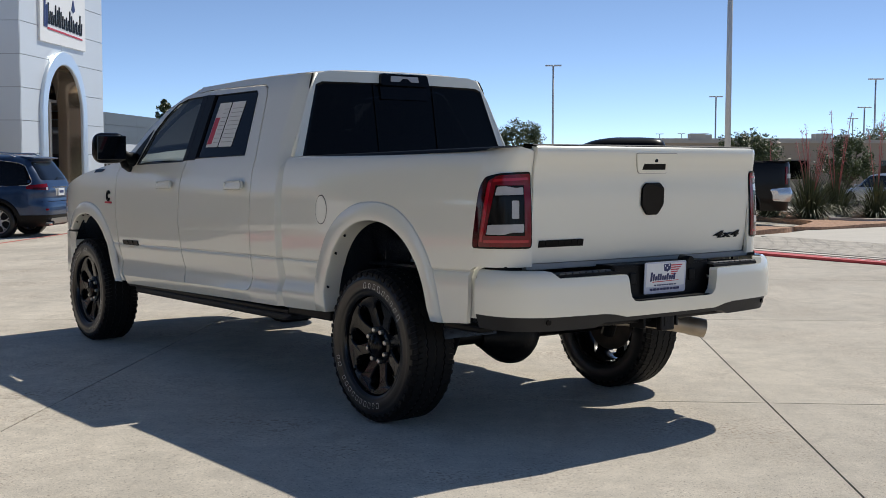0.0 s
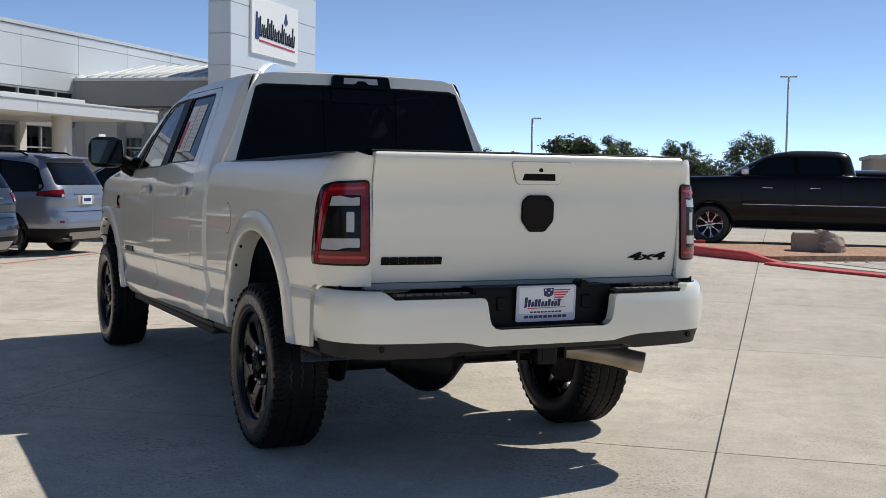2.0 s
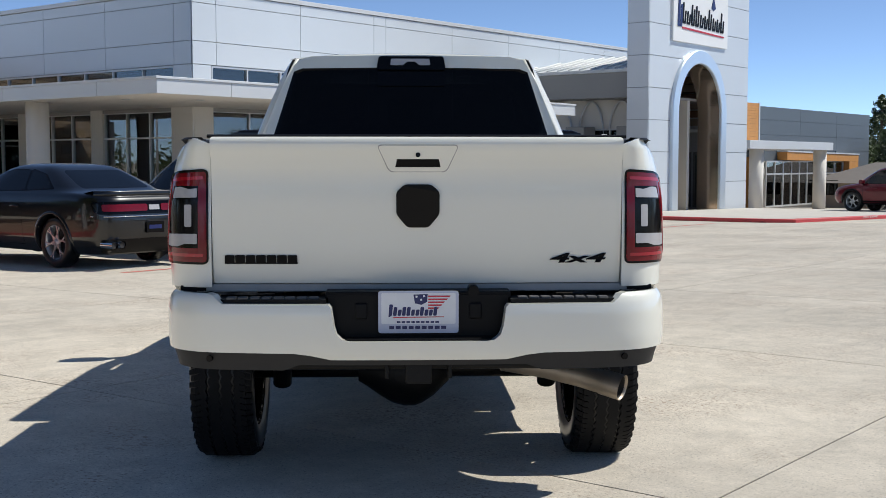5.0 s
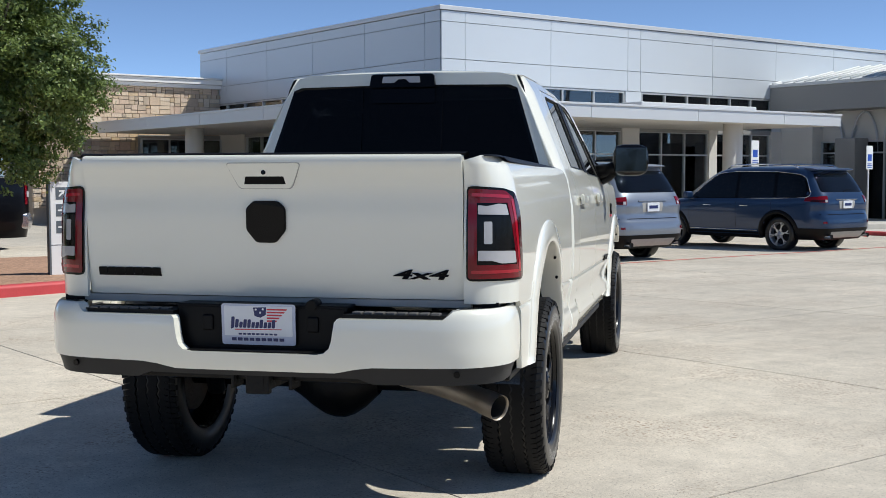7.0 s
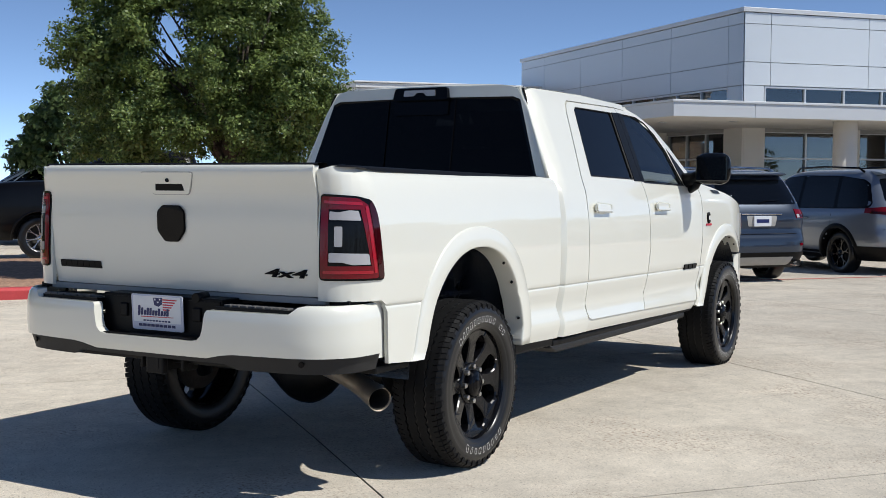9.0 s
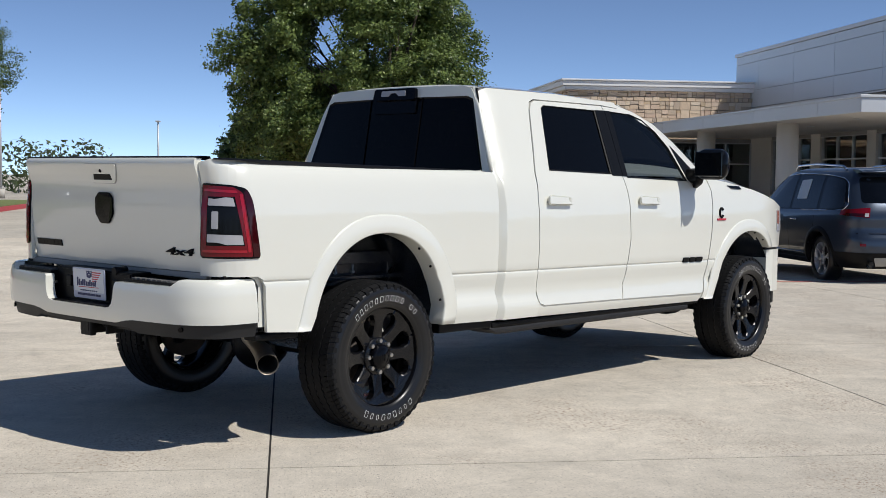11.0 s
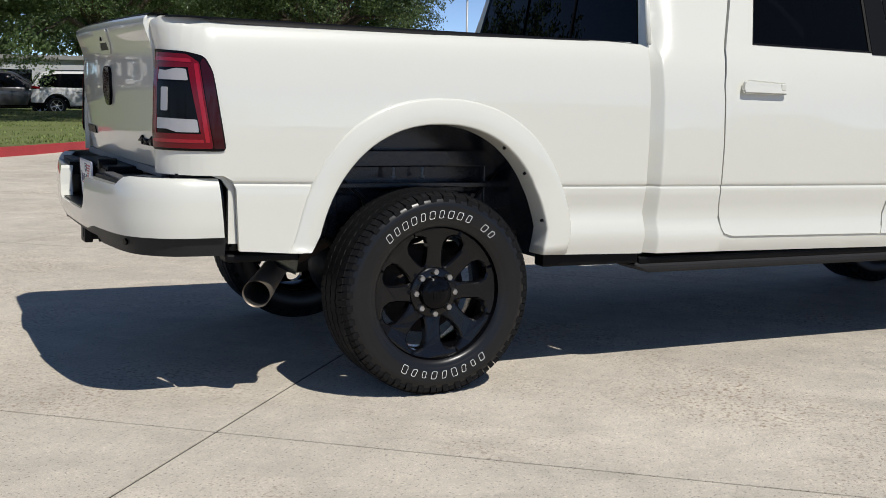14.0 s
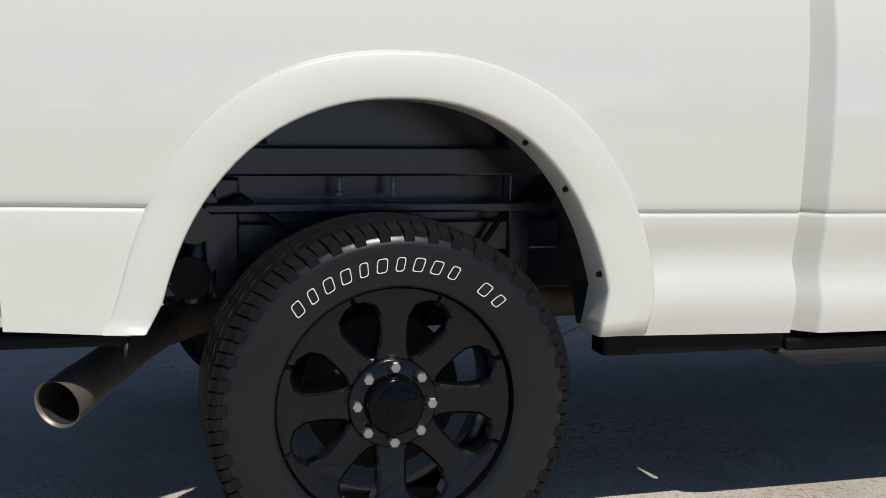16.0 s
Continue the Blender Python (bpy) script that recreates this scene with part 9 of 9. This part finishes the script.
def house(x, y, w, d, h, ridge, turn, label, wall="tan_wall", roof="roof_shingle"):
    T = thing("house", pose(x, y, ground_z(x, y), 0, 0, turn), label, "house", "far houses")
    bm = B()
    box(bm, -w / 2, w / 2, -d / 2, d / 2, 0, h)
    wl = part("wall", bm, M[wall], T)
    for k in range(int(w // 3)):
        bm = B()
        xx = -w / 2 + 1.2 + k * 3
        box(bm, xx, xx + 1.1, -d / 2 - .03, -d / 2 + .02, 1.0, 2.1)
        part("window", bm, M["glass_car"], wl)
    bm = B()
    e = .5
    b = [bm.verts.new(p) for p in ((-w / 2 - e, -d / 2 - e, h), (w / 2 + e, -d / 2 - e, h), (w / 2 + e, d / 2 + e, h), (-w / 2 - e, d / 2 + e, h))]
    t = [bm.verts.new(p) for p in ((-w / 2 + d * .45, 0, ridge), (w / 2 - d * .45, 0, ridge))]
    bm.faces.new((b[0], b[1], t[1], t[0])), bm.faces.new((b[2], b[3], t[0], t[1])), bm.faces.new((b[1], b[2], t[1])), bm.faces.new((b[3], b[0], t[0])), bm.faces.new(b[::-1])
    part("roof", bm, M[roof], T)


house(-18.1, 91, 10.9, 9, 2.4, 4.5, 4, "far brick house with a grey hipped shingle roof", "brick_far")
house(-26.5, 93, 9, 8, 1.9, 3.4, 0, "far brick house with a low grey roof", "brick_far")
house(-12.0, 90, 9, 8, 2.0, 3.75, -4, "far house with a grey hipped roof beyond the trees", "brick_far")
house(4.5, 104, 10, 9, 2.9, 4.6, 0, "far low house with a grey roof", "tan_wall")


def far_block(x0, x1, y, h, label, wall="tan_wall", bays=6):
    T = thing("commercial_building", Matrix.Identity(4), label, "building", "far blocks")
    bm = B()
    box(bm, x0, x1, y, y + 12, -2.5, h)
    part("wall", bm, M[wall], T)
    bm = B()
    box(bm, x0 - .2, x1 + .2, y - .2, y + 12.2, h, h + .25)
    part("roof_edge", bm, M["kerb"], T)
    for k in range(bays):
        bm = B()
        a = x0 + (x1 - x0) * (k + .25) / bays
        box(bm, a, a + (x1 - x0) / bays * .5, y - .05, y, .2, 1.6)
        part("window", bm, M["glass_car"], T)
    for k in range(3):
        bm = B()
        a = x0 + (x1 - x0) * (k + .5) / 3.3
        box(bm, a, a + 1.2, y + 3, y + 4.5, h + .25, h + .8)
        part("roof_unit", bm, M["kerb"], T)


far_block(8.2, 40, 92, 2.9, "long low tan commercial building far beyond the lot", bays=9)
far_block(14, 70, 150, 4.2, "far flat-roofed shopping building", "stucco", 12)


def lawn_distance():
    T = thing("parking_building", pose(-24, -52, -.5, 0, 0, 8), "pale flat building behind the far parked cars", "building")
    bm = B()
    box(bm, -26, 14, -5, 5, 0, 4.2)
    w = part("wall", bm, M["stucco"], T)
    for k in range(9):
        bm = B()
        box(bm, -24 + k * 4.2, -21.8 + k * 4.2, 5.0, 5.06, .6, 2.9)
        part("window", bm, M["glass_car"], w)
    bm = B()
    box(bm, -26.3, 14.3, -5.2, 5.3, 4.2, 4.5)
    part("roof_edge", bm, M["kerb"], T)


lawn_distance()
for k, (x, y, col, kind) in enumerate(((-20, -36, "dark_grey", "suv"), (-24, -36.5, "steel_blue", "suv"), (-28, -37, "white", "suv"), (-32, -37, "maroon", "suv"), (-16, -36, "silver", "suv"), (-36.5, -37, "black", "pickup"), (-62, -11, "white", "pickup"), (-66, -14.5, "white", "suv"), (-46.5, -17.0, "white", "suv"), (-12, -35, "black", "suv"))):
    build_car(kind, x, y, 170 if k < 6 or k > 8 else 80, CAR[col], {"dark_grey": "dark grey", "steel_blue": "dark blue", "white": "white", "maroon": "dark red", "silver": "silver", "black": "black"}[col] + " car parked across the lawn", "parked_" + {"suv": "suv", "pickup": "pickup"}[kind], group="far parked cars")
for k, (x, y, col, kind) in enumerate(((22.0, 57, "silver", "suv"), (26.0, 57.8, "grey", "suv"), (30.0, 58.6, "silver", "suv"), (18.0, 61, "silver", "suv"), (22.6, 64, "maroon", "suv"), (27.2, 65, "white", "suv"), (32, 66, "dark_grey", "suv"), (3.2, 38.5, "dark_grey", "suv"))):
    build_car(kind, x, y, 20 if k < 7 else 90, CAR[col], {"dark_grey": "dark grey", "grey": "grey", "white": "white", "maroon": "dark red", "silver": "silver"}[col] + " car in the sales rows beyond the shrubs", "parked_" + {"suv": "suv", "pickup": "pickup"}[kind], group="sales row cars")


def table():
    T = thing("picnic_table", pose(-21.5, -14.5, ground_z(-21, -14) + .15, 0, 0, 30), "grey picnic table on the lawn", "table")
    bm = B()
    box(bm, -.95, .95, -.38, .38, .70, .75, .01)
    part("tabletop", bm, M["wood"], T)
    for s in (1, -1):
        bm = B()
        box(bm, -.95, .95, *sorted((s * .55, s * .82)), .42, .46, .01)
        part("bench", bm, M["wood"], T)
        bm = B()
        box(bm, s * .6 - .05, s * .6 + .05, -.7, .7, 0, .70)
        part("trestle", bm, M["wood"], T)


table()
